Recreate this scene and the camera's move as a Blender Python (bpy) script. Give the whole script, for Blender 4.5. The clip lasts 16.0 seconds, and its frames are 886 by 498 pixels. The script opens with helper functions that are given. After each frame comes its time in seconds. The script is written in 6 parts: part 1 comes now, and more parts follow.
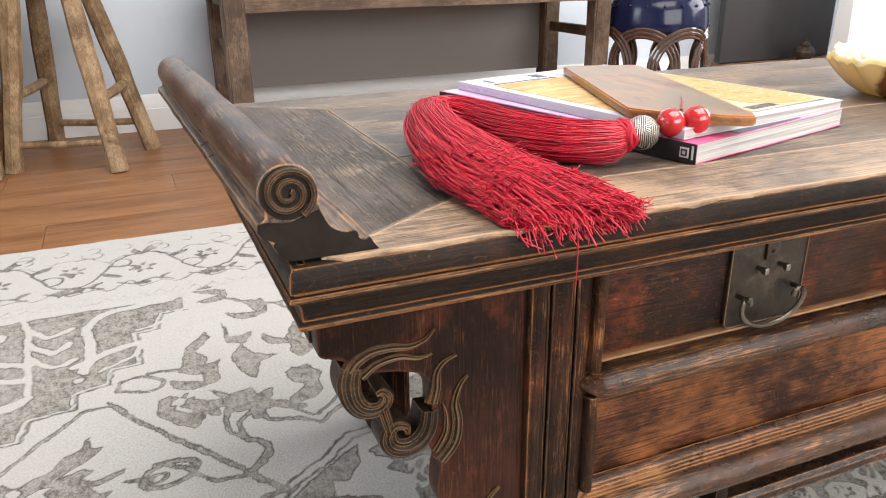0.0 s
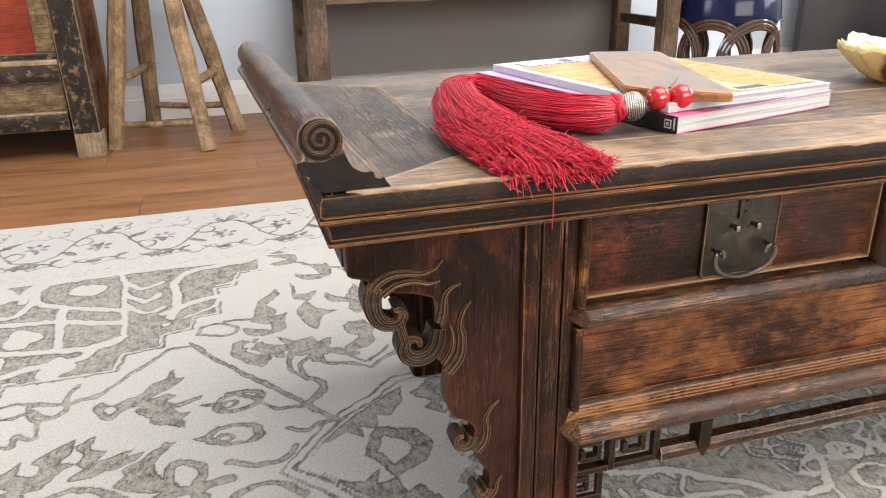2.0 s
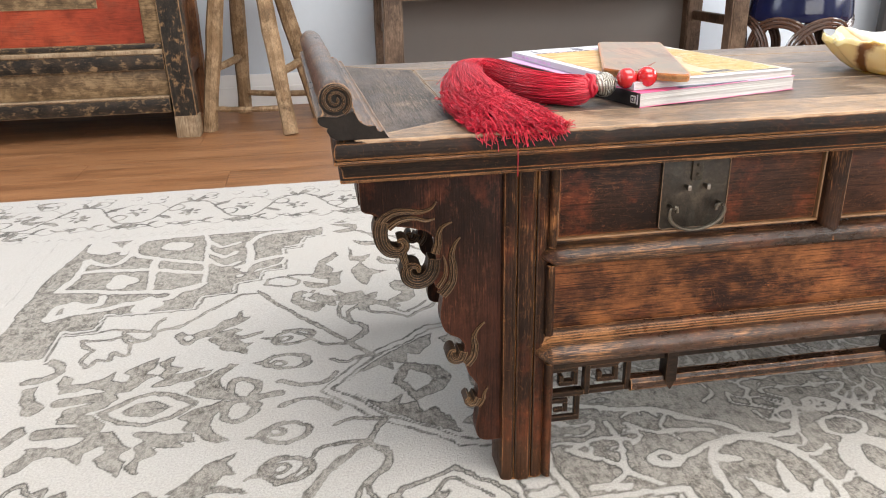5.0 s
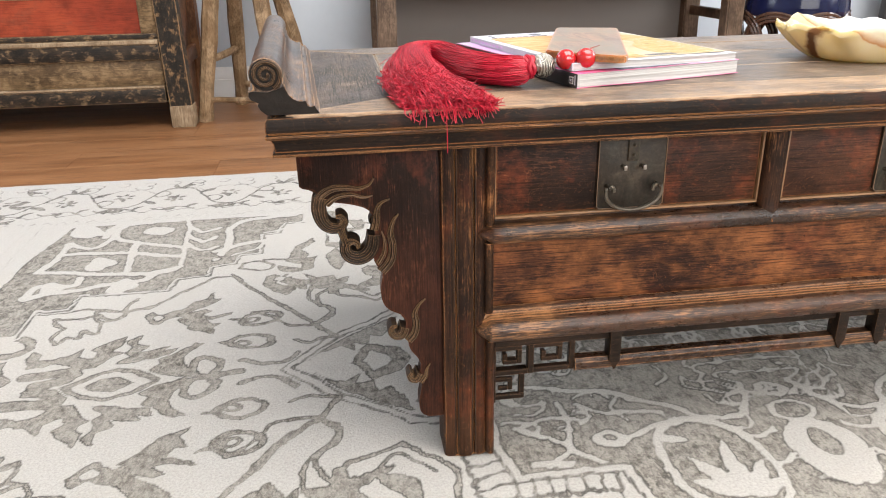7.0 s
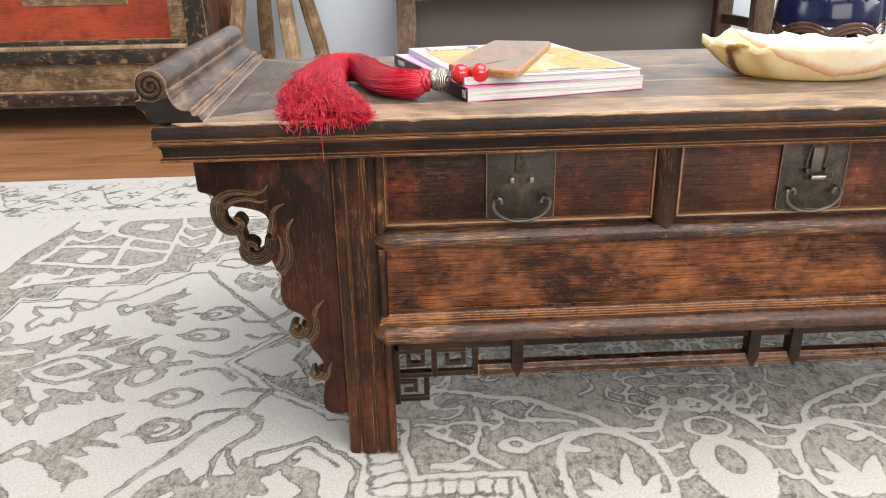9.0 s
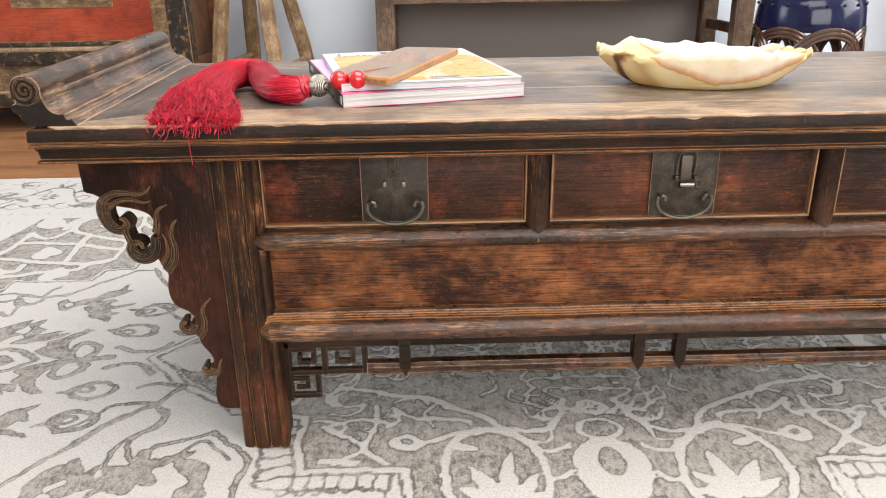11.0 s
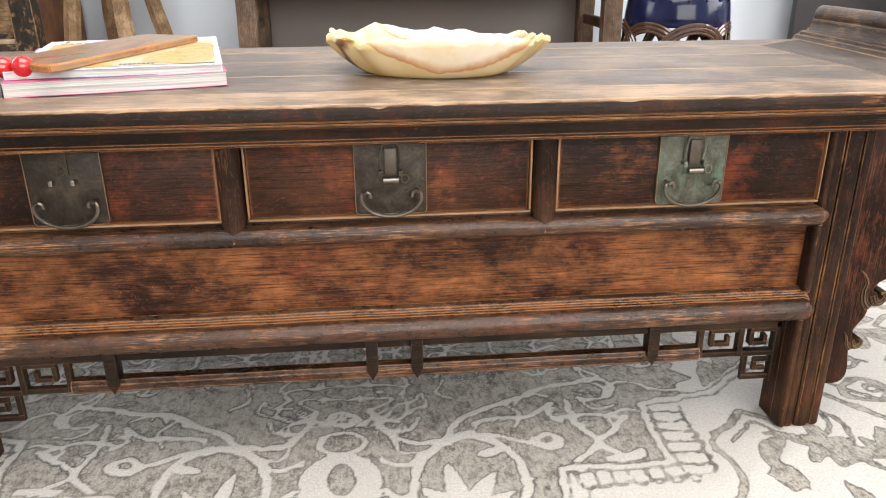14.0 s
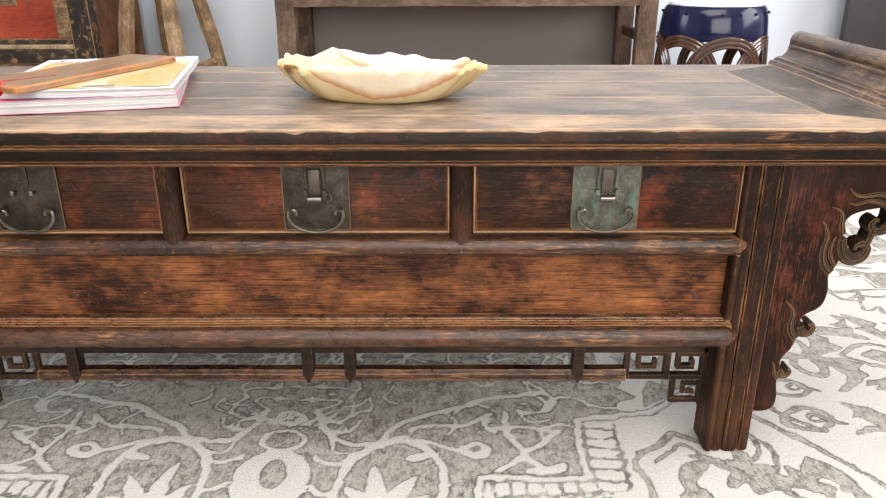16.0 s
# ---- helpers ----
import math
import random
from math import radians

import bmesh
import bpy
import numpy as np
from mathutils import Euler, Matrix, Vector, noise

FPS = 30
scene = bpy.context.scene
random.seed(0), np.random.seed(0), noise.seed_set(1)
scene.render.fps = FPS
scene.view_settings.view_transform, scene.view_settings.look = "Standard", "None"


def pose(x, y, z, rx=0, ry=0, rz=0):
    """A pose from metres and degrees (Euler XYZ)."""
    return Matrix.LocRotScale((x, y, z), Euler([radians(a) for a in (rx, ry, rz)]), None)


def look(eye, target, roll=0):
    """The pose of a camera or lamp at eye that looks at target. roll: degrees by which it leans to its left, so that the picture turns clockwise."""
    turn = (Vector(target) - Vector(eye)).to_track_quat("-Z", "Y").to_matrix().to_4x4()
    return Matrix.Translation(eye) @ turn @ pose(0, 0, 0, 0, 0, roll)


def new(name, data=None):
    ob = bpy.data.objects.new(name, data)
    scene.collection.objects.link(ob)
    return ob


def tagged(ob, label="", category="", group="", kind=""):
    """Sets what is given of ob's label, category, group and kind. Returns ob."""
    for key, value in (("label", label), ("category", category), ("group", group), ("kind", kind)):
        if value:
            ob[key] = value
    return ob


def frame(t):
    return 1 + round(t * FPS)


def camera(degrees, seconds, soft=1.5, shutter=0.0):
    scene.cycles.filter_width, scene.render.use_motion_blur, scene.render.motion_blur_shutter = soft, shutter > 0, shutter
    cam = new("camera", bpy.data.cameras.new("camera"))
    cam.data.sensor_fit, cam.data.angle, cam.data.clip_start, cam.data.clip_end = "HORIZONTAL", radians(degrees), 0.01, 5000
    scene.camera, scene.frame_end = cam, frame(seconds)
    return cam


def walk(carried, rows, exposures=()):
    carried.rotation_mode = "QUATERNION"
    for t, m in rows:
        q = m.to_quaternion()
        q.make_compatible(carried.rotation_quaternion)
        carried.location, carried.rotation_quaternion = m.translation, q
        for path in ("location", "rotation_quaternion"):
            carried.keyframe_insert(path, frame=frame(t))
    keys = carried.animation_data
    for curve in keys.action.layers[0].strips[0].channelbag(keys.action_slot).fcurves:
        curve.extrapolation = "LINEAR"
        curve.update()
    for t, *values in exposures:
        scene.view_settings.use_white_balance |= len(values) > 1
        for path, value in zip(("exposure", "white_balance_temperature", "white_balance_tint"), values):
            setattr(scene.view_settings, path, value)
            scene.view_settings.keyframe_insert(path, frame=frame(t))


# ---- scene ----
cam = camera(60.7, 16.0, soft=1.05)
PATH = [
    (0, (-0.826, -0.429, 0.622), (-0.111, 1.293, -0.101), -0.6),
    (0.5, (-0.829, -0.464, 0.624), (-0.097, 1.25, -0.102), -0.6),
    (1, (-0.82, -0.491, 0.61), (-0.107, 1.23, -0.12), -0.4),
    (1.5, (-0.826, -0.526, 0.618), (-0.209, 1.228, -0.118), -0.6),
    (2, (-0.818, -0.569, 0.629), (-0.3, 1.216, -0.11), -1.0),
    (2.5, (-0.798, -0.607, 0.626), (-0.33, 1.192, -0.111), -1.0),
    (3, (-0.8, -0.645, 0.613), (-0.369, 1.163, -0.126), -1.0),
    (3.5, (-0.803, -0.674, 0.62), (-0.397, 1.139, -0.12), -1.0),
    (4, (-0.805, -0.712, 0.634), (-0.439, 1.11, -0.105), -1.1),
    (4.2, (-0.798, -0.722, 0.644), (-0.451, 1.101, -0.101), -1.1),
    (6.3, (-0.733, -0.807, 0.619), (-0.466, 1.037, -0.11), -1.3),
    (6.5, (-0.723, -0.803, 0.624), (-0.46, 1.034, -0.122), -1.2),
    (7, (-0.69, -0.8, 0.618), (-0.428, 1.038, -0.127), -1.0),
    (7.5, (-0.647, -0.806, 0.617), (-0.392, 1.032, -0.129), -0.9),
    (8, (-0.608, -0.824, 0.623), (-0.39, 1.02, -0.121), -0.9),
    (10.3, (-0.355, -0.876, 0.632), (-0.369, 0.988, -0.094), -1.1),
    (10.5, (-0.347, -0.88, 0.632), (-0.349, 0.983, -0.096), -1.1),
    (11, (-0.313, -0.881, 0.638), (-0.278, 0.98, -0.092), -0.9),
    (11.5, (-0.264, -0.881, 0.632), (-0.129, 0.976, -0.098), -0.6),
    (12, (-0.228, -0.875, 0.628), (-0.01, 0.974, -0.102), -0.5),
    (12.5, (-0.164, -0.855, 0.625), (0.081, 0.988, -0.111), -0.3),
    (13, (-0.113, -0.835, 0.614), (0.146, 1.006, -0.124), -0.1),
    (13.5, (-0.06, -0.824, 0.614), (0.172, 1.021, -0.124), -0.2),
    (14, (-0.021, -0.824, 0.61), (0.156, 1.028, -0.123), -0.3),
    (14.5, (0.009, -0.824, 0.618), (0.153, 1.032, -0.112), -0.4),
    (15, (0.051, -0.841, 0.626), (0.17, 1.017, -0.105), -0.3),
    (15.5, (0.105, -0.863, 0.634), (0.188, 0.997, -0.096), -0.3),
    (16, (0.158, -0.877, 0.648), (0.148, 0.986, -0.082), -0.2),
]
walk(cam, [(t, look(eye, target, roll)) for t, eye, target, roll in PATH])

# ---- world, daylight and exposure ----
scene.view_settings.exposure = 0.26
world = bpy.data.worlds.new("sky")
scene.world = world
world.use_nodes = True
wn = world.node_tree.nodes
sky = wn.new("ShaderNodeTexSky")
sky.sky_type, sky.sun_disc = "NISHITA", False
sky.sun_elevation, sky.sun_rotation = radians(42), radians(200)
world.node_tree.links.new(sky.outputs["Color"], wn["Background"].inputs["Color"])
wn["Background"].inputs["Strength"].default_value = 0.05

ROOM = dict(x0=-3.3, x1=3.4, y0=-3.2, y1=2.76, z0=-0.012, z1=2.6)


def daylight(name, at, toward, width, height, watts, colour):
    """Area lamp in an opening of the room, all of them out of view."""
    lamp = bpy.data.lights.new(name, "AREA")
    lamp.shape, lamp.size, lamp.size_y = "RECTANGLE", width, height
    lamp.energy, lamp.color = watts, colour
    ob = new(name, lamp)
    ob.matrix_world = look(at, toward)
    return ob


# Added: no overhead source is known; opening and lamp light the table from above.
CEILING_OPENING = (-1.0, 1.6, -1.4, 0.6)
daylight("added_overhead_light", (0.3, -0.4, 2.62), (0.3, -0.4, 0.0), 2.5, 1.9, 104, (1.0, 0.955, 0.90))
# Windows out of view, assumed and sized for the light they give.
daylight("window_light_west", (-3.28, 1.75, 1.65), (-1.2, 2.6, 0.8), 1.3, 1.3, 40, (0.88, 0.94, 1.0))
daylight("window_light_south", (0.9, -3.18, 1.55), (0.5, 0, 0.6), 3.8, 1.6, 128, (1.0, 0.97, 0.93))
daylight("window_light_east", (3.38, 1.0, 1.5), (0.6, 0.9, 0.6), 2.2, 1.5, 84, (0.98, 0.97, 0.98))

# ---- materials ----
def material(name):
    m = bpy.data.materials.new(name)
    m.use_nodes = True
    return m, m.node_tree, m.node_tree.nodes["Principled BSDF"]


def add(nt, kind, values=(), **links):
    """A node; values: socket name or number to value; links by socket name (underscores for blanks)."""
    n = nt.nodes.new("ShaderNode" + kind)
    for key, value in dict(values).items():
        n.inputs[key].default_value = value
    for key, socket in links.items():
        nt.links.new(socket, n.inputs[key.replace("_", " ")])
    return n


def ramp(nt, fac, stops):
    n = nt.nodes.new("ShaderNodeValToRGB")
    el = n.color_ramp.elements
    while len(el) < len(stops):
        el.new(0.5)
    for e, (pos, col) in zip(el, stops):
        e.position = pos
        e.color = (*col, 1) if len(col) == 3 else col
    nt.links.new(fac, n.inputs["Fac"])
    return n.outputs["Color"]


def grey(a):
    return (a, a, a)


def mix(nt, fac, a, b, blend="MIX"):
    n = nt.nodes.new("ShaderNodeMix")
    n.data_type, n.blend_type = "RGBA", blend
    for socket, v in ((n.inputs[0], fac), (n.inputs[6], a), (n.inputs[7], b)):
        if isinstance(v, (int, float)):
            socket.default_value = v
        elif isinstance(v, tuple):
            socket.default_value = (*v, 1)
        else:
            nt.links.new(v, socket)
    return n.outputs[2]


def maths(nt, op, a, b=0.5, clamp=False):
    n = nt.nodes.new("ShaderNodeMath")
    n.operation, n.use_clamp = op, clamp
    for socket, v in zip(n.inputs, (a, b)):
        if isinstance(v, (int, float)):
            socket.default_value = v
        else:
            nt.links.new(v, socket)
    return n.outputs[0]


def coords(nt, scale, seed=0.0, each=False):
    """Object coordinates stretched by scale; each: shifted piece by piece."""
    tc = add(nt, "TexCoord").outputs["Object"]
    mp = add(nt, "Mapping", {"Scale": scale, "Location": (seed, seed * 1.7, seed * 0.6)}, Vector=tc)
    if not each:
        return mp.outputs[0]
    rnd = add(nt, "ObjectInfo").outputs["Random"]
    shift = add(nt, "CombineXYZ", X=maths(nt, "MULTIPLY", rnd, 37.0), Y=maths(nt, "MULTIPLY", rnd, 91.0), Z=maths(nt, "MULTIPLY", rnd, 53.0))
    n = nt.nodes.new("ShaderNodeVectorMath")
    nt.links.new(mp.outputs[0], n.inputs[0])
    nt.links.new(shift.outputs[0], n.inputs[1])
    return n.outputs[0]


def noise_at(nt, vec, scale, detail=6.0, rough=0.6, distort=0.0):
    return add(nt, "TexNoise", {"Scale": scale, "Detail": detail, "Roughness": rough, "Distortion": distort}, Vector=vec).outputs["Fac"]


def edges(nt, radius):
    """A mask of worn arrises: where the rounded normal leaves the true one."""
    bev = nt.nodes.new("ShaderNodeBevel")
    bev.samples = 4
    bev.inputs["Radius"].default_value = radius
    geo = add(nt, "NewGeometry")
    n = nt.nodes.new("ShaderNodeVectorMath")
    n.operation = "DOT_PRODUCT"
    nt.links.new(bev.outputs[0], n.inputs[0])
    nt.links.new(geo.outputs["Normal"], n.inputs[1])
    return maths(nt, "SUBTRACT", 1.0, n.outputs["Value"], clamp=True)


AXES = {"x": (15.0, 290.0, 290.0), "y": (290.0, 15.0, 290.0), "z": (290.0, 290.0, 15.0)}


def old_wood(name, grain, dark, mid, worn, patch=0.5, edge=0.6, rough=(0.34, 0.6), bump=0.25, seed=0.0, each=False, radius=0.004, spread=7.0, soft=0.12, spec=0.2, streak=0.6, ruddy=0.0, pores=0.5, chips=0.5):
    """Old stained wood: dark stain over mid wood, worn through in patches and along the arrises."""
    m, nt, b = material(name)
    along = coords(nt, AXES[grain], seed, each)
    fine = noise_at(nt, along, 2.2, 8.0, 0.7, 0.4)
    hair = noise_at(nt, coords(nt, tuple(9.0 if v < 20 else 520.0 for v in AXES[grain]), seed + 21.0, each), 1.0, 3.0, 0.55, 0.2)
    squash = tuple(0.8 if v < 20 else 1.15 for v in AXES[grain])
    blotch = noise_at(nt, coords(nt, squash, seed + 3.1, each), spread, 10.0, 0.66, 0.3)
    mottle = noise_at(nt, coords(nt, tuple(0.75 if v < 20 else 1.3 for v in AXES[grain]), seed + 15.0, each), 62.0, 8.0, 0.72)
    speck = noise_at(nt, coords(nt, (1, 1, 1), seed, each), 150.0, 4.0, 0.65)
    # stain: slow changes from dark to mid, broken by grain
    tone = maths(nt, "ADD", maths(nt, "MULTIPLY", noise_at(nt, coords(nt, squash, seed + 30.0, each), spread * 0.7, 6.0, 0.6), 0.62), maths(nt, "MULTIPLY", fine, 0.38))
    base = ramp(nt, tone, [(0.36, tuple(0.45 * c for c in dark)), (0.48, dark), (0.64, mid)])
    hue = noise_at(nt, coords(nt, (1, 1, 1), seed + 12.0, each), 11.0, 8.0, 0.68)
    red = maths(nt, "ADD", hue, maths(nt, "MULTIPLY", maths(nt, "SUBTRACT", mottle, 0.5), 0.45))
    base = mix(nt, maths(nt, "MULTIPLY", ramp(nt, red, [(0.52, grey(0)), (0.72, grey(1))]), ruddy), base, (0.26, 0.058, 0.022))
    # wear: patches with ragged rims, drawn out along the grain
    wearing = maths(nt, "ADD", blotch, maths(nt, "MULTIPLY", maths(nt, "SUBTRACT", mottle, 0.5), 0.42))
    wearing = maths(nt, "ADD", wearing, maths(nt, "MULTIPLY", maths(nt, "SUBTRACT", fine, 0.5), 0.55 * streak))
    spots = ramp(nt, wearing, [(1.0 - patch - soft / 2, grey(0)), (1.0 - patch + soft, grey(1))])
    base = mix(nt, maths(nt, "MULTIPLY", spots, 0.85), base, worn)
    # pores and dark dirt
    base = mix(nt, maths(nt, "MULTIPLY", ramp(nt, hair, [(0.36, grey(1)), (0.47, grey(0))]), pores), base, tuple(0.35 * c for c in dark))
    base = mix(nt, maths(nt, "MULTIPLY", ramp(nt, hue, [(0.30, grey(1)), (0.47, grey(0))]), 0.7), base, tuple(0.45 * c for c in dark))
    # worn arrises
    rim = edges(nt, radius)
    rim = maths(nt, "MULTIPLY", maths(nt, "MULTIPLY", rim, 8.0), maths(nt, "ADD", maths(nt, "MULTIPLY", ramp(nt, mottle, [(0.36, grey(0)), (0.58, grey(1))]), 0.85), 0.2))
    rim = maths(nt, "MULTIPLY", maths(nt, "MINIMUM", rim, 1.0), edge, clamp=True)
    base = mix(nt, rim, base, tuple(min(1.0, 1.5 * c) for c in worn))
    # fine scratches and pale chips
    scratch = noise_at(nt, coords(nt, tuple(16.0 if v < 20 else 34.0 for v in AXES[grain]), seed + 9.0, each), 1.0, 3.0, 0.5, 5.0)
    base = mix(nt, maths(nt, "MULTIPLY", ramp(nt, scratch, [(0.495, grey(0)), (0.5, grey(1)), (0.505, grey(0))]), min(0.75, 0.4 * chips)), base, tuple(min(1.0, 1.4 * c) for c in worn))
    base = mix(nt, maths(nt, "MULTIPLY", maths(nt, "MULTIPLY", ramp(nt, speck, [(0.56, grey(0)), (0.64, grey(1))]), ramp(nt, mottle, [(0.60, grey(0)), (0.68, grey(1))])), min(1.0, chips)), base, tuple(min(1.0, 1.3 * c) for c in worn))
    base = mix(nt, ramp(nt, speck, [(0.26, grey(1)), (0.32, grey(0))]), base, tuple(0.4 * c for c in dark))
    nt.links.new(base, b.inputs["Base Color"])
    rr = add(nt, "MapRange", {"From Min": 0.3, "From Max": 0.7, "To Min": rough[0], "To Max": rough[1]}, Value=mix(nt, 0.5, mottle, blotch))
    nt.links.new(rr.outputs[0], b.inputs["Roughness"])
    height = maths(nt, "ADD", maths(nt, "ADD", fine, maths(nt, "MULTIPLY", hair, 0.7)), maths(nt, "MULTIPLY", mottle, 0.9))
    b.inputs["Specular IOR Level"].default_value = spec
    bp = add(nt, "Bump", {"Strength": bump, "Distance": 0.0014}, Height=height)
    nt.links.new(bp.outputs[0], b.inputs["Normal"])
    return m


def plain(name, colour, rough=0.6, vary=0.15, scale=30.0, bump=0.05, metal=0.0, grain=(1, 1, 1), spec=0.5, coat=0.0, sub=0.0):
    """A surface of one colour with two scales of variation and fine relief."""
    m, nt, b = material(name)
    v = coords(nt, grain)
    fine, broad = noise_at(nt, v, scale, 6.0, 0.65), noise_at(nt, v, scale / 9, 3.0)
    shade = maths(nt, "ADD", maths(nt, "MULTIPLY", fine, 0.5), maths(nt, "MULTIPLY", broad, 0.5))
    col = ramp(nt, shade, [(0.3, tuple(c * (1 - vary) for c in colour)), (0.7, tuple(min(1, c * (1 + vary)) for c in colour))])
    nt.links.new(col, b.inputs["Base Color"])
    b.inputs["Metallic"].default_value, b.inputs["Specular IOR Level"].default_value = metal, spec
    b.inputs["Coat Weight"].default_value = coat
    b.inputs["Coat Roughness"].default_value = 0.08
    if sub:
        b.inputs["Subsurface Weight"].default_value = sub
        b.inputs["Subsurface Scale"].default_value = 0.02
        b.inputs["Subsurface Radius"].default_value = (1.0, 0.7, 0.4)
    rr = add(nt, "MapRange", {"From Min": 0.3, "From Max": 0.7, "To Min": max(0.03, rough - 0.08), "To Max": min(1, rough + 0.08)}, Value=shade)
    nt.links.new(rr.outputs[0], b.inputs["Roughness"])
    if bump:
        bp = add(nt, "Bump", {"Strength": bump, "Distance": 0.002}, Height=fine)
        nt.links.new(bp.outputs[0], b.inputs["Normal"])
    return m


TOP = old_wood("worn grey table top", "x", (0.080, 0.059, 0.047), (0.180, 0.136, 0.106), (0.31, 0.228, 0.158), patch=0.46, edge=0.85, rough=(0.28, 0.48), bump=0.4, spread=10.0, radius=0.006, streak=2.4, spec=0.4, soft=0.16, pores=0.7, chips=0.4)
TOP_FRONT = old_wood("tan worn front board", "x", (0.105, 0.075, 0.055), (0.245, 0.178, 0.126), (0.40, 0.270, 0.168), patch=0.52, edge=0.9, rough=(0.30, 0.5), bump=0.4, seed=44.0, spread=9.0, radius=0.006, streak=2.0, spec=0.4, soft=0.16, pores=0.7, chips=0.4)
TOP_END = old_wood("worn grey table end board", "y", (0.058, 0.045, 0.037), (0.135, 0.105, 0.085), (0.30, 0.232, 0.170), patch=0.37, edge=0.7, rough=(0.36, 0.58), bump=0.7, seed=5.0, streak=1.6, spread=14.0, spec=0.28, soft=0.14, pores=0.9, chips=1.6)
MOULD = old_wood("dark moulding wood", "x", (0.013, 0.009, 0.007), (0.034, 0.020, 0.013), (0.27, 0.118, 0.042), patch=0.27, edge=0.95, seed=2.0, spread=7.0, radius=0.0020, streak=1.2, ruddy=0.12, spec=0.12, bump=0.4)
LEG = old_wood("dark leg wood", "z", (0.016, 0.0085, 0.006), (0.060, 0.027, 0.014), (0.38, 0.170, 0.064), patch=0.30, edge=0.95, seed=4.0, spread=8.0, radius=0.0024, streak=1.3, ruddy=0.25, spec=0.12, bump=0.4)
RAIL = old_wood("worn rail wood", "x", (0.022, 0.011, 0.007), (0.080, 0.035, 0.017), (0.37, 0.175, 0.072), patch=0.38, edge=0.95, rough=(0.20, 0.40), seed=6.0, spread=9.0, radius=0.003, streak=2.2, soft=0.14, ruddy=0.25, spec=0.4, bump=0.35)
DRAWER = old_wood("dark drawer wood", "x", (0.020, 0.010, 0.0065), (0.078, 0.032, 0.017), (0.26, 0.100, 0.040), patch=0.33, edge=0.95, rough=(0.30, 0.55), seed=8.0, spread=7.0, ruddy=0.5, streak=0.7, soft=0.2, spec=0.14, bump=0.35, chips=0.8)
PANEL = old_wood("red brown panel wood", "x", (0.026, 0.010, 0.006), (0.140, 0.049, 0.019), (0.40, 0.150, 0.050), patch=0.455, edge=0.5, rough=(0.32, 0.52), seed=11.0, spread=13.0, soft=0.26, ruddy=0.35, streak=0.7, pores=0.75, spec=0.16)
WING = old_wood("dark carved wood", "z", (0.016, 0.007, 0.0045), (0.054, 0.019, 0.011), (0.13, 0.046, 0.022), patch=0.36, edge=0.35, rough=(0.3, 0.5), seed=13.0, ruddy=0.30, streak=1.4, spec=0.12)
CARVE = old_wood("carved scroll wood", "x", (0.020, 0.013, 0.009), (0.056, 0.034, 0.021), (0.20, 0.115, 0.056), patch=0.34, edge=0.75, seed=15.0, radius=0.0014, spread=16.0, spec=0.14)
FRET = old_wood("dark fret wood", "x", (0.016, 0.010, 0.007), (0.050, 0.027, 0.016), (0.22, 0.110, 0.048), patch=0.30, edge=0.5, seed=51.0, radius=0.0010, spread=12.0, spec=0.14)
WORN = old_wood("bare worn arris", "x", (0.040, 0.022, 0.013), (0.12, 0.055, 0.024), (0.38, 0.175, 0.066), patch=0.44, edge=0.0, seed=19.0, spread=14.0)
WORN_Z = old_wood("bare worn upright arris", "z", (0.040, 0.022, 0.013), (0.12, 0.055, 0.024), (0.38, 0.175, 0.066), patch=0.44, edge=0.0, seed=20.0, spread=12.0)
RIM = plain("rubbed carved rim", (0.17, 0.098, 0.050), 0.5, 0.5, 60.0)
LINE = plain("worn carved edge", (0.26, 0.140, 0.066), 0.5, 0.5, 60.0)
SCROLL = old_wood("worn scroll wood", "y", (0.034, 0.020, 0.013), (0.100, 0.062, 0.040), (0.30, 0.185, 0.105), patch=0.40, edge=0.95, rough=(0.22, 0.40), seed=17.0, spread=14.0, streak=1.6, ruddy=0.15, spec=0.35, soft=0.14, radius=0.0026)
DARK = plain("black lacquered end grain and drawer backing", (0.014, 0.011, 0.009), 0.4, 0.6, 90.0, 0.5, spec=0.14)


def old_metal(name, deep, base, pale, tint, seed):
    """Hand-beaten metal: dull patches, rubbed rims, a breath of verdigris."""
    m, nt, b = material(name)
    blot = noise_at(nt, coords(nt, (1, 1, 1), seed), 42.0, 6.0, 0.7, 0.6)
    fine = noise_at(nt, coords(nt, (1, 1, 1), seed + 2.0), 260.0, 5.0, 0.7)
    drip = noise_at(nt, coords(nt, (1, 1, 0.25), seed + 4.0), 70.0, 4.0, 0.6)
    col = ramp(nt, mix(nt, 0.3, blot, fine), [(0.34, deep), (0.50, base), (0.68, pale)])
    col = mix(nt, maths(nt, "MULTIPLY", ramp(nt, drip, [(0.54, grey(0)), (0.70, grey(1))]), tint), col, (0.16, 0.30, 0.22))
    col = mix(nt, maths(nt, "MULTIPLY", maths(nt, "MINIMUM", maths(nt, "MULTIPLY", edges(nt, 0.0016), 6.0), 1.0), 0.7), col, tuple(min(1.0, 1.8 * c) for c in pale))
    nt.links.new(col, b.inputs["Base Color"])
    b.inputs["Metallic"].default_value, b.inputs["Specular IOR Level"].default_value = 0.2, 0.3
    rr = add(nt, "MapRange", {"From Min": 0.3, "From Max": 0.7, "To Min": 0.32, "To Max": 0.6}, Value=blot)
    nt.links.new(rr.outputs[0], b.inputs["Roughness"])
    bp = add(nt, "Bump", {"Strength": 0.5, "Distance": 0.0015}, Height=maths(nt, "ADD", blot, maths(nt, "MULTIPLY", fine, 0.4)))
    nt.links.new(bp.outputs[0], b.inputs["Normal"])
    return m


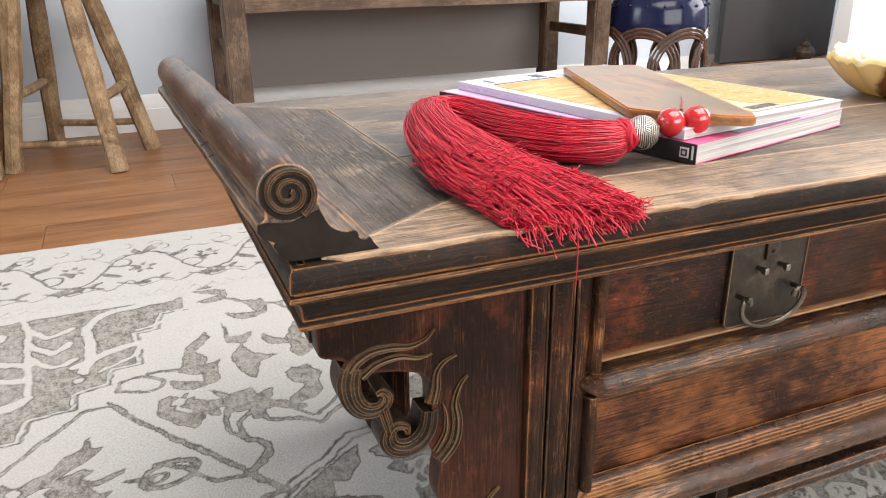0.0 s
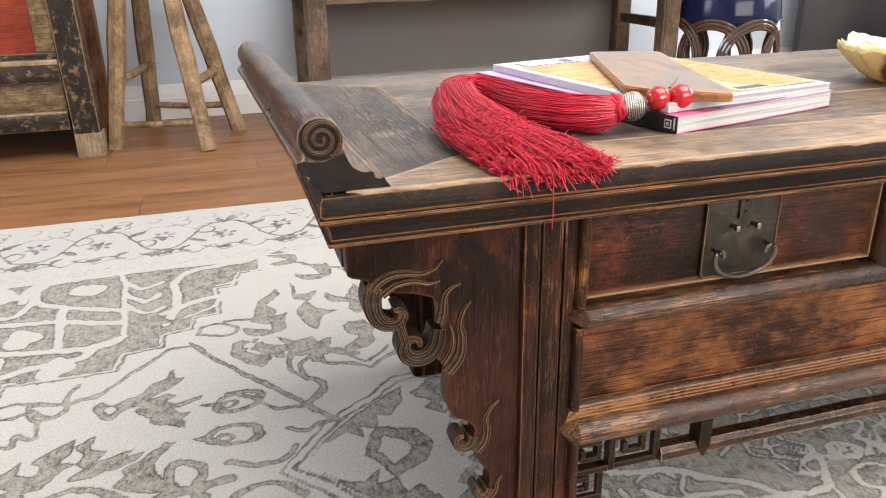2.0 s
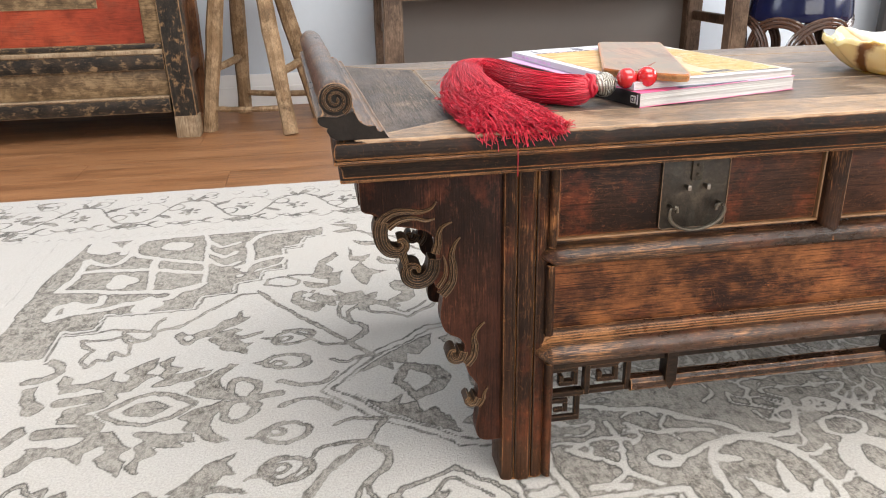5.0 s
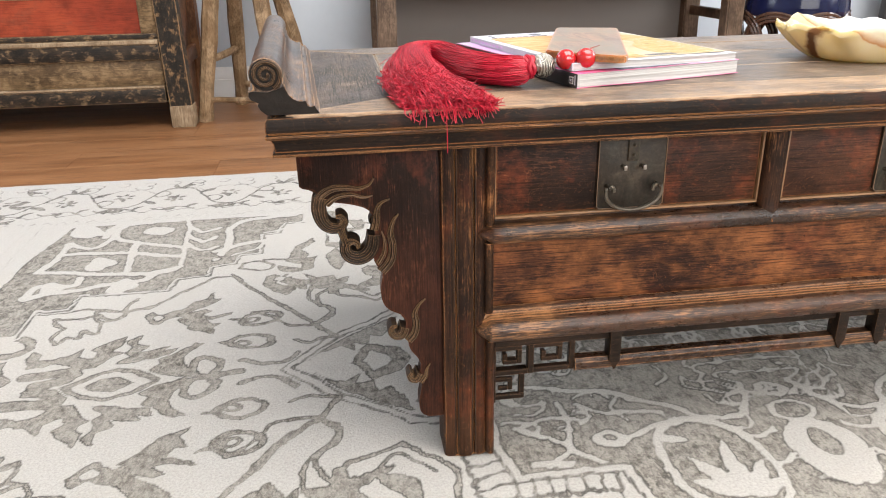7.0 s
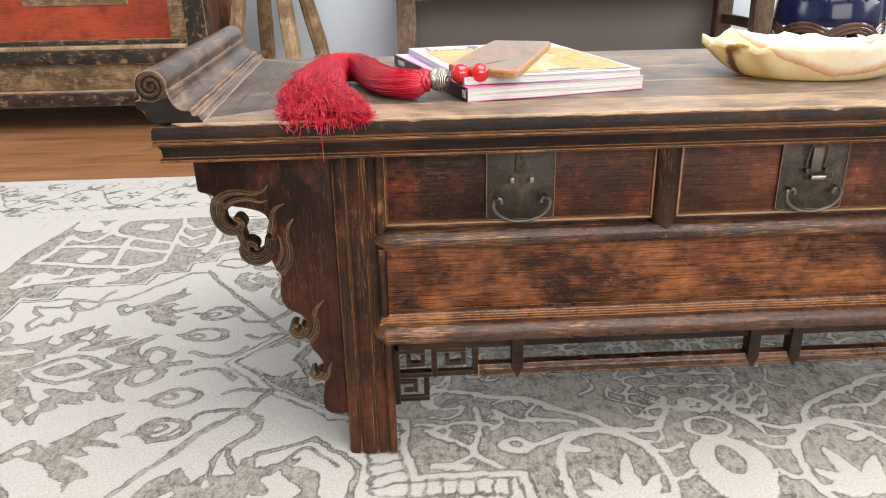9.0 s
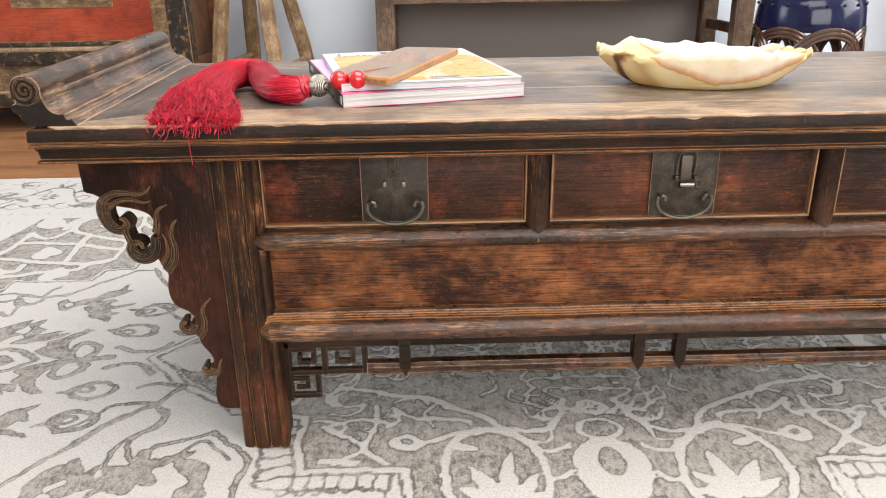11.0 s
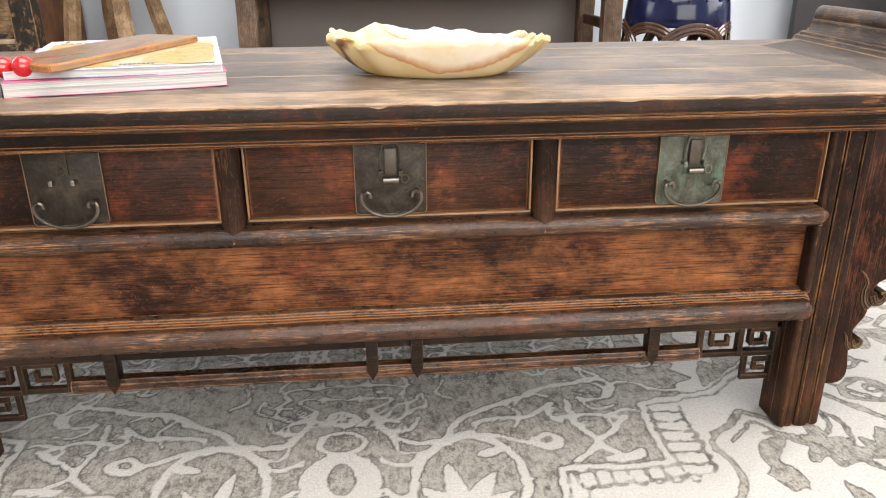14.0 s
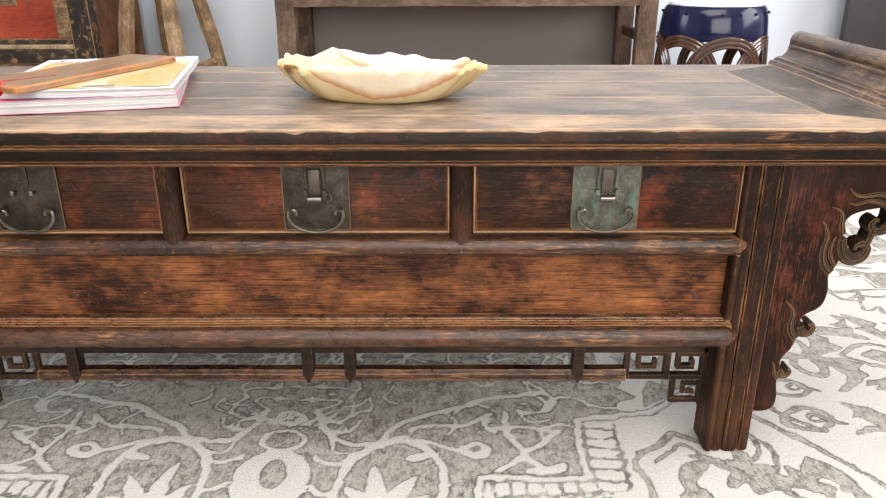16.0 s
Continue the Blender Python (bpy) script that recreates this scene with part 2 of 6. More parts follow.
IRON = old_metal("dark iron", (0.010, 0.0075, 0.0055), (0.028, 0.021, 0.014), (0.075, 0.056, 0.038), 0.03, 1.0)
BRONZE = old_metal("dark bronze", (0.012, 0.009, 0.0065), (0.034, 0.026, 0.018), (0.092, 0.071, 0.050), 0.06, 7.0)
PATINA = old_metal("green patina", (0.030, 0.028, 0.020), (0.078, 0.080, 0.058), (0.18, 0.180, 0.138), 0.34, 12.0)
STEEL = plain("worn steel", (0.24, 0.22, 0.195), 0.38, 0.3, 80.0, 0.1, metal=1.0)
WALL = plain("grey blue wall paint", (0.58, 0.645, 0.715), 0.75, 0.03, 40.0, 0.04)
WHITE = plain("white paint", (0.80, 0.80, 0.79), 0.45, 0.04, 20.0, 0.03)
CEIL = plain("white ceiling paint", (0.82, 0.82, 0.81), 0.8, 0.03, 20.0, 0.02)
FLOOR = old_wood("oiled floor wood", "x", (0.20, 0.085, 0.034), (0.30, 0.142, 0.062), (0.40, 0.205, 0.098), patch=0.50, edge=0.0, rough=(0.32, 0.45), bump=0.06, each=True, spread=3.0, soft=0.3)
RAW = old_wood("raw elm wood", "z", (0.19, 0.118, 0.062), (0.29, 0.188, 0.104), (0.41, 0.285, 0.170), patch=0.5, edge=0.3, rough=(0.55, 0.75), bump=0.4, each=True, spread=14.0, seed=21.0)
BENCH = old_wood("brown bench wood", "z", (0.075, 0.048, 0.033), (0.14, 0.092, 0.062), (0.21, 0.145, 0.10), patch=0.48, edge=0.3, rough=(0.5, 0.7), bump=0.3, seed=23.0)
BENCH_X = old_wood("brown bench wood along", "x", (0.075, 0.048, 0.033), (0.14, 0.092, 0.062), (0.23, 0.155, 0.105), patch=0.5, edge=0.3, rough=(0.5, 0.7), bump=0.3, seed=24.0)
CAB_BLACK = old_wood("flaking black paint", "z", (0.018, 0.015, 0.012), (0.035, 0.027, 0.020), (0.27, 0.160, 0.078), patch=0.43, edge=0.9, seed=27.0, spread=30.0, soft=0.07, radius=0.008, streak=0.45)
CAB_FOOT = old_wood("bare worn pine", "z", (0.20, 0.135, 0.08), (0.30, 0.21, 0.13), (0.42, 0.32, 0.21), patch=0.5, edge=0.4, seed=28.0, rough=(0.5, 0.7))
CAB_RAIL = old_wood("flaking black rail", "x", (0.020, 0.016, 0.013), (0.055, 0.036, 0.022), (0.25, 0.160, 0.085), patch=0.42, edge=0.95, seed=29.0, spread=28.0, soft=0.07, radius=0.006, streak=0.5)
CAB_RED = old_wood("faded red lacquer", "x", (0.26, 0.040, 0.018), (0.36, 0.065, 0.026), (0.17, 0.050, 0.028), patch=0.40, edge=0.3, seed=31.0, spread=6.0)
CAB_TAN = old_wood("stripped tan panel", "x", (0.105, 0.066, 0.034), (0.20, 0.130, 0.066), (0.29, 0.195, 0.105), patch=0.5, edge=0.3, seed=33.0, spread=26.0, streak=0.5)
CAB_SIDE = old_wood("orange brown side wood", "z", (0.11, 0.045, 0.02), (0.20, 0.085, 0.035), (0.27, 0.125, 0.055), patch=0.5, edge=0.3, seed=35.0)


# ---- mesh helpers ----
def part(name, bm, mat_, parent=None, label="", angle=35):
    """Links a bmesh as one mesh object, under a thing or under a part."""
    bmesh.ops.recalc_face_normals(bm, faces=bm.faces)
    me = bpy.data.meshes.new(name)
    bm.to_mesh(me)
    bm.free()
    for p in me.polygons:
        p.use_smooth = True
    me.set_sharp_from_angle(angle=radians(angle))
    for m in mat_ if isinstance(mat_, (list, tuple)) else (mat_,):
        me.materials.append(m)
    ob = new(name, me)
    if parent:
        ob.parent = parent
    if label:
        ob["label"] = label
    return ob


def thing(name, label, category, at=(0, 0, 0), turn=0.0, group=""):
    ob = new(name)
    ob.empty_display_size = 0.1
    ob.matrix_basis = pose(*at, 0, 0, turn)
    return tagged(ob, label, category, group)


def box(x0, x1, y0, y1, z0, z1, bevel=0.0, bm=None, seg=2):
    bm = bm or bmesh.new()
    m = Matrix.LocRotScale(((x0 + x1) / 2, (y0 + y1) / 2, (z0 + z1) / 2), None, (abs(x1 - x0), abs(y1 - y0), abs(z1 - z0)))
    made = bmesh.ops.create_cube(bm, size=1.0, matrix=m)
    if bevel:
        es = list({e for v in made["verts"] for e in v.link_edges})
        bmesh.ops.bevel(bm, geom=es, offset=bevel, segments=seg, affect="EDGES", profile=0.5)
    return bm


def prism(outline, a, b, axis="y", bm=None, bevel=0.0, cuts=1):
    """A closed outline, drawn across the axis, pushed along it from a to b. Outline axes: x: (y, z); y: (x, z); z: (x, y)."""
    bm = bm or bmesh.new()
    put = {"x": lambda u, v, w: (w, u, v), "y": lambda u, v, w: (u, w, v), "z": lambda u, v, w: (u, v, w)}[axis]
    rings = [[bm.verts.new(put(u, v, a + (b - a) * k / cuts)) for u, v in outline] for k in range(cuts + 1)]
    n = len(outline)
    for r, s in zip(rings, rings[1:]):
        for i in range(n):
            bm.faces.new((r[i], r[(i + 1) % n], s[(i + 1) % n], s[i]))
    caps = [bm.faces.new(rings[0]), bm.faces.new(rings[-1])]
    if bevel:
        es = list({e for f in caps for e in f.edges})
        bmesh.ops.bevel(bm, geom=es, offset=bevel, segments=2, affect="EDGES", profile=0.5)
    return bm


def spline(points, steps=6, closed=False):
    """A smooth line through the points (Catmull-Rom)."""
    p = [np.array(q, float) for q in points]
    n, out = len(p), []
    for i in range(n if closed else n - 1):
        a, b, c, d = (p[(i - 1) % n], p[i], p[(i + 1) % n], p[(i + 2) % n]) if closed else (p[max(i - 1, 0)], p[i], p[i + 1], p[min(i + 2, n - 1)])
        for k in range(steps):
            t = k / steps
            out.append(0.5 * (2 * b + (c - a) * t + (2 * a - 5 * b + 4 * c - d) * t * t + (3 * b - a - 3 * c + d) * t**3))
    if not closed:
        out.append(p[-1])
    return out


def tube(points, radius, sides=8, bm=None, closed=False, flat=1.0):
    """A round bar along the points; radius: a number, or one for each point."""
    bm = bm or bmesh.new()
    pts = [Vector(q) for q in points]
    n = len(pts)
    rad = [radius] * n if isinstance(radius, (int, float)) else list(radius)
    rings, side = [], None
    for i, q in enumerate(pts):
        way = (pts[(i + 1) % n] - pts[i - 1]) if closed else (pts[min(i + 1, n - 1)] - pts[max(i - 1, 0)])
        way.normalize()
        if side is None:
            side = way.orthogonal().normalized()
        side = (side - way * side.dot(way)).normalized()
        up = way.cross(side)
        rings.append([bm.verts.new(q + rad[i] * (math.cos(2 * math.pi * k / sides) * side + flat * math.sin(2 * math.pi * k / sides) * up)) for k in range(sides)])
    for i in range(n if closed else n - 1):
        r, s = rings[i], rings[(i + 1) % n]
        for k in range(sides):
            bm.faces.new((r[k], r[(k + 1) % sides], s[(k + 1) % sides], s[k]))
    if not closed:
        bm.faces.new(rings[0][::-1])
        bm.faces.new(rings[-1])
    return bm


def lathe(profile, bm=None, sides=48, at=(0, 0, 0)):
    """A profile of (radius, z), turned about the upright axis."""
    bm = bm or bmesh.new()
    rings = [[bm.verts.new((at[0] + r * math.cos(2 * math.pi * k / sides), at[1] + r * math.sin(2 * math.pi * k / sides), at[2] + z)) for k in range(sides)] for r, z in profile]
    for r, s in zip(rings, rings[1:]):
        for k in range(sides):
            bm.faces.new((r[k], r[(k + 1) % sides], s[(k + 1) % sides], s[k]))
    bm.faces.new(rings[0][::-1])
    bm.faces.new(rings[-1])
    return bm


def ball(at, r, bm=None, u=24, v=16, squash=1.0):
    bm = bm or bmesh.new()
    bmesh.ops.create_uvsphere(bm, u_segments=u, v_segments=v, radius=r, matrix=Matrix.Translation(at) @ Matrix.Diagonal((1, 1, squash, 1)))
    return bm


def roughen(bm, amount, scale, seed=0.0, axes=(1, 1, 1)):
    """Hand-made unevenness: pushes the vertices about by smooth noise."""
    for v in bm.verts:
        d = noise.noise_vector(v.co * scale + Vector((seed, seed, seed)))
        v.co += Vector((d.x * axes[0], d.y * axes[1], d.z * axes[2])) * amount
    return bm


def arc(cx, cz, r, a0, a1, n=8):
    return [(cx + r * math.cos(radians(a0 + (a1 - a0) * k / n)), cz + r * math.sin(radians(a0 + (a1 - a0) * k / n))) for k in range(n + 1)]


# ---- the room ----
R = ROOM


def structure(name, bm, mat_, label, category):
    return tagged(part(name, bm, mat_), label, category, kind="structure")


def wall_with_opening(name, axis, at, thick, a0, a1, z0, z1, hole, label):
    """A wall across an axis from a0 to a1, with one opening (b0, b1, low, high) through it."""
    bm = bmesh.new()
    spans = [(a0, a1, z0, z1)]
    if hole:
        b0, b1, lo, hi = hole
        spans = [(a0, b0, z0, z1), (b1, a1, z0, z1), (b0, b1, z0, lo), (b0, b1, hi, z1)]
    for p, q, r, s in spans:
        box(*((at, at + thick, p, q) if axis == "x" else (p, q, at, at + thick)), r, s, bm=bm)
    return structure(name, bm, WALL, label, "wall")


wall_with_opening("wall_north", "y", R["y1"], 0.12, R["x0"] - 0.12, R["x1"] + 0.12, -0.1, R["z1"], None, "smooth pale blue-grey painted plaster wall")
wall_with_opening("wall_east", "x", R["x1"], 0.12, R["y0"], R["y1"], -0.1, R["z1"], (-0.1, 2.1, 0.75, 2.25), "plain pale grey wall with a window opening")
wall_with_opening("wall_west", "x", R["x0"] - 0.12, 0.12, R["y0"], R["y1"], -0.1, R["z1"], (1.1, 2.4, 1.0, 2.3), "plain pale grey wall with a window opening")
wall_with_opening("wall_south", "y", R["y0"] - 0.12, 0.12, R["x0"] - 0.12, R["x1"] + 0.12, -0.1, R["z1"], (-1.6, 2.2, 0.75, 2.35), "plain pale grey wall with a wide window opening")
bm = bmesh.new()
sx0, sx1, sy0, sy1 = CEILING_OPENING
for p, q, r, s in ((R["x0"] - 0.12, R["x1"] + 0.12, R["y0"] - 0.12, sy0), (R["x0"] - 0.12, R["x1"] + 0.12, sy1, R["y1"] + 0.12), (R["x0"] - 0.12, sx0, sy0, sy1), (sx1, R["x1"] + 0.12, sy0, sy1)):
    box(p, q, r, s, R["z1"], R["z1"] + 0.1, bm=bm)
structure("ceiling", bm, CEIL, "plain white ceiling with an added opening for overhead light", "ceiling")


def skirting(name, a, b):
    """Moulded skirting on the north wall from a to b."""
    y, z = R["y1"], R["z0"]
    h = 0.14
    prof = [(y, z), (y - 0.016, z), (y - 0.016, z + 0.085), (y - 0.013, z + 0.088), (y - 0.013, z + 0.108), (y - 0.011, z + 0.112), (y - 0.009, z + 0.126), (y - 0.006, z + h - 0.004), (y - 0.004, z + h), (y, z + h)]
    return structure(name, prism(prof, a, b, "x"), WHITE, "white painted moulded wooden skirting board", "skirting")


skirting("baseboard", R["x0"], R["x1"])

# ---- the carved table ----
CX_AT = {-1: -0.005, 1: 0.004}
table = thing("altar_table", "antique dark carved wooden altar table with scrolled ends on the rug", "table")
XL, XR, YF, YB, ZT = -0.757, 0.757, -0.043, 0.487, 0.462


def moulded_ring(prof, x0, x1, y0, y1, bm=None, cuts=40, ragged=0.0):
    """A moulding with mitred corners round a rectangle; prof: (set out, z), from the inside top round to the inside bottom."""
    bm = bm or bmesh.new()
    corners = [(x0, y0, -1, -1), (x1, y0, 1, -1), (x1, y1, 1, 1), (x0, y1, -1, 1)]
    loops = []
    for i in range(4):
        a, b = corners[i], corners[(i + 1) % 4]
        n = cuts if i % 2 == 0 else cuts // 3
        for k in range(n):
            t = k / n
            loops.append(tuple(a[j] + (b[j] - a[j]) * t for j in range(2)) + (((a[2], a[3]) if k == 0 else (0, -1) if i == 0 else (1, 0) if i == 1 else (0, 1) if i == 2 else (-1, 0))))
    rings = []
    for x, y, ox, oy in loops:
        chip = ragged * (noise.noise(Vector((x * 18, y * 18, 3))) + 0.6 * noise.noise(Vector((x * 60, y * 60, 9))))
        ring = []
        for o, z in prof:
            c = chip if z > ZT - 0.006 else 0.25 * chip
            ring.append(bm.verts.new((x + ox * (o + c), y + oy * (o + c), z + 0.3 * (c if z > ZT - 0.004 else 0))))
        rings.append(ring)
    n = len(rings)
    for i in range(n):
        r, s = rings[i], rings[(i + 1) % n]
        for k in range(len(prof) - 1):
            bm.faces.new((r[k], s[k], s[k + 1], r[k + 1]))
    return bm


# the moulded edge of the top: rounded lip, bead, hollow, bead
edge_profile = [(-0.030, ZT), (-0.006, ZT), (-0.002, ZT - 0.001), (0.000, ZT - 0.004), (0.001, ZT - 0.012), (0.0005, ZT - 0.0155), (-0.002, ZT - 0.016), (-0.002, ZT - 0.0172),
                (0.0012, ZT - 0.0178), (0.002, ZT - 0.0195), (0.001, ZT - 0.0212), (-0.003, ZT - 0.0225), (-0.0055, ZT - 0.027), (-0.006, ZT - 0.033), (-0.0065, ZT - 0.036),
                (-0.004, ZT - 0.037), (-0.003, ZT - 0.0385), (-0.004, ZT - 0.041), (-0.008, ZT - 0.042), (-0.06, ZT - 0.042)]
part("top_moulding", moulded_ring(edge_profile, XL, XR, YF, YB, cuts=160, ragged=0.0016), MOULD, table, "dark moulded edge with worn orange arrises")


def edge_bead(z, out, r, top=False):
    """A thin worn bead along the front and both ends of the top."""
    pts = [(XL - out, YB, z), (XL - out, YF - out, z), (XR + out, YF - out, z), (XR + out, YB, z)]
    for (a, b, c), (d, e, f) in zip(pts, pts[1:]):
        n = 60
        line = [(a + (d - a) * k / n, b + (e - b) * k / n, z + 0.0004 * noise.noise(Vector((a + d + k * 0.9, z * 90, 0)))) for k in range(n + 1)]
        part("edge_bead", tube(line, [r * (1 + 0.35 * noise.noise(Vector((k * 0.8, z * 40, a)))) for k in range(n + 1)], 6), WORN, table, "bead worn to bare orange wood")


edge_bead(ZT - 0.0195, 0.0012, 0.0009)
edge_bead(ZT - 0.0395, -0.0042, 0.0010)


def board(name, outline, z0, z1, mat_, label="", bevel=0.0012):
    bm = prism(outline, z0, z1, "z")
    bmesh.ops.bevel(bm, geom=[e for e in bm.edges if abs(e.verts[0].co.z - z1) < 1e-6 and abs(e.verts[1].co.z - z1) < 1e-6], offset=bevel, segments=2, affect="EDGES")
    return part(name, bm, mat_, table, label)


# frame boards with mitred ends, and three long boards between them
I0, I1, J0, J1 = XL + 0.135, XR - 0.135, YF + 0.082, YB - 0.085
a, b, c, d = XL + 0.02, XR - 0.02, YF + 0.008, YB - 0.008
lift = 0.0016
chipped = [(a + (b - a) * k / 120, YF + 0.0024 + 0.0022 * noise.noise(Vector((k * 0.55, 2, 0))) + 0.0016 * noise.noise(Vector((k * 1.7, 5, 0)))) for k in range(1, 120)]
board("frame_board", [(a, c)] + chipped + [(b, c), (I1, J0), (I0, J0)], ZT - 0.004, ZT + lift + 0.0003, TOP_FRONT, "tan worn front board with a chipped edge", bevel=0.0008)
board("frame_board", [(a, d), (I0, J1), (I1, J1), (b, d)], ZT - 0.02, ZT + lift, TOP)
board("frame_board", [(a, c), (I0, J0), (I0, J1), (a, d)], ZT - 0.02, ZT + lift - 0.0003, TOP_END)
board("frame_board", [(b, c), (b, d), (I1, J1), (I1, J0)], ZT - 0.02, ZT + lift - 0.0003, TOP_END)
rows = [J0, J0 + 0.125, J0 + 0.26, J1]
for p, q in zip(rows, rows[1:]):
    board("board", [(I0 + 0.0008, p + 0.0006), (I1 - 0.0008, p + 0.0006), (I1 - 0.0008, q - 0.0006), (I0 + 0.0008, q - 0.0006)], ZT - 0.02, ZT + lift - 0.0005, TOP)
part("underside", box(XL + 0.03, XR - 0.03, YF + 0.03, YB - 0.03, ZT - 0.0415, ZT - 0.024), MOULD, table)


def scroll_end(sign):
    """The upturned end: a rolled scroll over a hollow, running from front to back."""
    ox = XL if sign < 0 else XR
    s = lambda u: ox - sign * (u + 0.004)
    cx, cz, r = 0.0, ZT + 0.0415, 0.0165
    outer = [(0.004, ZT + 0.002), (-0.003, ZT + 0.002), (-0.0085, ZT + 0.0070), (-0.0110, ZT + 0.0120), (-0.0095, ZT + 0.0145), (-0.0165, ZT + 0.0170), (-0.0190, ZT + 0.0210), (-0.0185, ZT + 0.0258), (-0.0125, ZT + 0.0270)]
    roll = arc(cx, cz, r, 222, -20, 22)
    inner = spline([(0.0172, ZT + 0.033), (0.0185, ZT + 0.026), (0.0230, ZT + 0.0185), (0.0310, ZT + 0.0145), (0.0370, ZT + 0.0145), (0.0385, ZT + 0.010), (0.0425, ZT + 0.0085), (0.0450, ZT + 0.0095), (0.0470, ZT + 0.006), (0.0500, ZT + 0.002)], 4)
    line = [(s(u), v) for u, v in outer + roll + [tuple(q) for q in inner]]
    bm = roughen(prism(line, YF + 0.008, YB - 0.004, "y", bevel=0.0012, cuts=24), 0.0009, 25.0)
    for v in bm.verts:
        # the roll splays outwards a little towards the back
        v.co.x += sign * 0.020 * max(0.0, v.co.y - YF - 0.02) / (YB - YF)
    body = part("scroll_end", bm, [SCROLL], table, "rounded upturned scroll end, worn pale brown")
    # carved spiral on both end faces
    for y in (YF + 0.0066,):
        turns = []
        for k in range(70):
            f = k / 69
            ang = radians(-60 + 820 * f)
            turns.append((s(cx + sign * 0 + (0.0150 * (1 - f) + 0.0018 * f) * math.cos(ang)), y, cz + (0.0150 * (1 - f) + 0.0018 * f) * math.sin(ang)))
        part("spiral", tube(turns, [0.0023 * (1 - 0.3 * k / 69) for k in range(70)], 8), CARVE, body)
    disc = [(s(cx + 0.0152 * math.cos(2 * math.pi * k / 28)), cz + 0.0152 * math.sin(2 * math.pi * k / 28)) for k in range(28)]
    part("end_face", prism(disc, YF + 0.0070, YF + 0.009, "y"), DARK, body)
    # dark end-grain face under the roll
    face = [(s(u), v) for u, v in [(0.004, ZT + 0.002), (-0.0024, ZT + 0.0026), (-0.0078, ZT + 0.0072), (-0.0102, ZT + 0.0120), (-0.0088, ZT + 0.0145), (-0.0156, ZT + 0.0174), (-0.0181, ZT + 0.0210), (-0.0177, ZT + 0.0254), (-0.0125, ZT + 0.0262), (0.0, ZT + 0.0245), (0.0095, ZT + 0.0275), (0.0165, ZT + 0.030)] + [tuple(q) for q in inner[4:]]]
    part("end_face", prism(face, YF + 0.0066, YF + 0.009, "y"), DARK, body)
    return body


scroll_end(-1)
scroll_end(1)

# legs: ridged front, square behind
LEGW, LF, ZL = 0.060, 0.004, 0.421


def leg(x0, x1, yf, back, outer):
    """outer: -1 for a left leg, 1 for a right one."""
    def u(f):
        return x0 + (x1 - x0) * (f if outer < 0 else 1 - f)
    d = -1 if not back else 1
    y = lambda o: yf - d * o
    prof = [(0, 0.052), (0, 0.006), (0.03, 0.0025), (0.10, 0.0005), (0.20, 0), (0.235, 0.0012), (0.25, 0.0045), (0.285, 0.0045), (0.30, 0.001), (0.36, -0.0015), (0.46, -0.002), (0.56, -0.0012),
            (0.60, 0.001), (0.615, 0.0048), (0.65, 0.0048), (0.665, 0.0012), (0.72, -0.0006), (0.80, -0.0006), (0.87, 0.0015), (0.90, 0.006), (0.935, 0.006), (0.955, 0.0035), (1.0, 0.004), (1.0, 0.052)]
    bm = prism([(u(f), y(-o) if back else yf + o) for f, o in prof], 0.0, ZL, "z", bevel=0.0015, cuts=14)
    roughen(bm, 0.0006, 30.0, x0 * 7)
    made = part("leg", bm, LEG, table)
    if not back:
        for f, o in ((0.235, 0.0006), (0.30, 0.0003), (0.60, 0.0004), (0.665, 0.0006), (0.885, 0.0022)):
            line = [(u(f) + 0.0004 * noise.noise(Vector((f * 50, k * 0.7, 1))), yf + o, 0.004 + (ZL - 0.008) * k / 30) for k in range(31)]
            part("ridge", tube(line, [0.0010 * (1 + 0.5 * noise.noise(Vector((f * 90, k * 0.6, x0)))) for k in range(31)], 6), WORN_Z, made)
    return made


leg(-0.577, -0.517, LF, False, -1)
leg(0.517, 0.577, LF, False, 1)
leg(-0.577, -0.517, 0.44, True, -1)
leg(0.517, 0.577, 0.44, True, 1)

# carcass behind the front
part("side_panel", box(-0.560, -0.546, 0.05, 0.39, 0.17, ZL), LEG, table)
part("side_panel", box(0.546, 0.560, 0.05, 0.39, 0.17, ZL), LEG, table)
part("back_panel", box(-0.517, 0.517, 0.415, 0.43, 0.17, ZL), LEG, table)
part("bottom_board", box(-0.54, 0.53, 0.05, 0.415, 0.172, 0.184), LEG, table)


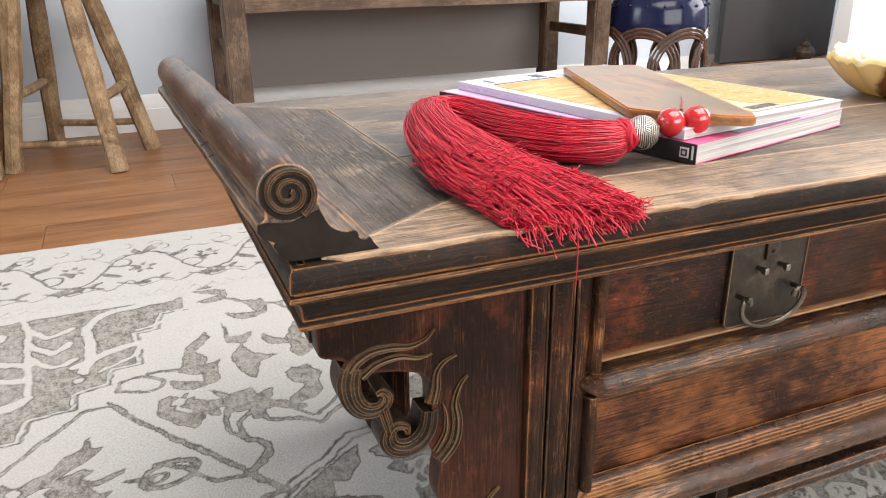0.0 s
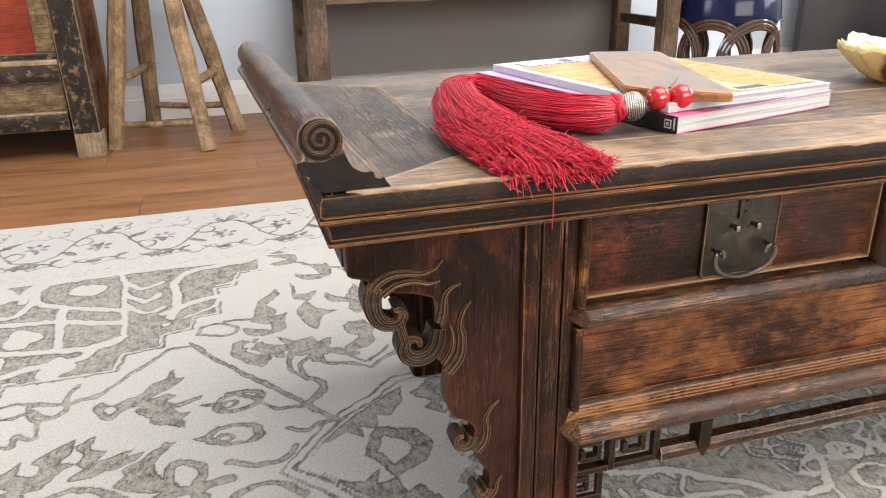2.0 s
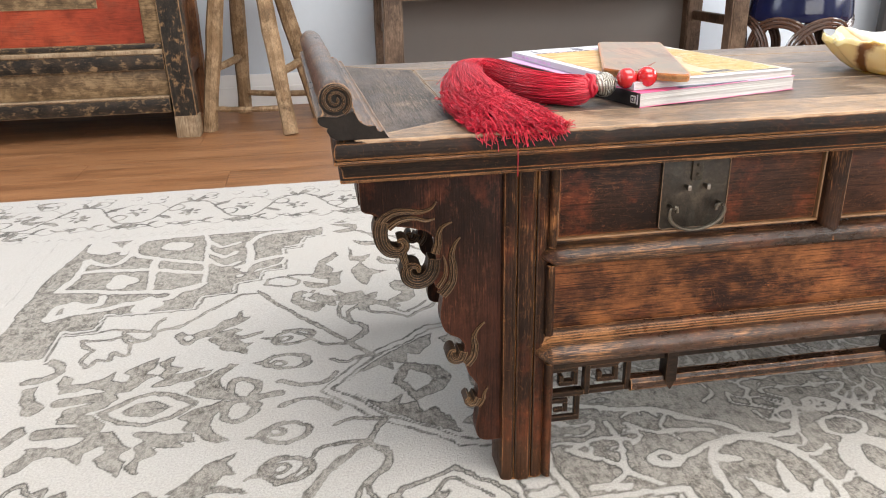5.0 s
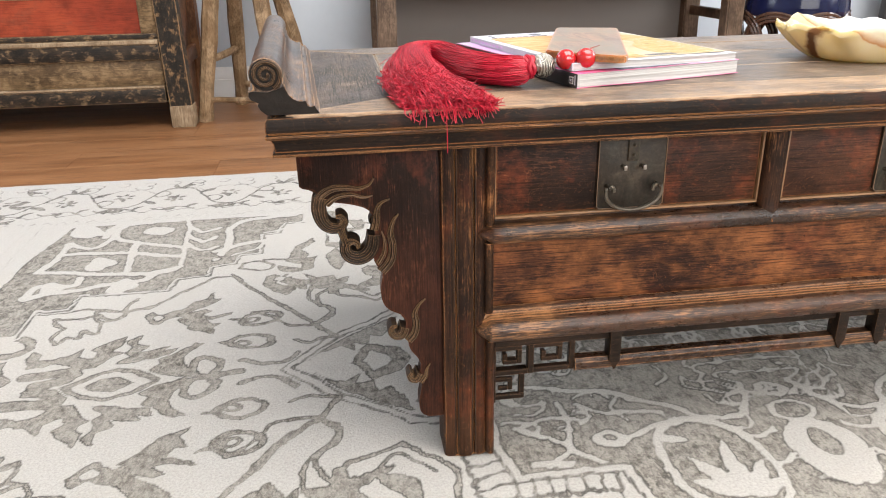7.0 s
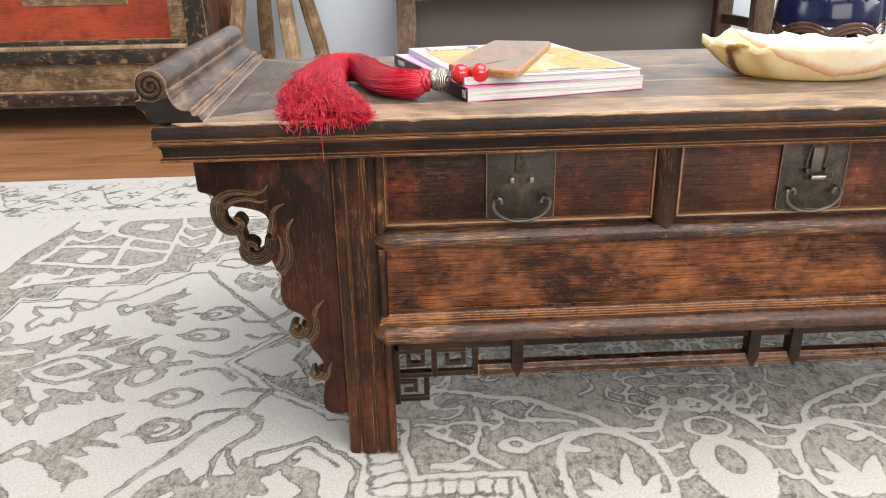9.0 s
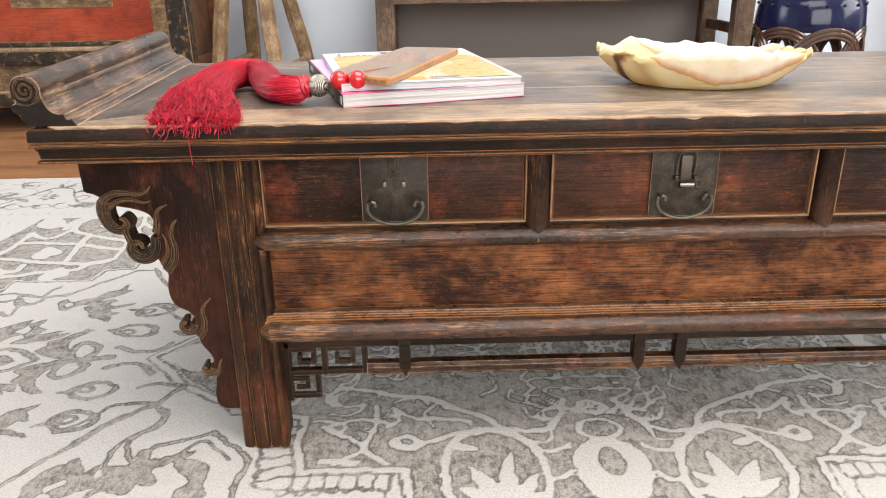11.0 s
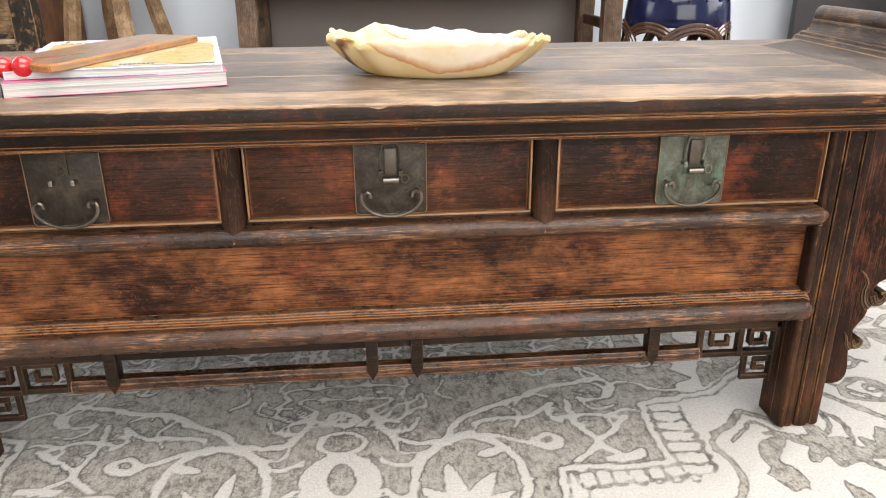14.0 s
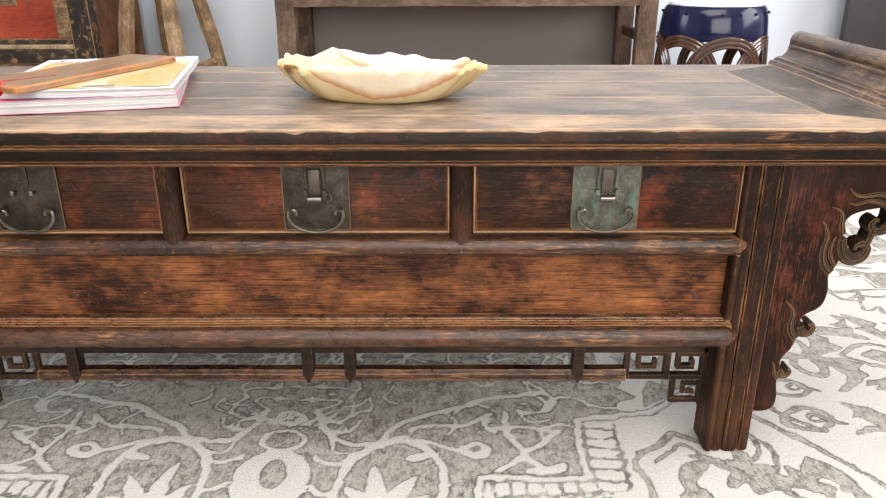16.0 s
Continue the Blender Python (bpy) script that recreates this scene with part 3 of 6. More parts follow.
def half_round(x0, x1, zc, h, y0, out, tip, name, mat_, label="", flat_top=0.0):
    """A rail with a rounded front whose ends run out in blunt points."""
    bm = bmesh.new()
    n = 11
    prof = [(y0 - out * math.cos(math.pi * (k / (n - 1) - 0.5)) ** 0.75, zc + h / 2 * math.sin(math.pi * (k / (n - 1) - 0.5))) for k in range(n)]
    prof = [(y0 + 0.012, zc - h / 2)] + prof + ([(y0 - 0.001, zc + h / 2 + flat_top * 0.35), (y0 + 0.003, zc + h / 2 + flat_top * 0.45), (y0 + 0.0035, zc + h / 2 + flat_top * 0.75), (y0 + 0.008, zc + h / 2 + flat_top)] if flat_top else []) + [(y0 + 0.012, zc + h / 2 + flat_top)]
    stops = [0.0, 0.06, 0.16, 0.3, 0.46, 0.64, 0.82, 1.0]
    xs = [x0 + tip * f for f in stops] + [x0 + tip + (x1 - x0 - 2 * tip) * k / 80 for k in range(1, 80)] + [x1 - tip * f for f in reversed(stops)]
    rings = []
    for x in xs:
        f = min(1.0, min(x - x0, x1 - x) / tip)
        wide, deep = 0.16 + 0.84 * f**0.8, 0.3 + 0.7 * f**0.45
        rings.append([bm.verts.new((x, y0 + 0.012 + (y - y0 - 0.012) * (deep if y < y0 else 1), zc + (z - zc) * wide)) for y, z in prof])
    m = len(prof)
    for r, s in zip(rings, rings[1:]):
        for k in range(m):
            bm.faces.new((r[k], r[(k + 1) % m], s[(k + 1) % m], s[k]))
    bm.faces.new(rings[0][::-1])
    bm.faces.new(rings[-1])
    roughen(bm, 0.0006, 22.0, zc * 9)
    bmesh.ops.remove_doubles(bm, verts=bm.verts, dist=1e-6)
    return part(name, bm, mat_, table, label)


half_round(-0.533, 0.532, 0.3085, 0.024, 0.001, 0.014, 0.016, "middle_rail", RAIL, "rounded rail worn to pale brown")
half_round(-0.536, 0.535, 0.1830, 0.028, 0.001, 0.017, 0.016, "lower_rail", RAIL, "rounded lower rail worn to golden brown", flat_top=0.012)

# beads up the inner side of each leg
for x0, x1, z0, z1 in ((-0.5245, -0.5155, 0.318, 0.421), (0.5155, 0.5245, 0.318, 0.421), (-0.5265, -0.5165, 0.206, 0.297), (0.5155, 0.5255, 0.206, 0.297), (-0.5235, -0.5145, 0.004, 0.168), (0.5145, 0.5235, 0.004, 0.168)):
    cx = (x0 + x1) / 2
    prof = [(cx + 0.0055 * math.cos(radians(t)), 0.004 - 0.008 * math.sin(radians(t))) for t in range(0, 181, 20)] + [(cx - 0.0055, 0.02), (cx + 0.0055, 0.02)]
    part("stile_bead", roughen(prism(prof, z0, z1, "z", bevel=0.001, cuts=8), 0.0005, 40.0, x0), LEG, table)


def post(cx):
    """An upright between two drawers, rounded in front and pointed at its foot."""
    bm = bmesh.new()
    w, zt, zb, tipz = 0.0135, 0.421, 0.3245, 0.3045
    zs = [zt, 0.40, 0.38, 0.36, 0.34, zb, 0.3205, 0.3165, 0.3120, 0.3080, tipz]
    rings = []
    for z in zs:
        g = min(1.0, max(0.0, (zb - z) / (zb - tipz)))
        f = max(0.10, 1 - g**1.6)
        y = 0.002 - 0.009 * g
        ring = [bm.verts.new((cx + w * f * math.cos(radians(t)), y - (0.011 - 0.004 * g) * math.sin(radians(t)) ** 0.8, z)) for t in range(0, 181, 18)]
        ring += [bm.verts.new((cx - w * f, 0.015, z)), bm.verts.new((cx + w * f, 0.015, z))]
        rings.append(ring)
    m = len(rings[0])
    for r, s in zip(rings, rings[1:]):
        for k in range(m):
            bm.faces.new((r[k], r[(k + 1) % m], s[(k + 1) % m], s[k]))
    bm.faces.new(rings[0][::-1])
    bm.faces.new(rings[-1])
    return part("post", bm, LEG, table)


post(-0.179)
post(0.176)

# the long panel and its hollow frame
part("front_panel", box(-0.520, 0.520, 0.0165, 0.030, 0.196, 0.302), PANEL, table, "red-brown panel worn to orange in patches")
part("drawer_rail", box(-0.520, 0.520, 0.010, 0.03, 0.296, 0.326), RAIL, table)
# Black sheet behind all three drawers, so the gaps round them stay dark.
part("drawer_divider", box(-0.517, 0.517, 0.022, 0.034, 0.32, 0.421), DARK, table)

# ---- drawers ----
HASP = plain("rubbed brown hasp metal", (0.075, 0.058, 0.043), 0.42, 0.5, 90.0, 0.3, metal=0.2)
HANDLE = plain("worn handle metal", (0.135, 0.118, 0.092), 0.32, 0.4, 60.0, 0.1, metal=0.8)


def drawer(cx, x0, x1, metal, hasp):
    z0, z1 = 0.3275, 0.4115
    body = part("drawer", roughen(box(x0, x1, 0.0065, 0.024, z0, z1, bevel=0.002), 0.0, 1.0), DRAWER, table, "dark drawer front with reddish worn patches")
    for p, q, r, s in ((x0 - 0.0028, x1 + 0.0028, z0 - 0.0030, z0 - 0.0004), (x0 - 0.0030, x0 - 0.0004, z0, z1), (x1 + 0.0004, x1 + 0.0030, z0, z1)):
        part("bead", box(p, q, 0.0025, 0.014, r, s, bevel=0.0009), LINE, body, "thin bead worn to bare wood")
    half, top, low = 0.041, 0.4105, 0.3285
    cut = 0.004
    out = [(cx - half, low + cut), (cx - half + cut, low), (cx + half - cut, low), (cx + half, low + cut), (cx + half, top), (cx - half, top)]
    plate = part("lock_plate", prism(out, 0.0028, 0.0068, "y", bevel=0.0006), metal, body, "square " + ("green-patinated" if metal is PATINA else "dark") + " metal lock plate")
    rim = [(x, 0.0024, z) for x, z in [(cx - half + 0.0006, top), (cx - half + 0.0006, low + cut), (cx - half + cut, low + 0.0006), (cx + half - cut, low + 0.0006), (cx + half - 0.0006, low + cut), (cx + half - 0.0006, top)]]
    part("plate_rim", tube(rim, 0.0006, 5), RIM, plate, "thin rubbed rim")
    # bail handle on two looped posts
    zl, w = 0.3545, 0.0300
    pts = []
    for k in range(25):
        t = radians(180 + 180 * k / 24)
        pts.append((cx + (w + 0.0035) * math.cos(t), -0.0075 - 0.002 * math.sin(t), zl - 0.003 + 0.0225 * math.sin(t)))
    hook = lambda sgn: [(cx + sgn * (w - 0.0065), -0.006, zl - 0.003), (cx + sgn * (w - 0.0055), -0.0065, zl + 0.0025), (cx + sgn * (w - 0.001), -0.007, zl + 0.0035), (cx + sgn * (w + 0.0025), -0.0073, zl + 0.0015)]
    line = hook(-1) + pts + hook(1)[::-1]
    part("bail_handle", tube(spline(line, 2), 0.0023, 8), HANDLE, plate, "worn bail handle")
    for sgn in (-1, 1):
        part("handle_stud", tube([(cx + sgn * w, 0.003, zl + 0.003), (cx + sgn * w, -0.009, zl + 0.003)], 0.0022, 8, bm=ball((cx + sgn * w, -0.009, zl + 0.003), 0.0027, u=10, v=8)), metal, plate)
        part("lock_stud", tube([(cx + sgn * 0.0115, 0.003, 0.3795), (cx + sgn * 0.0115, -0.0055, 0.3795)], 0.0023, 8, bm=box(cx + sgn * 0.0115 - 0.0022, cx + sgn * 0.0115 + 0.0022, -0.0075, -0.003, 0.3765, 0.3825, bevel=0.0007)), STEEL if not hasp else metal, plate)
    part("strap", box(cx - 0.0065, cx + 0.0065, -0.0002, 0.0030, 0.386, 0.412, bevel=0.0008), metal, plate)
    if hasp:
        part("hasp", box(cx - 0.0068, cx + 0.0068, -0.0040, -0.0004, 0.377, 0.4075, bevel=0.0012), HASP, plate, "hinged hasp, rubbed to brown metal")
        part("hasp_loop", tube(spline([(cx - 0.0105, 0.0005, 0.384), (cx - 0.0110, -0.0030, 0.400), (cx - 0.0085, -0.0048, 0.4120), (cx, -0.0052, 0.4140), (cx + 0.0085, -0.0048, 0.4120), (cx + 0.0110, -0.0030, 0.400), (cx + 0.0105, 0.0005, 0.384)], 4), 0.0016, 7), metal, plate)
        part("lock_pin", tube([(cx - 0.0085, -0.008, 0.3725), (cx + 0.0085, -0.008, 0.3725)], 0.0040, 14), STEEL, plate, "small worn steel padlock barrel")
        part("chain_ring", tube([(cx + 0.016 + 0.004 * math.cos(radians(t)), -0.006, 0.373 + 0.005 * math.sin(radians(t))) for t in range(0, 360, 30)], 0.0009, 6, closed=True), metal, plate)
    else:
        for z in (0.404, 0.393):
            part("rivet", ball((cx, -0.0003, z), 0.002, u=8, v=6), metal, plate)
    return body


drawer(-0.354, -0.5135, -0.1955, IRON, False)
drawer(-0.001, -0.1605, 0.1585, BRONZE, True)
drawer(0.351, 0.1935, 0.5130, PATINA, True)

# ---- fretwork under the lower rail ----
FY0, FY1 = 0.026, 0.040


fret_depth = 0.0


def bar(name, pts, w=0.0085, mat_=RAIL):
    """A square fret bar along points (x, z) with right angles."""
    bm = bmesh.new()
    n = len(pts)
    for i, ((x0, z0), (x1, z1)) in enumerate(zip(pts, pts[1:])):
        dx, dz = (math.copysign(w / 2, x1 - x0), 0) if abs(x1 - x0) > abs(z1 - z0) else (0, math.copysign(w / 2, z1 - z0))
        # each stretch butts on the one before it
        x0, z0 = (x0 - dx, z0 - dz) if i == 0 else (x0 + dx, z0 + dz)
        x1, z1 = x1 + dx, z1 + dz
        if dx:
            box(min(x0, x1), max(x0, x1), FY0 + fret_depth, FY1 - fret_depth, z0 - w / 2, z0 + w / 2, bevel=0.0010, bm=bm, seg=1)
        else:
            box(x0 - w / 2, x0 + w / 2, FY0 + fret_depth, FY1 - fret_depth, min(z0, z1), max(z0, z1), bevel=0.0010, bm=bm, seg=1)
    return part(name, bm, mat_, table)


prof = [(FY0 + 0.0, 0.099), (FY0 - 0.004, 0.103), (FY0 - 0.004, 0.112), (FY0, 0.117), (FY1, 0.117), (FY1, 0.099)]
part("fret_rail", roughen(prism(prof, -0.402, 0.402, "x", cuts=40), 0.0006, 25.0), RAIL, table)
part("fret_rail", box(-0.512, 0.512, FY0, FY1, 0.143, 0.170), FRET, table)


def strut(cx):
    w = 0.0075
    out = [(cx - w, 0.168), (cx + w, 0.168), (cx + w, 0.112), (cx, 0.0985), (cx - w, 0.112)]
    return part("strut", prism(out, FY0 - 0.007, FY1, "y", bevel=0.0012), FRET, table)


for cx in (-0.350, -0.031, 0.026, 0.336):
    strut(cx)


def fret(sign):
    """Key-pattern squares in the corner by a leg."""
    global fret_depth
    m = lambda pts: [((CX_AT[sign] + sign * x), z) for x, z in pts]
    w = 0.0075
    fret_depth = 0.0
    bar("fret_bar", m([(0.505, 0.064), (0.505, 0.148)]), w, FRET)
    fret_depth = 0.0007
    bar("fret_bar", m([(0.455, 0.146), (0.455, 0.104), (0.505, 0.104)]), w, FRET)
    fret_depth = 0.0014
    bar("fret_bar", m([(0.505, 0.139), (0.470, 0.139), (0.470, 0.119), (0.489, 0.119), (0.489, 0.128)]), 0.006, FRET)
    fret_depth = 0.0021
    bar("fret_bar", m([(0.400, 0.146), (0.400, 0.104), (0.455, 0.104)]), w, FRET)
    fret_depth = 0.0028
    bar("fret_bar", m([(0.455, 0.139), (0.416, 0.139), (0.416, 0.119), (0.438, 0.119), (0.438, 0.128)]), 0.006, FRET)
    fret_depth = 0.0035
    bar("fret_bar", m([(0.505, 0.066), (0.466, 0.066), (0.466, 0.104)]), w, FRET)
    fret_depth = 0.0042
    bar("fret_bar", m([(0.505, 0.092), (0.481, 0.092), (0.481, 0.079), (0.494, 0.079)]), 0.006, FRET)


fret(-1)
fret(1)


# ---- carved wing brackets beyond the legs ----
def ribbon(pts, widths, y0, y1, bm=None, steps=7):
    """A carved ribbon: a smooth line of (x, z) with a width at each point, from face y0 to y1, with a rounded front."""
    bm = bm or bmesh.new()
    line = spline([(x, z, w) for (x, z), w in zip(pts, widths)], steps)
    rings = []
    for i, q in enumerate(line):
        a, b = line[max(i - 1, 0)], line[min(i + 1, len(line) - 1)]
        dx, dz = b[0] - a[0], b[1] - a[1]
        n = math.hypot(dx, dz) or 1
        nx, nz, w = -dz / n, dx / n, max(q[2], 0.0004) / 2
        mid = y0 + (y1 - y0) * 0.0
        rings.append([bm.verts.new((q[0] + nx * w * f, y, q[1] + nz * w * f)) for f, y in ((-1, y1), (-1, y0 + 0.003), (-0.7, y0 + 0.0008), (-0.35, y0 + 0.0016), (0, y0 - 0.0004), (0.35, y0 + 0.0016), (0.7, y0 + 0.0008), (1, y0 + 0.003), (1, y1))])
    m = len(rings[0])
    for r, s in zip(rings, rings[1:]):
        for k in range(m):
            bm.faces.new((r[k], r[(k + 1) % m], s[(k + 1) % m], s[k]))
    bm.faces.new(rings[0][::-1])
    bm.faces.new(rings[-1])
    return bm


def wing(sign, y0, y1, relief):
    """A fretted bracket with flame and cloud scrolls; distances run outwards from the table's middle."""
    X = lambda u: CX_AT[sign] + sign * u
    M = lambda pts: [(X(u), z) for u, z in pts]
    edge = [(0.729, 0.4205), (0.728, 0.374)]
    edge += [tuple(q) for q in spline([(0.728, 0.374), (0.722, 0.3705), (0.714, 0.3695), (0.709, 0.364), (0.705, 0.357)], 4)][1:]
    edge += [tuple(q) for q in spline([(0.705, 0.357), (0.690, 0.3535), (0.672, 0.3500), (0.656, 0.3440), (0.649, 0.334), (0.6475, 0.315), (0.650, 0.296), (0.650, 0.280), (0.643, 0.268), (0.6405, 0.262)], 5)][1:]
    edge += [tuple(q) for q in spline([(0.6405, 0.262), (0.6430, 0.250), (0.6440, 0.238), (0.6420, 0.226), (0.636, 0.216), (0.626, 0.2105), (0.618, 0.205), (0.6155, 0.196), (0.617, 0.186), (0.614, 0.172), (0.612, 0.160), (0.605, 0.150), (0.600, 0.141), (0.5995, 0.132), (0.6015, 0.124), (0.599, 0.112), (0.600, 0.100), (0.6025, 0.085), (0.6015, 0.070), (0.596, 0.0625), (0.584, 0.060)], 4)][1:]
    edge += [(0.570, 0.060), (0.570, 0.4205)]
    body = part("wing_bracket", prism(M(edge), y0, y1, "y", bevel=0.0012), WING, table, "carved dark red-brown bracket with openwork cloud scrolls")
    f, g = (y0 - 0.001, y1) if relief > 0 else (y0, y1 + 0.001)
    def r(name, pts, widths):
        bm = ribbon(M(pts), widths, y0 - 0.0025 if relief > 0 else y0, y1 if relief > 0 else y1)
        if sign > 0:
            bmesh.ops.reverse_faces(bm, faces=bm.faces)
        return part(name, bm, CARVE, body, "carved scroll, worn pale on its edges")
    # upper hook curl and the lower curl that meets it
    r("scroll", [(0.706, 0.360), (0.7085, 0.348), (0.7065, 0.334), (0.699, 0.3245), (0.688, 0.3230), (0.6815, 0.3300), (0.6850, 0.3370), (0.6900, 0.3365)], [0.016, 0.017, 0.015, 0.0135, 0.012, 0.0105, 0.008, 0.005])
    r("scroll", [(0.649, 0.312), (0.651, 0.298), (0.658, 0.2880), (0.669, 0.2845), (0.679, 0.2890), (0.6820, 0.2985), (0.6770, 0.3060), (0.6690, 0.3040), (0.6670, 0.2975)], [0.014, 0.016, 0.017, 0.0165, 0.015, 0.013, 0.0105, 0.008, 0.005])
    r("scroll", [(0.686, 0.3240), (0.684, 0.3160), (0.682, 0.3080), (0.680, 0.2990)], [0.011, 0.010, 0.0095, 0.009])
    # small curls down the edge
    r("scroll", [(0.617, 0.190), (0.621, 0.1805), (0.629, 0.1795), (0.634, 0.1860), (0.632, 0.1925), (0.627, 0.1925)], [0.012, 0.012, 0.0105, 0.009, 0.007, 0.004])
    r("scroll", [(0.600, 0.124), (0.604, 0.1165), (0.6105, 0.1165), (0.614, 0.122), (0.611, 0.1265)], [0.010, 0.010, 0.009, 0.007, 0.004])
    # flames drawn in low relief on the face
    def flame(pts, w):
        k = len(pts)
        bm = ribbon(M(pts), [w * (1 - 0.85 * (i / (k - 1)) ** 1.5) for i in range(k)], y0 - 0.0022, y0 + 0.002)
        if sign > 0:
            bmesh.ops.reverse_faces(bm, faces=bm.faces)
        ob = part("flame", bm, CARVE, body)
        part("rim_line", tube([(p[0], y0 - 0.0026, p[1]) for p in spline(M(pts), 5)], 0.00045, 5), RIM, ob)
    flame([(0.708, 0.358), (0.703, 0.3645), (0.692, 0.3700), (0.678, 0.3705), (0.664, 0.3685), (0.652, 0.3720), (0.646, 0.3790)], 0.012)
    flame([(0.700, 0.352), (0.688, 0.3600), (0.672, 0.3620), (0.658, 0.3580), (0.648, 0.3600)], 0.009)
    flame([(0.648, 0.318), (0.645, 0.330), (0.644, 0.342), (0.639, 0.350), (0.629, 0.3545)], 0.011)
    flame([(0.642, 0.266), (0.631, 0.280), (0.628, 0.298), (0.630, 0.314), (0.626, 0.328), (0.620, 0.3355)], 0.014)
    flame([(0.646, 0.276), (0.638, 0.290), (0.637, 0.305), (0.640, 0.316)], 0.008)
    flame([(0.614, 0.172), (0.606, 0.182), (0.6035, 0.196), (0.605, 0.208), (0.600, 0.219), (0.592, 0.2270)], 0.013)
    flame([(0.600, 0.112), (0.594, 0.120), (0.592, 0.130), (0.588, 0.138)], 0.008)
    return body


wing(-1, 0.012, 0.032, 1)
wing(1, 0.012, 0.032, 1)
wing(-1, 0.418, 0.436, 1)
wing(1, 0.418, 0.436, 1)
for sign in (-1, 1):
    u = sorted((CX_AT[sign] + sign * 0.7295, CX_AT[sign] + sign * 0.716))
    part("end_apron", box(u[0], u[1], 0.033, 0.417, 0.374, 0.4205, bevel=0.001), WING, table)


# ---- low bench by the wall ----
bench = thing("side_bench", "plain weathered brown wooden side table standing against the wall", "table", (0.235, 2.39, R["z0"]))


def upright(name, parent, x0, x1, y0, y1, z0, z1, mat_, wob=0.002):
    bm = box(x0, x1, y0, y1, z0, z1)
    bmesh.ops.subdivide_edges(bm, edges=[e for e in bm.edges if abs(e.verts[0].co.z - e.verts[1].co.z) > 0.1], cuts=8)
    roughen(bm, wob, 9.0, x0 * 5 + y0)
    bmesh.ops.bevel(bm, geom=[e for e in bm.edges if abs((e.verts[0].co - e.verts[1].co).normalized().z) > 0.9], offset=0.006, segments=2, affect="EDGES")
    return part(name, bm, mat_, parent)


for sx in (-1, 1):
    for y in (-0.23, 0.155):
        upright("leg", bench, sx * 0.70 - 0.036, sx * 0.70 + 0.036, y, y + 0.07, 0.0, 0.535, BENCH)
    part("end_stretcher", roughen(box(sx * 0.70 - 0.014, sx * 0.70 + 0.014, -0.165, 0.16, 0.325, 0.365, bevel=0.006), 0.002, 12.0), BENCH, bench)
    part("end_rail", box(sx * 0.70 - 0.02, sx * 0.70 + 0.02, -0.165, 0.16, 0.48, 0.535, bevel=0.004), BENCH, bench)
for y in (-0.225, 0.165):
    bm = box(-0.664, 0.664, y, y + 0.05, 0.468, 0.535)
    bmesh.ops.subdivide_edges(bm, edges=[e for e in bm.edges if abs(e.verts[0].co.x - e.verts[1].co.x) > 0.5], cuts=14)
    part("long_rail", roughen(bm, 0.003, 7.0), BENCH_X, bench)
# Added sheet: puts the wall's darker brown tone between the back legs.
part("back_board", box(-0.664, 0.664, 0.205, 0.217, 0.150 - R["z0"], 0.535), plain("taupe wall darkening", (0.175, 0.158, 0.144), 0.7, 0.05, 20.0, 0.05), bench, "added taupe sheet darkening the wall seen behind")
part("seat", roughen(box(-0.76, 0.76, -0.25, 0.25, 0.536, 0.575, bevel=0.006), 0.001, 8.0), BENCH_X, bench)

# ---- splayed work stool ----
stool = thing("wooden_stool", "rough pale elm stool with splayed legs on the floor", "stool", (-0.975, 2.36, R["z0"]), 0)


def stool_leg(foot, top):
    n = 9
    pts = [Vector(foot).lerp(Vector(top), k / (n - 1)) for k in range(n)]
    for k, p in enumerate(pts[1:-1]):
        p += noise.noise_vector(p * 9) * 0.004
    bm = tube(pts, [0.031 - 0.002 * math.sin(k) for k in range(n)], 8, flat=0.9)
    return part("leg", bm, RAW, stool)


feet = [(-0.215, -0.085), (0.098, -0.225), (-0.105, 0.255), (0.215, 0.065)]
tops = [(-0.115, -0.09), (0.03, -0.10), (-0.07, 0.11), (0.07, 0.09)]
zt = 0.60
for f, t in zip(feet, tops):
    stool_leg((*f, 0.0), (*t, zt))


def on_leg(i, z):
    f, t = feet[i], tops[i]
    k = z / zt
    return Vector((f[0] + (t[0] - f[0]) * k, f[1] + (t[1] - f[1]) * k, z))


for i, j, z, r in ((0, 1, 0.085, 0.011), (2, 3, 0.09, 0.012), (0, 2, 0.235, 0.015), (1, 3, 0.225, 0.016)):
    a, b = on_leg(i, z), on_leg(j, z + 0.012)
    m = (a + b) / 2 + Vector((0, 0, -0.004))
    part("stretcher", tube(spline([a, m, b], 5), r, 8), RAW, stool)
part("seat", roughen(box(-0.19, 0.16, -0.17, 0.18, zt - 0.02, zt + 0.025, bevel=0.008), 0.002, 9.0), RAW, stool)

# ---- red lacquered cabinet ----
cab = thing("lacquered_cabinet", "old red lacquered cabinet with flaking black frame on the floor", "cabinet", (-1.27, 2.17, R["z0"]))
CW = -1.35


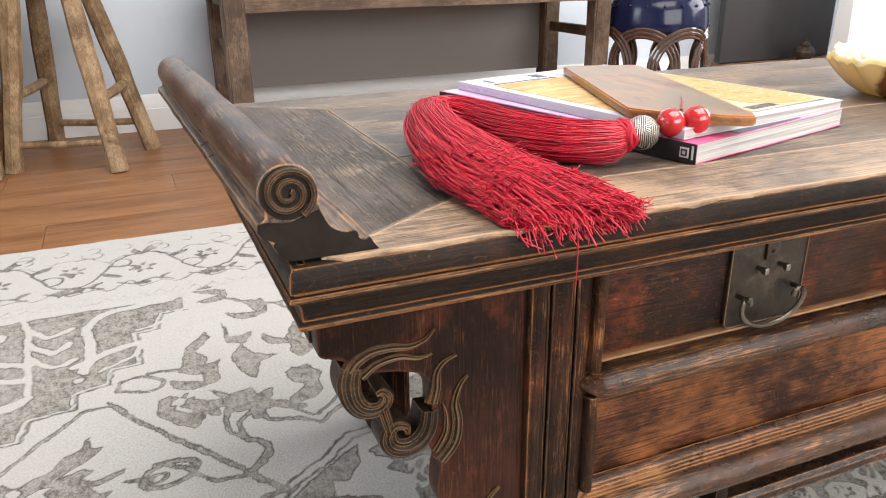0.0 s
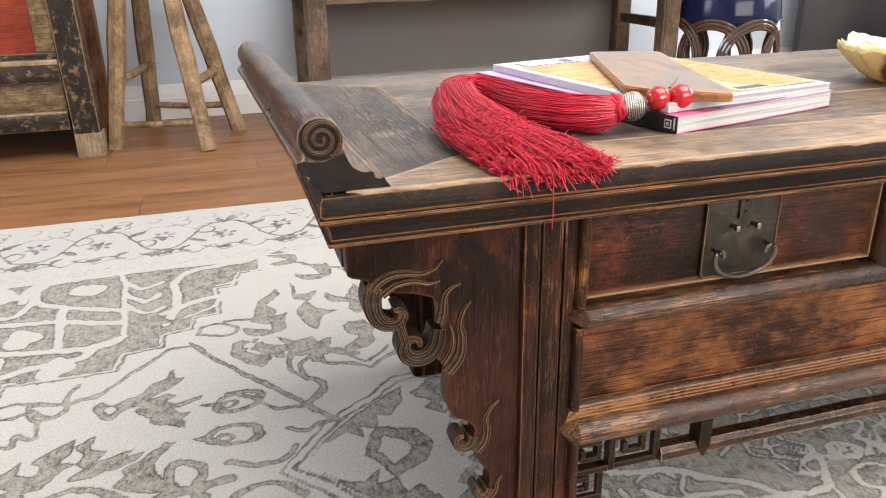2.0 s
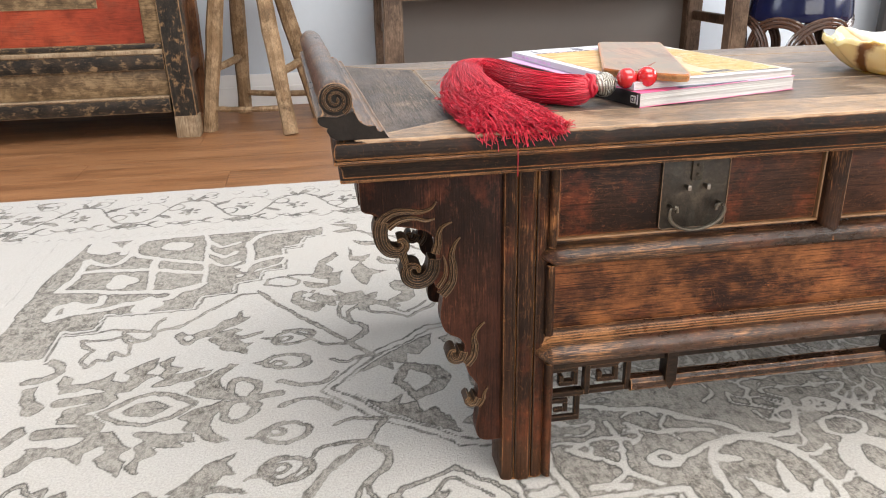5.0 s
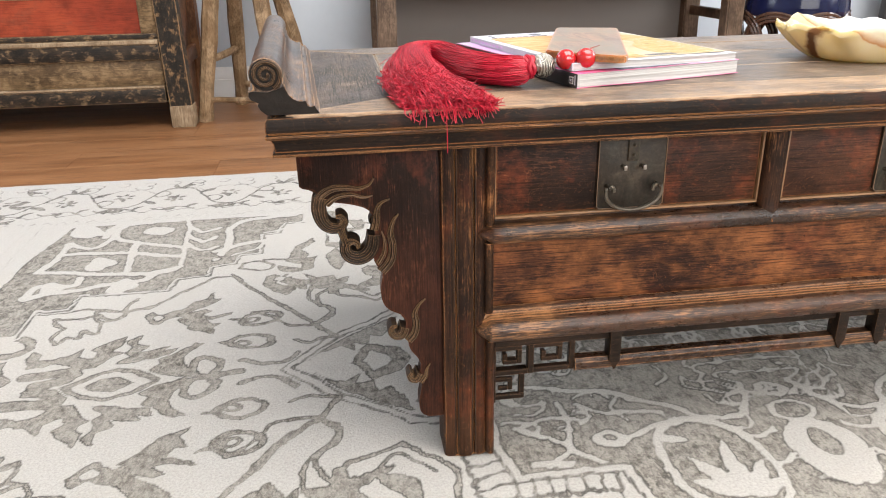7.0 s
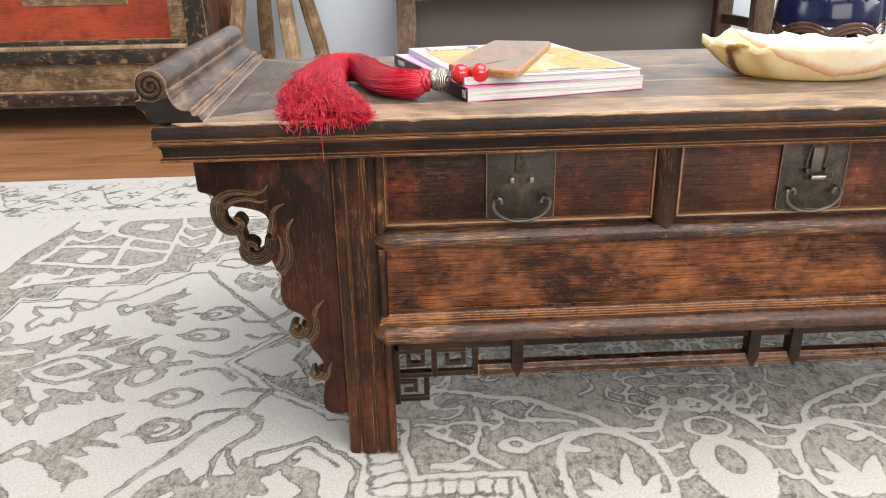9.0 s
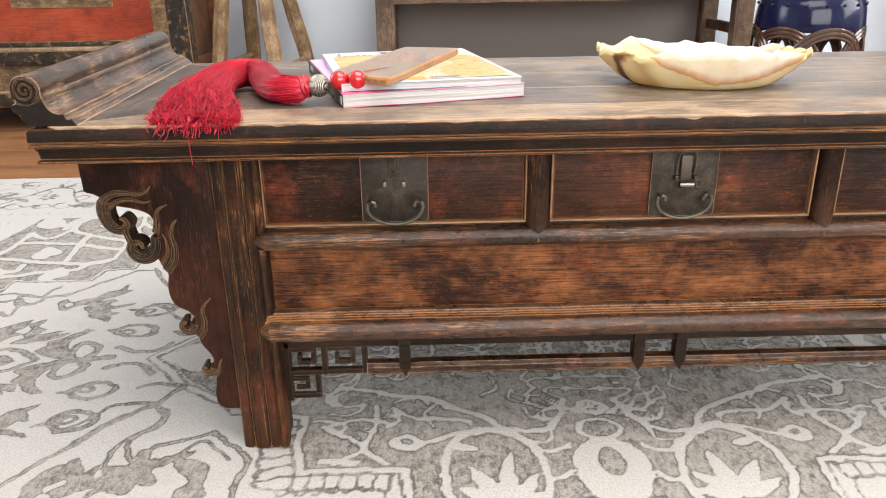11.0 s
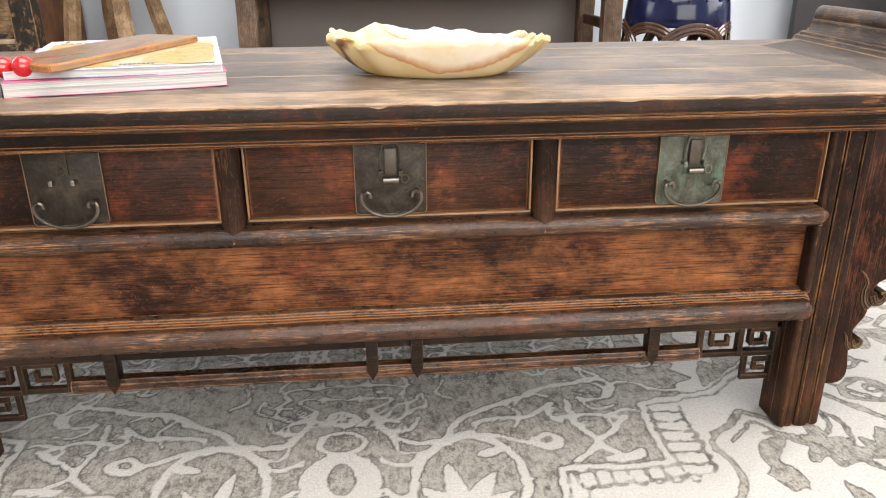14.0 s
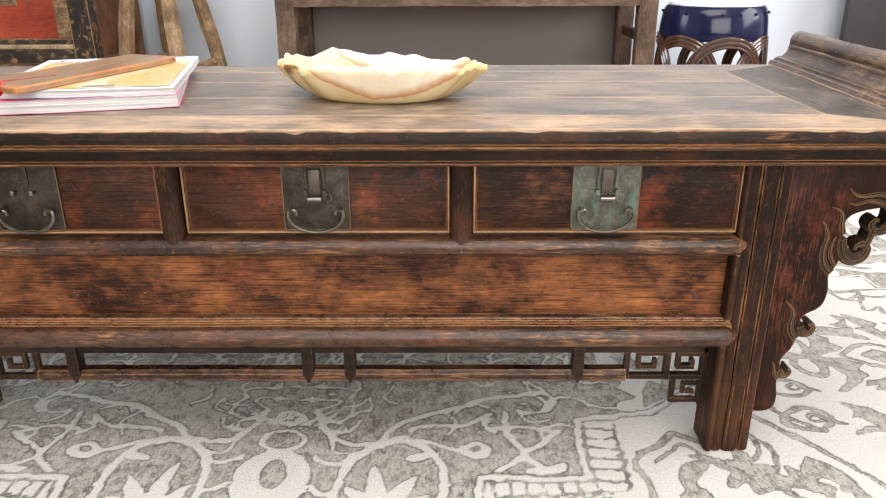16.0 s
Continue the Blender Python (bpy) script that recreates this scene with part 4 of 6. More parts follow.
def cab_leg(x_out, x_in, y0, y1, mat_, lean):
    """A corner post that splays outwards to its foot."""
    bm = bmesh.new()
    n = 12
    rings = []
    for k in range(n + 1):
        z = 1.2 * k / n
        o = lean * (1 - z / 0.47)
        rings.append([bm.verts.new((x + o, y, z)) for x, y in ((x_in, y0), (x_out, y0), (x_out, y1), (x_in, y1))])
    for r, s in zip(rings, rings[1:]):
        for i in range(4):
            bm.faces.new((r[i], r[(i + 1) % 4], s[(i + 1) % 4], s[i]))
    bm.faces.new(rings[0][::-1])
    bm.faces.new(rings[-1])
    roughen(bm, 0.002, 8.0)
    bmesh.ops.bevel(bm, geom=[e for e in bm.edges if abs((e.verts[0].co - e.verts[1].co).normalized().z) > 0.9], offset=0.006, segments=2, affect="EDGES")
    return part("leg", bm, mat_, cab)


cab_leg(0.045, -0.035, 0.0, 0.07, CAB_BLACK, 0.010)
cab_leg(0.035, -0.035, 0.47, 0.54, CAB_SIDE, 0.0)
cab_leg(CW - 0.045, CW + 0.035, 0.0, 0.07, CAB_BLACK, -0.010)
cab_leg(CW - 0.035, CW + 0.035, 0.47, 0.54, CAB_SIDE, 0.0)
foot = box(-0.0295, 0.0585, -0.002, 0.074, 0.0, 0.085, bevel=0.006)
part("worn_foot", foot, CAB_FOOT, cab, "foot worn to bare pale wood")


def cab_rail(z0, z1, y0, y1, mat_, name="rail", bevel=0.004):
    return part(name, box(CW + 0.036, -0.036, y0, y1, z0, z1, bevel=bevel), mat_, cab)


cab_rail(0.098, 0.152, 0.006, 0.05, CAB_RAIL)
cab_rail(0.152, 0.160, 0.003, 0.05, CAB_FOOT, "bead")
cab_rail(0.160, 0.255, 0.022, 0.04, CAB_TAN, "lower_panel")
cab_rail(0.255, 0.312, 0.006, 0.05, CAB_RAIL)
cab_rail(0.312, 0.328, 0.000, 0.05, CAB_FOOT, "bead")
cab_rail(0.328, 0.350, 0.010, 0.05, CAB_RAIL, "panel_frame")
part("red_panel", box(CW + 0.10, -0.092, 0.02, 0.04, 0.350, 1.10), CAB_RED, cab, "faded red lacquer door panel")
part("panel_frame", box(-0.092, -0.036, 0.010, 0.05, 0.350, 1.15, bevel=0.003), CAB_TAN, cab)
part("panel_frame", box(CW + 0.036, CW + 0.10, 0.010, 0.05, 0.350, 1.15, bevel=0.003), CAB_TAN, cab)
part("label_slip", box(-0.62, -0.235, 0.0165, 0.0196, 0.474, 0.62), CAB_TAN, cab, "pale paper patch on the red panel")
part("side_panel", box(-0.012, 0.004, 0.07, 0.47, 0.26, 1.15), CAB_SIDE, cab, "orange-brown wooden side")
part("side_rail", box(-0.02, 0.022, 0.07, 0.47, 0.20, 0.26, bevel=0.004), CAB_SIDE, cab)
part("side_apron", box(-0.012, 0.006, 0.07, 0.47, 0.0, 0.20), CAB_SIDE, cab)
part("back_panel", box(CW, 0.0, 0.52, 0.535, 0.10, 1.15), CAB_SIDE, cab)
part("bottom_board", box(CW, 0.0, 0.05, 0.52, 0.10, 0.12), CAB_SIDE, cab)
part("cabinet_top", box(CW - 0.06, 0.06, -0.02, 0.56, 1.2, 1.24, bevel=0.006), CAB_RAIL, cab)

# ---- rug: a four-fold pattern drawn in one quarter (u along, v across), mirrored about the rug's middle ----
RUG_X, RUG_Y, RUG_U, RUG_V = -0.075, 0.270, 1.80, 1.160
CELL = 0.003
FULL_U, FULL_V = np.meshgrid(np.arange(0, RUG_U + 0.02, CELL), np.arange(0, RUG_V + 0.02, CELL), indexing="ij")
ink = np.zeros_like(FULL_U)
UU, VV, HERE = FULL_U, FULL_V, (slice(None), slice(None))


def focus(pts, pad):
    """Works only on the part of the quarter round these points."""
    global UU, VV, HERE
    us, vs = [p[0] for p in pts], [p[1] for p in pts]
    HERE = tuple(slice(max(0, int((min(w) - pad) / CELL)), max(1, int((max(w) + pad) / CELL) + 2)) for w in (us, vs))
    UU, VV = FULL_U[HERE], FULL_V[HERE]


def lay(sd, value, soft=0.0030):
    """Puts a colour (0 ivory, 1 grey) where the signed distance is negative."""
    k = np.clip(0.5 - sd / soft, 0, 1)
    ink[HERE] = ink[HERE] * (1 - k) + value * k


def d_line(pts):
    best = np.full(UU.shape, 9.0)
    for (a, b), (c, d) in zip(pts, pts[1:]):
        l2 = (c - a) ** 2 + (d - b) ** 2 + 1e-12
        t = np.clip(((UU - a) * (c - a) + (VV - b) * (d - b)) / l2, 0, 1)
        best = np.minimum(best, np.hypot(UU - a - t * (c - a), VV - b - t * (d - b)))
    return best


def stroke(pts, width, value=1.0, smooth=True):
    width = 0.82 * width
    p = [tuple(q) for q in spline(pts, 5)] if smooth and len(pts) > 2 else pts
    focus(p, width + 0.006)
    lay(d_line(p) - width / 2, value)


def inside(pts):
    """Signed distance to a polygon."""
    hit = np.zeros(UU.shape, bool)
    for (a, b), (c, d) in zip(pts, pts[1:] + pts[:1]):
        if b != d:
            hit ^= ((VV < b) != (VV < d)) & (UU < (c - a) * (VV - b) / (d - b) + a)
    e = d_line(pts + pts[:1])
    return np.where(hit, -e, e)


def area(pts, value=1.0, smooth=False):
    p = [tuple(q) for q in spline(pts, 5, closed=True)] if smooth else pts
    focus(p, 0.006)
    lay(inside(p), value)


def oval(u, v, ru, rv, value=1.0, turn=0.0, ring=0.0):
    c, s = math.cos(radians(turn)), math.sin(radians(turn))
    focus([(u, v)], max(ru, rv) + 0.02)
    p, q = (UU - u) * c + (VV - v) * s, -(UU - u) * s + (VV - v) * c
    sd = (np.hypot(p / ru, q / rv) - 1) * min(ru, rv)
    lay(np.abs(sd) - ring / 2 if ring else sd, value)


def leaf(u, v, length, width, turn, value=1.0, bend=0.0, vein=None):
    """A pointed leaf from (u, v) in the direction turn."""
    c, s = math.cos(radians(turn)), math.sin(radians(turn))
    focus([(u, v)], length + width + 0.02)
    p, q = (UU - u) * c + (VV - v) * s, -(UU - u) * s + (VV - v) * c
    t = np.clip(p / length, 0, 1)
    q = q - bend * np.sin(math.pi * t * 0.9) * length
    half = 0.84 * width / 2 * np.sin(math.pi * t**0.8) ** 0.8
    lay(np.where((p < 0) | (p > length), 0.02, np.abs(q) - half), value)
    if vein is not None:
        lay(np.where((p < length * 0.1) | (p > length * 0.85), 0.02, np.abs(q) - 0.002), vein)


def frond(u, v, turn, size, value=1.0, n=3):
    """A jagged acanthus tuft: leaves fanned from one foot."""
    for k in range(n):
        a = turn + (k - (n - 1) / 2) * 38
        leaf(u, v, size * (1.0 - 0.18 * abs(k - (n - 1) / 2)), size * 0.36, a, value, bend=0.16 * (1 if k % 2 else -1))


def curl(u, v, r, start, sweep, width, value=1.0):
    pts = [(u + r * (1 - 0.45 * k / 9) * math.cos(radians(start + sweep * k / 9)), v + r * (1 - 0.45 * k / 9) * math.sin(radians(start + sweep * k / 9))) for k in range(10)]
    stroke(pts, width, value, False)


def flower(u, v, r, value=1.0, petals=5, heart=0.4, turn=0.0):
    focus([(u, v)], r + 0.01)
    ang = np.arctan2(VV - v, UU - u)
    lay(np.hypot(UU - u, VV - v) - r * (0.72 + 0.28 * np.cos(petals * ang + radians(turn))), value)
    if heart:
        oval(u, v, r * heart, r * heart, 1 - value)


pick = random.Random(5)

# --- the middle medallion: grey ground, ivory drawing ---
outline = [(0, 0), (0.717, 0), (0.637, 0.094), (0.571, 0.141), (0.537, 0.172), (0.428, 0.190), (0.421, 0.325), (0.277, 0.323), (0.262, 0.43), (0.20, 0.47), (0, 0.54)]
area(outline, 0.92)
# loose ivory sprigs over the ground
for k in range(60):
    u, v = pick.uniform(0.02, 0.60), pick.uniform(0.01, 0.44)
    if u * 0.55 + v < 0.42:
        leaf(u, v, pick.uniform(0.03, 0.06), pick.uniform(0.010, 0.018), pick.uniform(0, 360), 0.1, pick.uniform(-0.2, 0.2), 0.8)
for k in range(26):
    u, v = pick.uniform(0.05, 0.55), pick.uniform(0.0, 0.16)
    a = pick.uniform(0, 360)
    curl(u, v, pick.uniform(0.02, 0.045), a, pick.choice((-200, 200)), 0.0075, 0.08)
for k in range(40):
    u, v = pick.uniform(0.02, 0.62), pick.uniform(0.01, 0.42)
    if u * 0.55 + v < 0.46:
        a = pick.uniform(0, 6.28)
        stroke([(u, v), (u + 0.03 * math.cos(a), v + 0.03 * math.sin(a)), (u + 0.055 * math.cos(a + 0.6), v + 0.055 * math.sin(a + 0.6))], 0.0075, 0.1)
# row of dark beads between ivory lines
stroke([(0, 0.100), (0.075, 0.102), (0.10, 0.13)], 0.007, 0.1)
stroke([(0, 0.134), (0.062, 0.136), (0.036, 0.165)], 0.007, 0.1)
for k in range(4):
    oval(0.0175 + 0.034 * k - 0.0175, 0.118, 0.012, 0.012, 1.0)
# flowers on the axis
oval(0, 0.186, 0.024, 0.020, 0.05)
flower(0, 0.186, 0.013, 0.9, 6, 0.5)
oval(0, 0.240, 0.036, 0.026, 0.05)
oval(0, 0.240, 0.027, 0.019, 0.85)
area([(0, 0.268), (0.028, 0.272), (0.046, 0.298), (0.046, 0.345), (0.034, 0.385), (0, 0.395)], 0.03, True)
oval(0, 0.312, 0.016, 0.031, 0.9)
stroke([(0.052, 0.275), (0.070, 0.292), (0.088, 0.292)], 0.008, 0.05)
stroke([(0.052, 0.335), (0.066, 0.350), (0.085, 0.352)], 0.009, 0.05)
# vines
stroke([(0.036, 0.165), (0.046, 0.200), (0.066, 0.230), (0.095, 0.246), (0.135, 0.240)], 0.012, 0.05)
stroke([(0.135, 0.240), (0.160, 0.205), (0.190, 0.186), (0.247, 0.155), (0.320, 0.130), (0.386, 0.114)], 0.013, 0.05)
stroke([(0.180, 0.215), (0.225, 0.200), (0.262, 0.200), (0.300, 0.178)], 0.011, 0.05)
stroke([(0.296, 0.178), (0.290, 0.205), (0.305, 0.225)], 0.010, 0.05)
stroke([(0.386, 0.114), (0.400, 0.140), (0.385, 0.165)], 0.010, 0.05)
# oval with a spray of leaves
oval(0.157, 0.335, 0.076, 0.104, 0.04, 8)
oval(0.157, 0.337, 0.064, 0.090, 0.92, 8)
for a, ln in ((-100, 0.105), (-62, 0.090), (-132, 0.080), (-30, 0.070), (-160, 0.062)):
    leaf(0.150, 0.395, ln, 0.030, a, 0.04)
leaf(0.172, 0.285, 0.052, 0.020, -20, 0.04)
# forked ribbons towards the step
stroke([(0.323, 0.171), (0.325, 0.231), (0.341, 0.275), (0.298, 0.313)], 0.012, 0.04)
stroke([(0.400, 0.215), (0.365, 0.250), (0.341, 0.275), (0.375, 0.310)], 0.012, 0.04)
area([(0.300, 0.262), (0.275, 0.244), (0.250, 0.258), (0.262, 0.280), (0.290, 0.282)], 0.04, True)
oval(0.276, 0.262, 0.009, 0.007, 0.9)
stroke([(0.252, 0.262), (0.215, 0.246), (0.190, 0.240)], 0.011, 0.05)
stroke([(0.305, 0.215), (0.345, 0.205), (0.388, 0.215)], 0.010, 0.05)
area([(0.335, 0.304), (0.398, 0.292), (0.398, 0.308), (0.345, 0.316)], 0.05)
# ivory ground and grey flames towards the point
area([(0.49, 0), (0.49, 0.172), (0.537, 0.165), (0.627, 0.088), (0.70, 0.012), (0.70, 0)], 0.03)
area([(0.691, 0.01), (0.663, 0.038), (0.628, 0.054), (0.605, 0.031), (0.613, 0.061), (0.586, 0.055), (0.579, 0.089), (0.561, 0.079), (0.54, 0.11), (0.528, 0.154), (0.574, 0.123), (0.627, 0.082)], 0.95)
area([(0.617, 0), (0.587, 0.055), (0.535, 0.034), (0.515, 0)], 0.95)
area([(0.598, 0), (0.583, 0.031), (0.556, 0.016), (0.548, 0)], 0.05)
area([(0.49, 0.06), (0.515, 0.085), (0.50, 0.10), (0.525, 0.13), (0.49, 0.15)], 0.9)
# outline: ivory line between two thin grey ones
edge_line = outline[1:-1]
stroke(edge_line, 0.024, 0.75, False)
stroke(edge_line, 0.012, 0.03, False)
# ladder outside the step
stroke([(0.476, 0.200), (0.470, 0.352), (0.300, 0.362), (0.292, 0.44)], 0.005, 0.75, False)
for k in range(6):
    v = 0.212 + k * 0.0235
    stroke([(0.430, v), (0.468, v + 0.003)], 0.0055, 0.85, False)
    curl(0.468, v + 0.011, 0.010, -90, 180, 0.005, 0.8)
for k in range(7):
    u = 0.292 + k * 0.0225
    stroke([(u, 0.330), (u + 0.002, 0.358)], 0.0055, 0.85, False)
    curl(u + 0.011, 0.357, 0.010, 180, -180, 0.005, 0.8)
for k in range(4):
    v = 0.335 + k * 0.028
    area([(0.238, v), (0.264, v - 0.002), (0.262, v + 0.018), (0.236, v + 0.019)], 0.9, True)

# --- the ivory field round it ---
stroke([(0.559, 0.221), (0.545, 0.232), (0.490, 0.283), (0.497, 0.335), (0.494, 0.383), (0.463, 0.412), (0.389, 0.412)], 0.0105)
stroke([(0.559, 0.221), (0.585, 0.240), (0.628, 0.256), (0.630, 0.285)], 0.0095)
stroke([(0.637, 0.096), (0.668, 0.143), (0.650, 0.178), (0.644, 0.207), (0.668, 0.236), (0.664, 0.270), (0.640, 0.296)], 0.0095)
stroke([(0.668, 0.143), (0.735, 0.225), (0.800, 0.332), (0.845, 0.40)], 0.0085)
stroke([(0.668, 0.143), (0.720, 0.152), (0.748, 0.186), (0.785, 0.214)], 0.0085)
flower(0.634, 0.308, 0.046, 1.0, 5, 0.28, 40)
leaf(0.660, 0.318, 0.070, 0.026, 25)
leaf(0.612, 0.290, 0.055, 0.020, 205)
leaf(0.588, 0.282, 0.085, 0.040, 118, bend=0.18)
leaf(0.545, 0.350, 0.050, 0.026, 60)
leaf(0.545, 0.425, 0.080, 0.045, 100)
leaf(0.690, 0.296, 0.085, 0.034, 42, bend=0.2)
flower(0.742, 0.360, 0.026, 1.0, 6, 0.45)
frond(0.690, 0.395, 70, 0.09)
# feathers at the medallion's point
stroke([(0.791, 0.037), (0.759, 0.021), (0.72, 0.028), (0.7, 0.052)], 0.013, 1.0)
stroke([(0.706, 0.093), (0.682, 0.081), (0.657, 0.092), (0.638, 0.094)], 0.011, 1.0)
# two drop rosettes
for u, v, a in ((0.775, 0.102, 10), (0.772, 0.186, -20)):
    oval(u, v, 0.034, 0.024, 1.0, a, ring=0.0085)
    oval(u + 0.012, v - 0.004, 0.011, 0.009, 1.0, 0, ring=0.006)
    leaf(u + 0.028, v, 0.03, 0.012, 20)
# eye lozenge and the lily before it
area([(0.905, 0), (0.945, 0.034), (0.985, 0.046), (1.025, 0.030), (1.062, 0)], 1.0)
area([(0.918, 0), (0.950, 0.025), (0.985, 0.036), (1.018, 0.022), (1.046, 0)], 0.0)
area([(0.945, 0), (0.975, 0.021), (1.015, 0.010), (1.022, 0)], 1.0)
# grey acanthus band round the eye
area([(1.136, 0.069), (1.13, 0.082), (1.143, 0.106), (1.136, 0.131), (1.119, 0.119), (1.116, 0.099), (1.095, 0.097), (1.074, 0.102), (1.051, 0.13), (1.051, 0.099), (1.029, 0.085), (1.024, 0.107), (1.038, 0.119), (1.019, 0.142), (0.992, 0.163), (0.993, 0.129), (1.002, 0.109), (0.983, 0.101), (0.999, 0.089), (1.01, 0.074), (1.027, 0.051), (1.051, 0.051), (1.065, 0.072), (1.091, 0.082), (1.104, 0.073)], 1.0)
area([(0.99, 0.145), (0.966, 0.163), (0.973, 0.133), (0.949, 0.118), (0.961, 0.099), (0.93, 0.107), (0.91, 0.109), (0.926, 0.089), (0.898, 0.1), (0.912, 0.075), (0.945, 0.07), (0.968, 0.058), (0.994, 0.06), (0.974, 0.083), (0.983, 0.097), (0.978, 0.121)], 1.0)
area([(0.897, 0.084), (0.871, 0.11), (0.851, 0.111), (0.875, 0.084), (0.886, 0.062), (0.879, 0.04), (0.862, 0.018), (0.84, 0.007), (0.84, 0.0), (0.864, 0.001), (0.873, 0.002), (0.889, 0.007), (0.908, 0.011), (0.933, 0.029), (0.917, 0.045), (0.925, 0.063), (0.91, 0.071)], 1.0)
stroke([(0.84, 0.003), (0.815, 0.002), (0.792, 0.001)], 0.016, 1.0)
stroke([(0.856, 0.011), (0.863, 0.036), (0.858, 0.056), (0.841, 0.061), (0.824, 0.047), (0.818, 0.025), (0.825, 0.012)], 0.016, 1.0)
stroke([(1.128, 0.039), (1.091, 0.043), (1.06, 0.047)], 0.03, 1.0)
stroke([(1.06, 0.047), (1.053, 0.032), (1.073, 0.015), (1.1, 0.009)], 0.03, 1.0)
stroke([(1.19, 0.188), (1.163, 0.171), (1.149, 0.142), (1.166, 0.123), (1.198, 0.119)], 0.022, 1.0)
area([(1.194, 0.097), (1.172, 0.103), (1.168, 0.068), (1.146, 0.03), (1.157, 0.012), (1.169, 0.015)], 1.0)
# long bent line of the field, with star leaves inside
stroke([(1.178, 0.272), (1.091, 0.279), (1.030, 0.262), (0.976, 0.262), (0.920, 0.335), (0.876, 0.390), (0.834, 0.387), (0.773, 0.285), (0.705, 0.192), (0.640, 0.098)], 0.0095, smooth=False)
# star leaves inside the bent line
area([(0.983, 0.229), (0.969, 0.247), (0.95, 0.232), (0.937, 0.244), (0.916, 0.255), (0.896, 0.283), (0.874, 0.294), (0.864, 0.318), (0.859, 0.291), (0.842, 0.287), (0.869, 0.26), (0.893, 0.245), (0.907, 0.232), (0.871, 0.244), (0.86, 0.237), (0.877, 0.219), (0.855, 0.214), (0.838, 0.22), (0.82, 0.227), (0.827, 0.213), (0.858, 0.199), (0.869, 0.208), (0.854, 0.179), (0.836, 0.182), (0.852, 0.164), (0.842, 0.14), (0.867, 0.153), (0.884, 0.161), (0.896, 0.181), (0.911, 0.197), (0.923, 0.21), (0.909, 0.217), (0.927, 0.219), (0.939, 0.209), (0.952, 0.195), (0.963, 0.201)], 1.0)
area([(0.965, 0.223), (0.955, 0.231), (0.943, 0.221), (0.953, 0.21)], 0.0, True)
stroke([(0.968, 0.272), (1.014, 0.261), (1.071, 0.267), (1.062, 0.245), (1.033, 0.228), (1.018, 0.247), (1.019, 0.285), (1.009, 0.314)], 0.01, 1.0)
stroke([(1.033, 0.228), (1.055, 0.22), (1.074, 0.247), (1.093, 0.238), (1.114, 0.241), (1.141, 0.252), (1.134, 0.224), (1.112, 0.21), (1.12, 0.193), (1.123, 0.172), (1.11, 0.15), (1.097, 0.174), (1.078, 0.166), (1.079, 0.19), (1.054, 0.177), (1.049, 0.195), (1.055, 0.22)], 0.009, 1.0)
# sprays beside the stepped corner
area([(0.774, 0.38), (0.755, 0.387), (0.754, 0.346), (0.727, 0.321), (0.703, 0.337), (0.71, 0.298), (0.729, 0.276), (0.751, 0.296), (0.77, 0.326)], 1.0)
stroke([(0.83, 0.424), (0.822, 0.453), (0.79, 0.458), (0.763, 0.434), (0.782, 0.416), (0.83, 0.424)], 0.008, 1.0)
stroke([(0.781, 0.465), (0.721, 0.46), (0.679, 0.461)], 0.008, 1.0)
area([(0.739, 0.45), (0.713, 0.534), (0.683, 0.581), (0.674, 0.554), (0.701, 0.512), (0.687, 0.483), (0.709, 0.431)], 1.0)
area([(0.651, 0.625), (0.642, 0.543), (0.604, 0.551), (0.617, 0.512), (0.65, 0.518)], 1.0)
area([(0.65, 0.465), (0.627, 0.517), (0.614, 0.467), (0.579, 0.447), (0.609, 0.433), (0.623, 0.381), (0.642, 0.406)], 1.0)
area([(0.578, 0.382), (0.544, 0.397), (0.526, 0.359), (0.55, 0.33), (0.572, 0.348)], 1.0)
area([(0.699, 0.381), (0.668, 0.348), (0.634, 0.357), (0.622, 0.316), (0.598, 0.298), (0.618, 0.281), (0.648, 0.299), (0.662, 0.32), (0.687, 0.289), (0.672, 0.326)], 1.0)
stroke([(0.672, 0.317), (0.684, 0.288), (0.682, 0.246), (0.648, 0.204), (0.644, 0.173), (0.668, 0.153)], 0.009, 1.0)
stroke([(0.6, 0.299), (0.567, 0.245), (0.54, 0.26), (0.515, 0.287)], 0.007, 1.0)

# sprays behind the medallion's shoulder
stroke([(0.64, 0.72), (0.54, 0.65), (0.45, 0.69), (0.35, 0.62)], 0.010)
stroke([(0.54, 0.65), (0.50, 0.56), (0.42, 0.52)], 0.010)
for u, v, turn in ((0.57, 0.62, 60), (0.49, 0.68, 130), (0.43, 0.56, 40), (0.37, 0.68, 110), (0.55, 0.48, 100), (0.62, 0.74, 20), (0.30, 0.58, 60)):
    frond(u, v, turn, 0.085)
flower(0.47, 0.61, 0.034, 1.0, 5, 0.4)

# --- grey stepped corner piece with ivory chevrons ---
steps = [(0.700, 0.76), (0.705, 0.690), (0.750, 0.690), (0.755, 0.635), (0.794, 0.630), (0.790, 0.507), (0.838, 0.500), (0.838, 0.450), (0.888, 0.446), (0.886, 0.400), (0.948, 0.398), (0.952, 0.338), (1.122, 0.345), (1.122, 0.284), (1.185, 0.282), (1.185, 0.190), (1.30, 0.190), (1.30, 0.52), (1.262, 0.770)]
area(steps, 0.9)
stroke(steps + steps[:1], 0.020, 0.02, False)
stroke(steps[1:-3], 0.006, 0.8, False)
